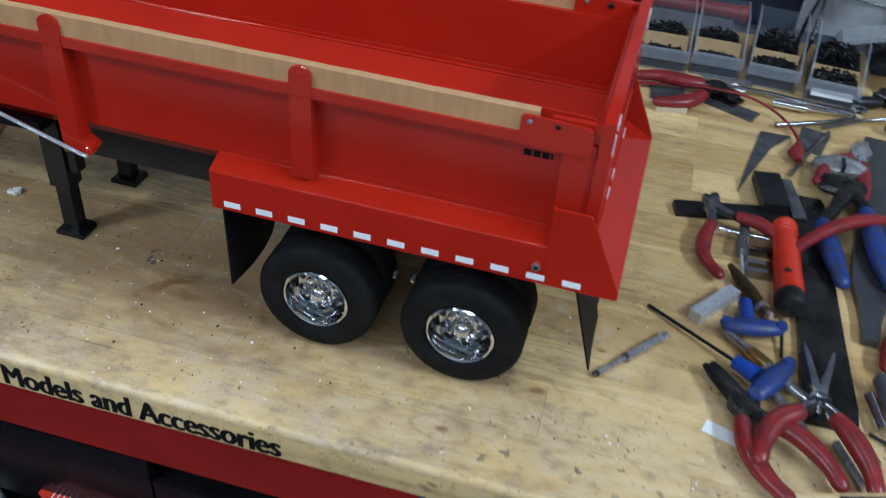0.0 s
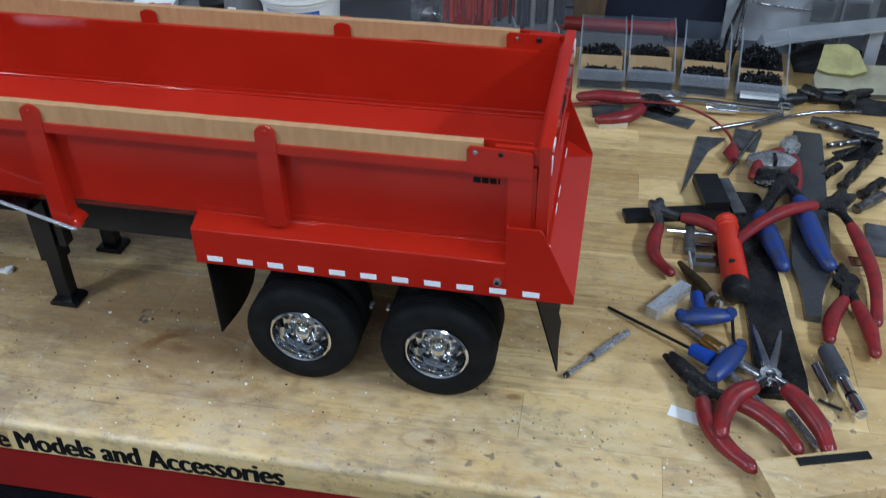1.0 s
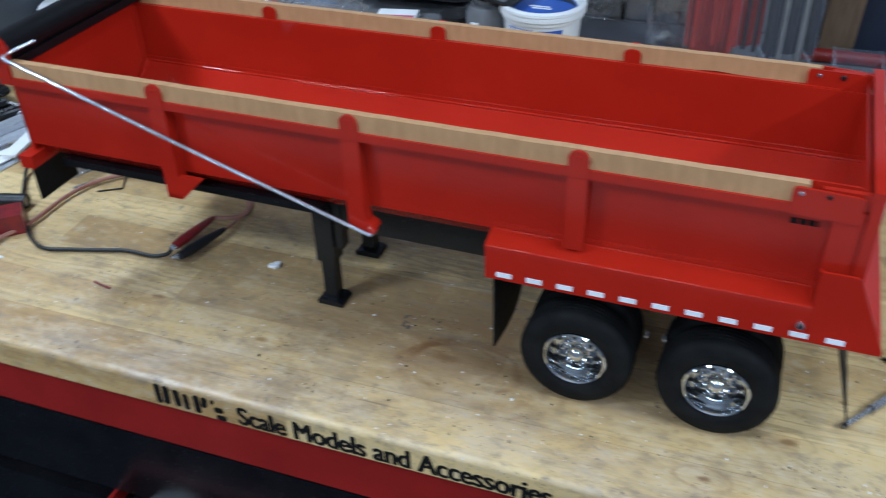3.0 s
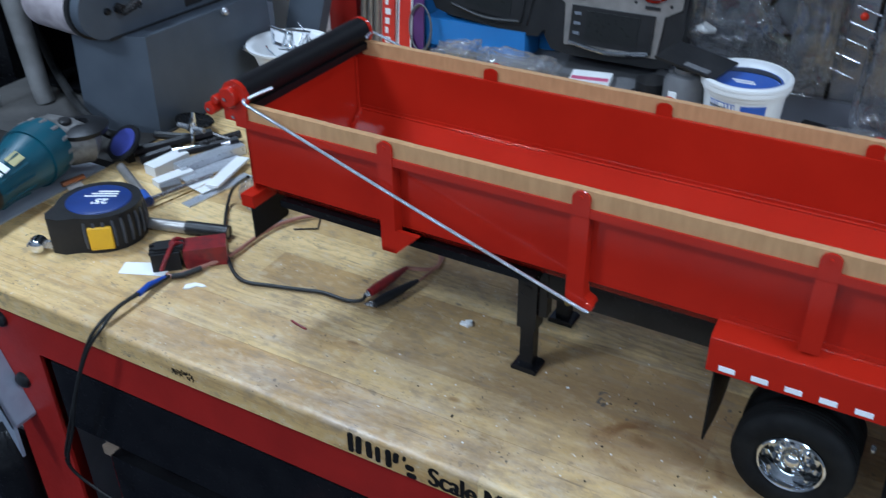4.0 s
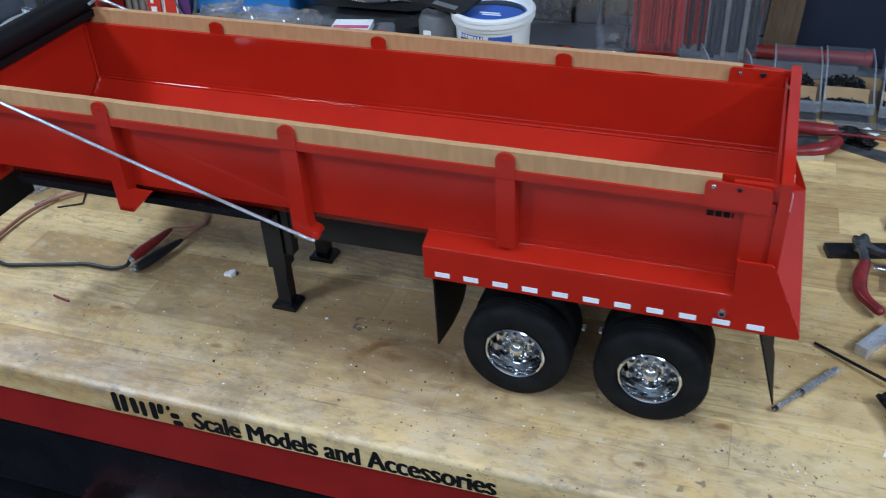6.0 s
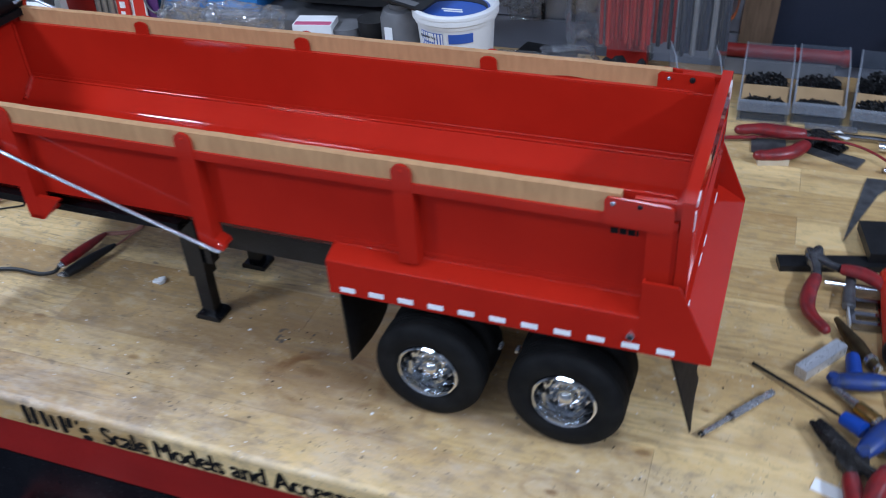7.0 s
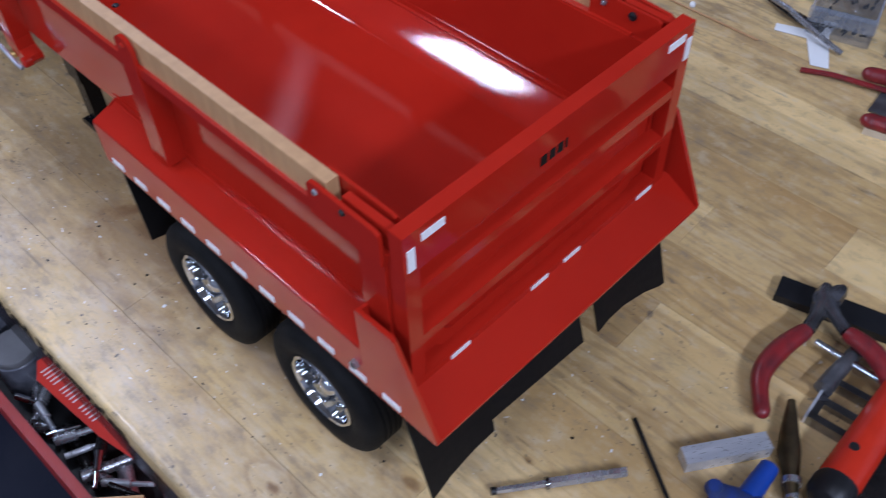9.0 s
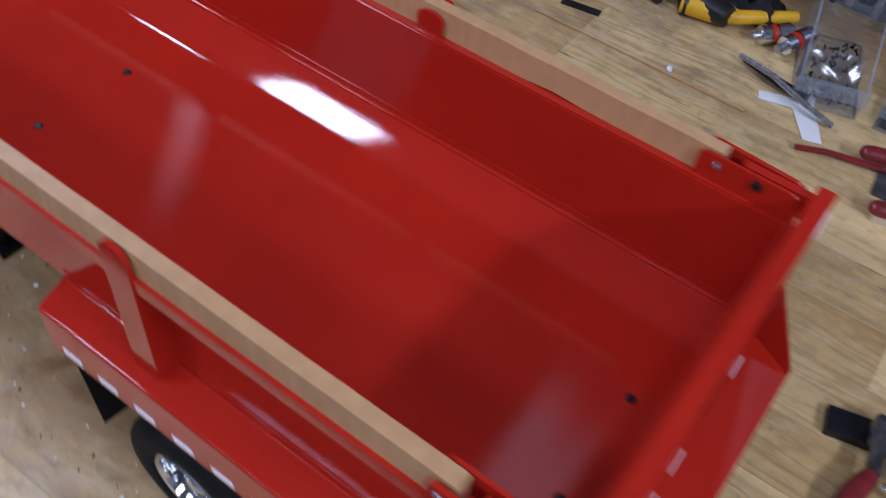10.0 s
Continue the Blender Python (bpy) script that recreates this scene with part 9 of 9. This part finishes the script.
card = part("card", bm, REDCARD, ob)
bm = bm_new()
box(bm, -0.02, 0.10, 0.012, 0.048, -0.0875, -0.0005)
part("carton", bm, REDCARD, ob)
g = random.Random(2)
for k in range(15):
    x = -0.058 + 0.0044 * k + (0.004 if k > 4 else 0) + (0.004 if k > 9 else 0)
    bm = bm_new()
    box(bm, x, x + 0.0009, -0.014 + 0.0003 * k, -0.001 + g.uniform(-0.004, 0.004), 0.0010, 0.0015)
    part("print_bar", bm, PAPER, card)
for k, (x, y, l, turn, m_) in enumerate(((-0.36, -0.088, 0.05, 20, STEEL), (-0.32, -0.085, 0.07, -12, TOOLSTEEL), (-0.29, -0.090, 0.06, 70, STEEL), (-0.25, -0.085, 0.09, -20, ALU), (-0.22, -0.075, 0.10, -35, CHROME), (-0.19, -0.088, 0.08, 10, TOOLSTEEL), (-0.17, -0.070, 0.07, -50, STEEL), (-0.40, -0.092, 0.06, -30, STEEL), (-0.14, -0.085, 0.06, 15, STEEL))):
    d = Vector((math.cos(radians(turn)), math.sin(radians(turn)), 0)) * l / 2
    q = Vector((x, max(y, -0.096 + abs(d.y)), -0.243 + 0.004 * (k % 3)))
    rod("socket_tool", "loose steel socket tool in the open drawer", "hand tool", [q - d, q - d * 0.2, q + d], [0.007, 0.0055, 0.004], m_, 10)
g = random.Random(31)
for k in range(22):
    x, y, l, turn = -0.39 + 0.0125 * k + g.uniform(-0.004, 0.004), g.uniform(-0.090, -0.074), g.uniform(0.018, 0.042), g.uniform(-70, 70)
    d = Vector((math.cos(radians(turn)), math.sin(radians(turn)), 0)) * l / 2
    q = Vector((x, max(y, -0.096 + abs(d.y)), -0.228 + 0.004 * (k % 3)))
    r0 = g.uniform(0.0028, 0.0055)
    rod("socket_tool", "small bright socket or bit heaped in the drawer", "hand tool", [q - d, q + d * 0.1, q + d * 0.15, q + d], [r0, r0, r0 * 0.65, r0 * 0.6], (CHROME, STEEL, ALU, TOOLSTEEL)[k % 4], 10)
flat_bar("wood_strip", "small wooden strip lying over the drawer edge", "wood strip", (-0.245, -0.112), (-0.215, -0.080), 0.006, 0.006, 0.008, SIDEWOOD, RIM + 0.0005)
bag("plastic_bag", "clear bag of fittings in the open drawer", -0.47, -0.02, -0.252, 0.05, 0.03, 0.02, 21.0)
# dark navy sheet added over the concrete, before and under the bench
ob = thing("dark_floor_sheet", "dark navy sheet laid over the workshop floor", "floor mat", Matrix.Translation((0, 0, FLOOR_Z)))
bm = bm_new()
box(bm, -2.6, 1.2, -1.6, 0.25, 0.0, 0.012)
part("mat", bm, mat("dark_navy_floor", (0.012, 0.014, 0.024), (0.018, 0.02, 0.03), rough=0.8, spec=0.12, scale=8, bump=0.0005, bscale=200), ob, bevel=0.003)

# ---- bench top staves, last ----
top = tagged(new("bench_top"), "scarred oiled maple butcher block bench top", "bench top", kind="structure")


def staves():
    rng = random.Random(11)
    rows, cache = 16, {}
    wide = (BY1 - BY0) / rows
    for r in range(rows):
        x = -1.28
        while x < BX1 - 0.01:
            n = rng.choice((0.22, 0.30, 0.38, 0.46, 0.54))
            if r == 0 and x < -0.362:
                n = -0.362 - x
            if BX1 - x - n < 0.15:
                n = BX1 - x
            if x + n < BX0 + 0.01:
                x += n
                continue
            if x < BX0:
                n, x = n - (BX0 - x), BX0
            key = (round(n, 4), r == 0)
            if key not in cache:
                bm = bm_new()
                if r == 0:
                    prism(bm, [(0.0, -BT + 0.003), (0.003, -BT), (wide - 0.0002, -BT), (wide - 0.0002, 0.0)] + [(0.0052 - 0.0052 * math.sin(radians(a)), -0.0052 + 0.0052 * math.cos(radians(a))) for a in range(0, 91, 15)], 0.0001, n - 0.0001, "x")
                else:
                    box(bm, 0.0001, n - 0.0001, 0.0001, wide - 0.0001, -BT, 0)
                ob = part("stave", bm, BENCHWOOD, top)
                cache[key] = ob.data
            else:
                ob = new("stave", cache[key])
                ob.parent = top
            ob.location = (x, BY0 + r * wide, -rng.uniform(0, 0.00012))
            x += n


staves()
for k, (dx, dz) in enumerate(((-0.0011, 0.0), (-0.0006, 0.0003), (-0.0003, -0.0003), (0.0, 0.0), (0.0003, 0.0003), (0.0006, -0.0003), (0.0011, 0.0))):
    letters("lettering", "Scale Models and Accessories", INK, 0.0262, pose(-0.4045 + dx, BY0 - 0.00012 - 0.00001 * k, -0.0252 + dz, 90, 0.1), top, 0.79, 0.0, 0.00006)
# smudged black stamp on the front edge
g = random.Random(41)
bm = bm_new()
for k in range(30):
    x = -0.667 + 0.024 * k / 29 + g.uniform(-0.001, 0.001)
    z = -0.0165 + g.uniform(-0.0035, 0.0030)
    l_, lean = g.uniform(0.0016, 0.0042), g.uniform(-0.0015, 0.0015)
    prism(bm, [(x, z), (x + 0.0011, z), (x + 0.0011 + lean, z + l_), (x + lean, z + l_)], BY0 - 0.0004, BY0 + 0.0002, "y")
part("ink_smudge", bm, INK, top, "smudged black ink stamp")
# bold hand-drawn mark before the lettering, as plain rounded strokes
bm = bm_new()
for a, w_, z0, z1, lean in ((-0.4785, 0.0052, -0.0245, -0.0040, 0.0), (-0.4715, 0.0056, -0.0235, -0.0045, 0.001), (-0.4610, 0.0056, -0.0228, -0.0058, -0.0005), (-0.4525, 0.0046, -0.0240, -0.0075, 0.0), (-0.4430, 0.0054, -0.0245, -0.0060, 0.0), (-0.4365, 0.0052, -0.0170, -0.0060, 0.001), (-0.4275, 0.0030, -0.0115, -0.0060, 0.0005), (-0.4250, 0.0080, -0.0190, -0.0135, 0.0), (-0.4240, 0.0090, -0.0265, -0.0215, 0.0)):
    c_ = 0.0014
    prism(bm, [(a, z0 + c_), (a + c_, z0), (a + w_ - c_, z0), (a + w_, z0 + c_), (a + w_ + lean, z1 - c_), (a + w_ + lean - c_, z1), (a + lean + c_, z1), (a + lean, z1 - c_)], BY0 - 0.0006, BY0 + 0.001, "y")
tagged(part("lettering_bars", bm, INK, top), "bold black lettering")


def crumbs():
    """Tiny chips of plastic and dirt strewn over the worn end of the bench."""
    g = random.Random(21)
    for name, label, material, n, size in (("plastic_crumbs", "tiny white plastic crumbs strewn on the bench", PAPER, 100, 0.0008), ("dirt_specks", "tiny dark specks of dirt on the bench", DARKBAR, 80, 0.0008)):
        ob = tagged(new(name), label, "crumbs", kind="stuff")
        bm = bm_new()
        for k in range(n):
            x, y = g.triangular(-0.75, 0.30, -0.22), g.triangular(-0.072, 0.20, -0.03)
            s = size * g.uniform(0.35, 1.0) * (1.7 if g.random() < 0.08 else 1)
            box(bm, -s, s, -s * g.uniform(0.4, 0.9), s * g.uniform(0.4, 0.9), 0, s * g.uniform(0.4, 0.9), pose(x, y, 0, 0, 0, g.uniform(0, 180)))
        part("crumb_layer", bm, material, ob)


crumbs()
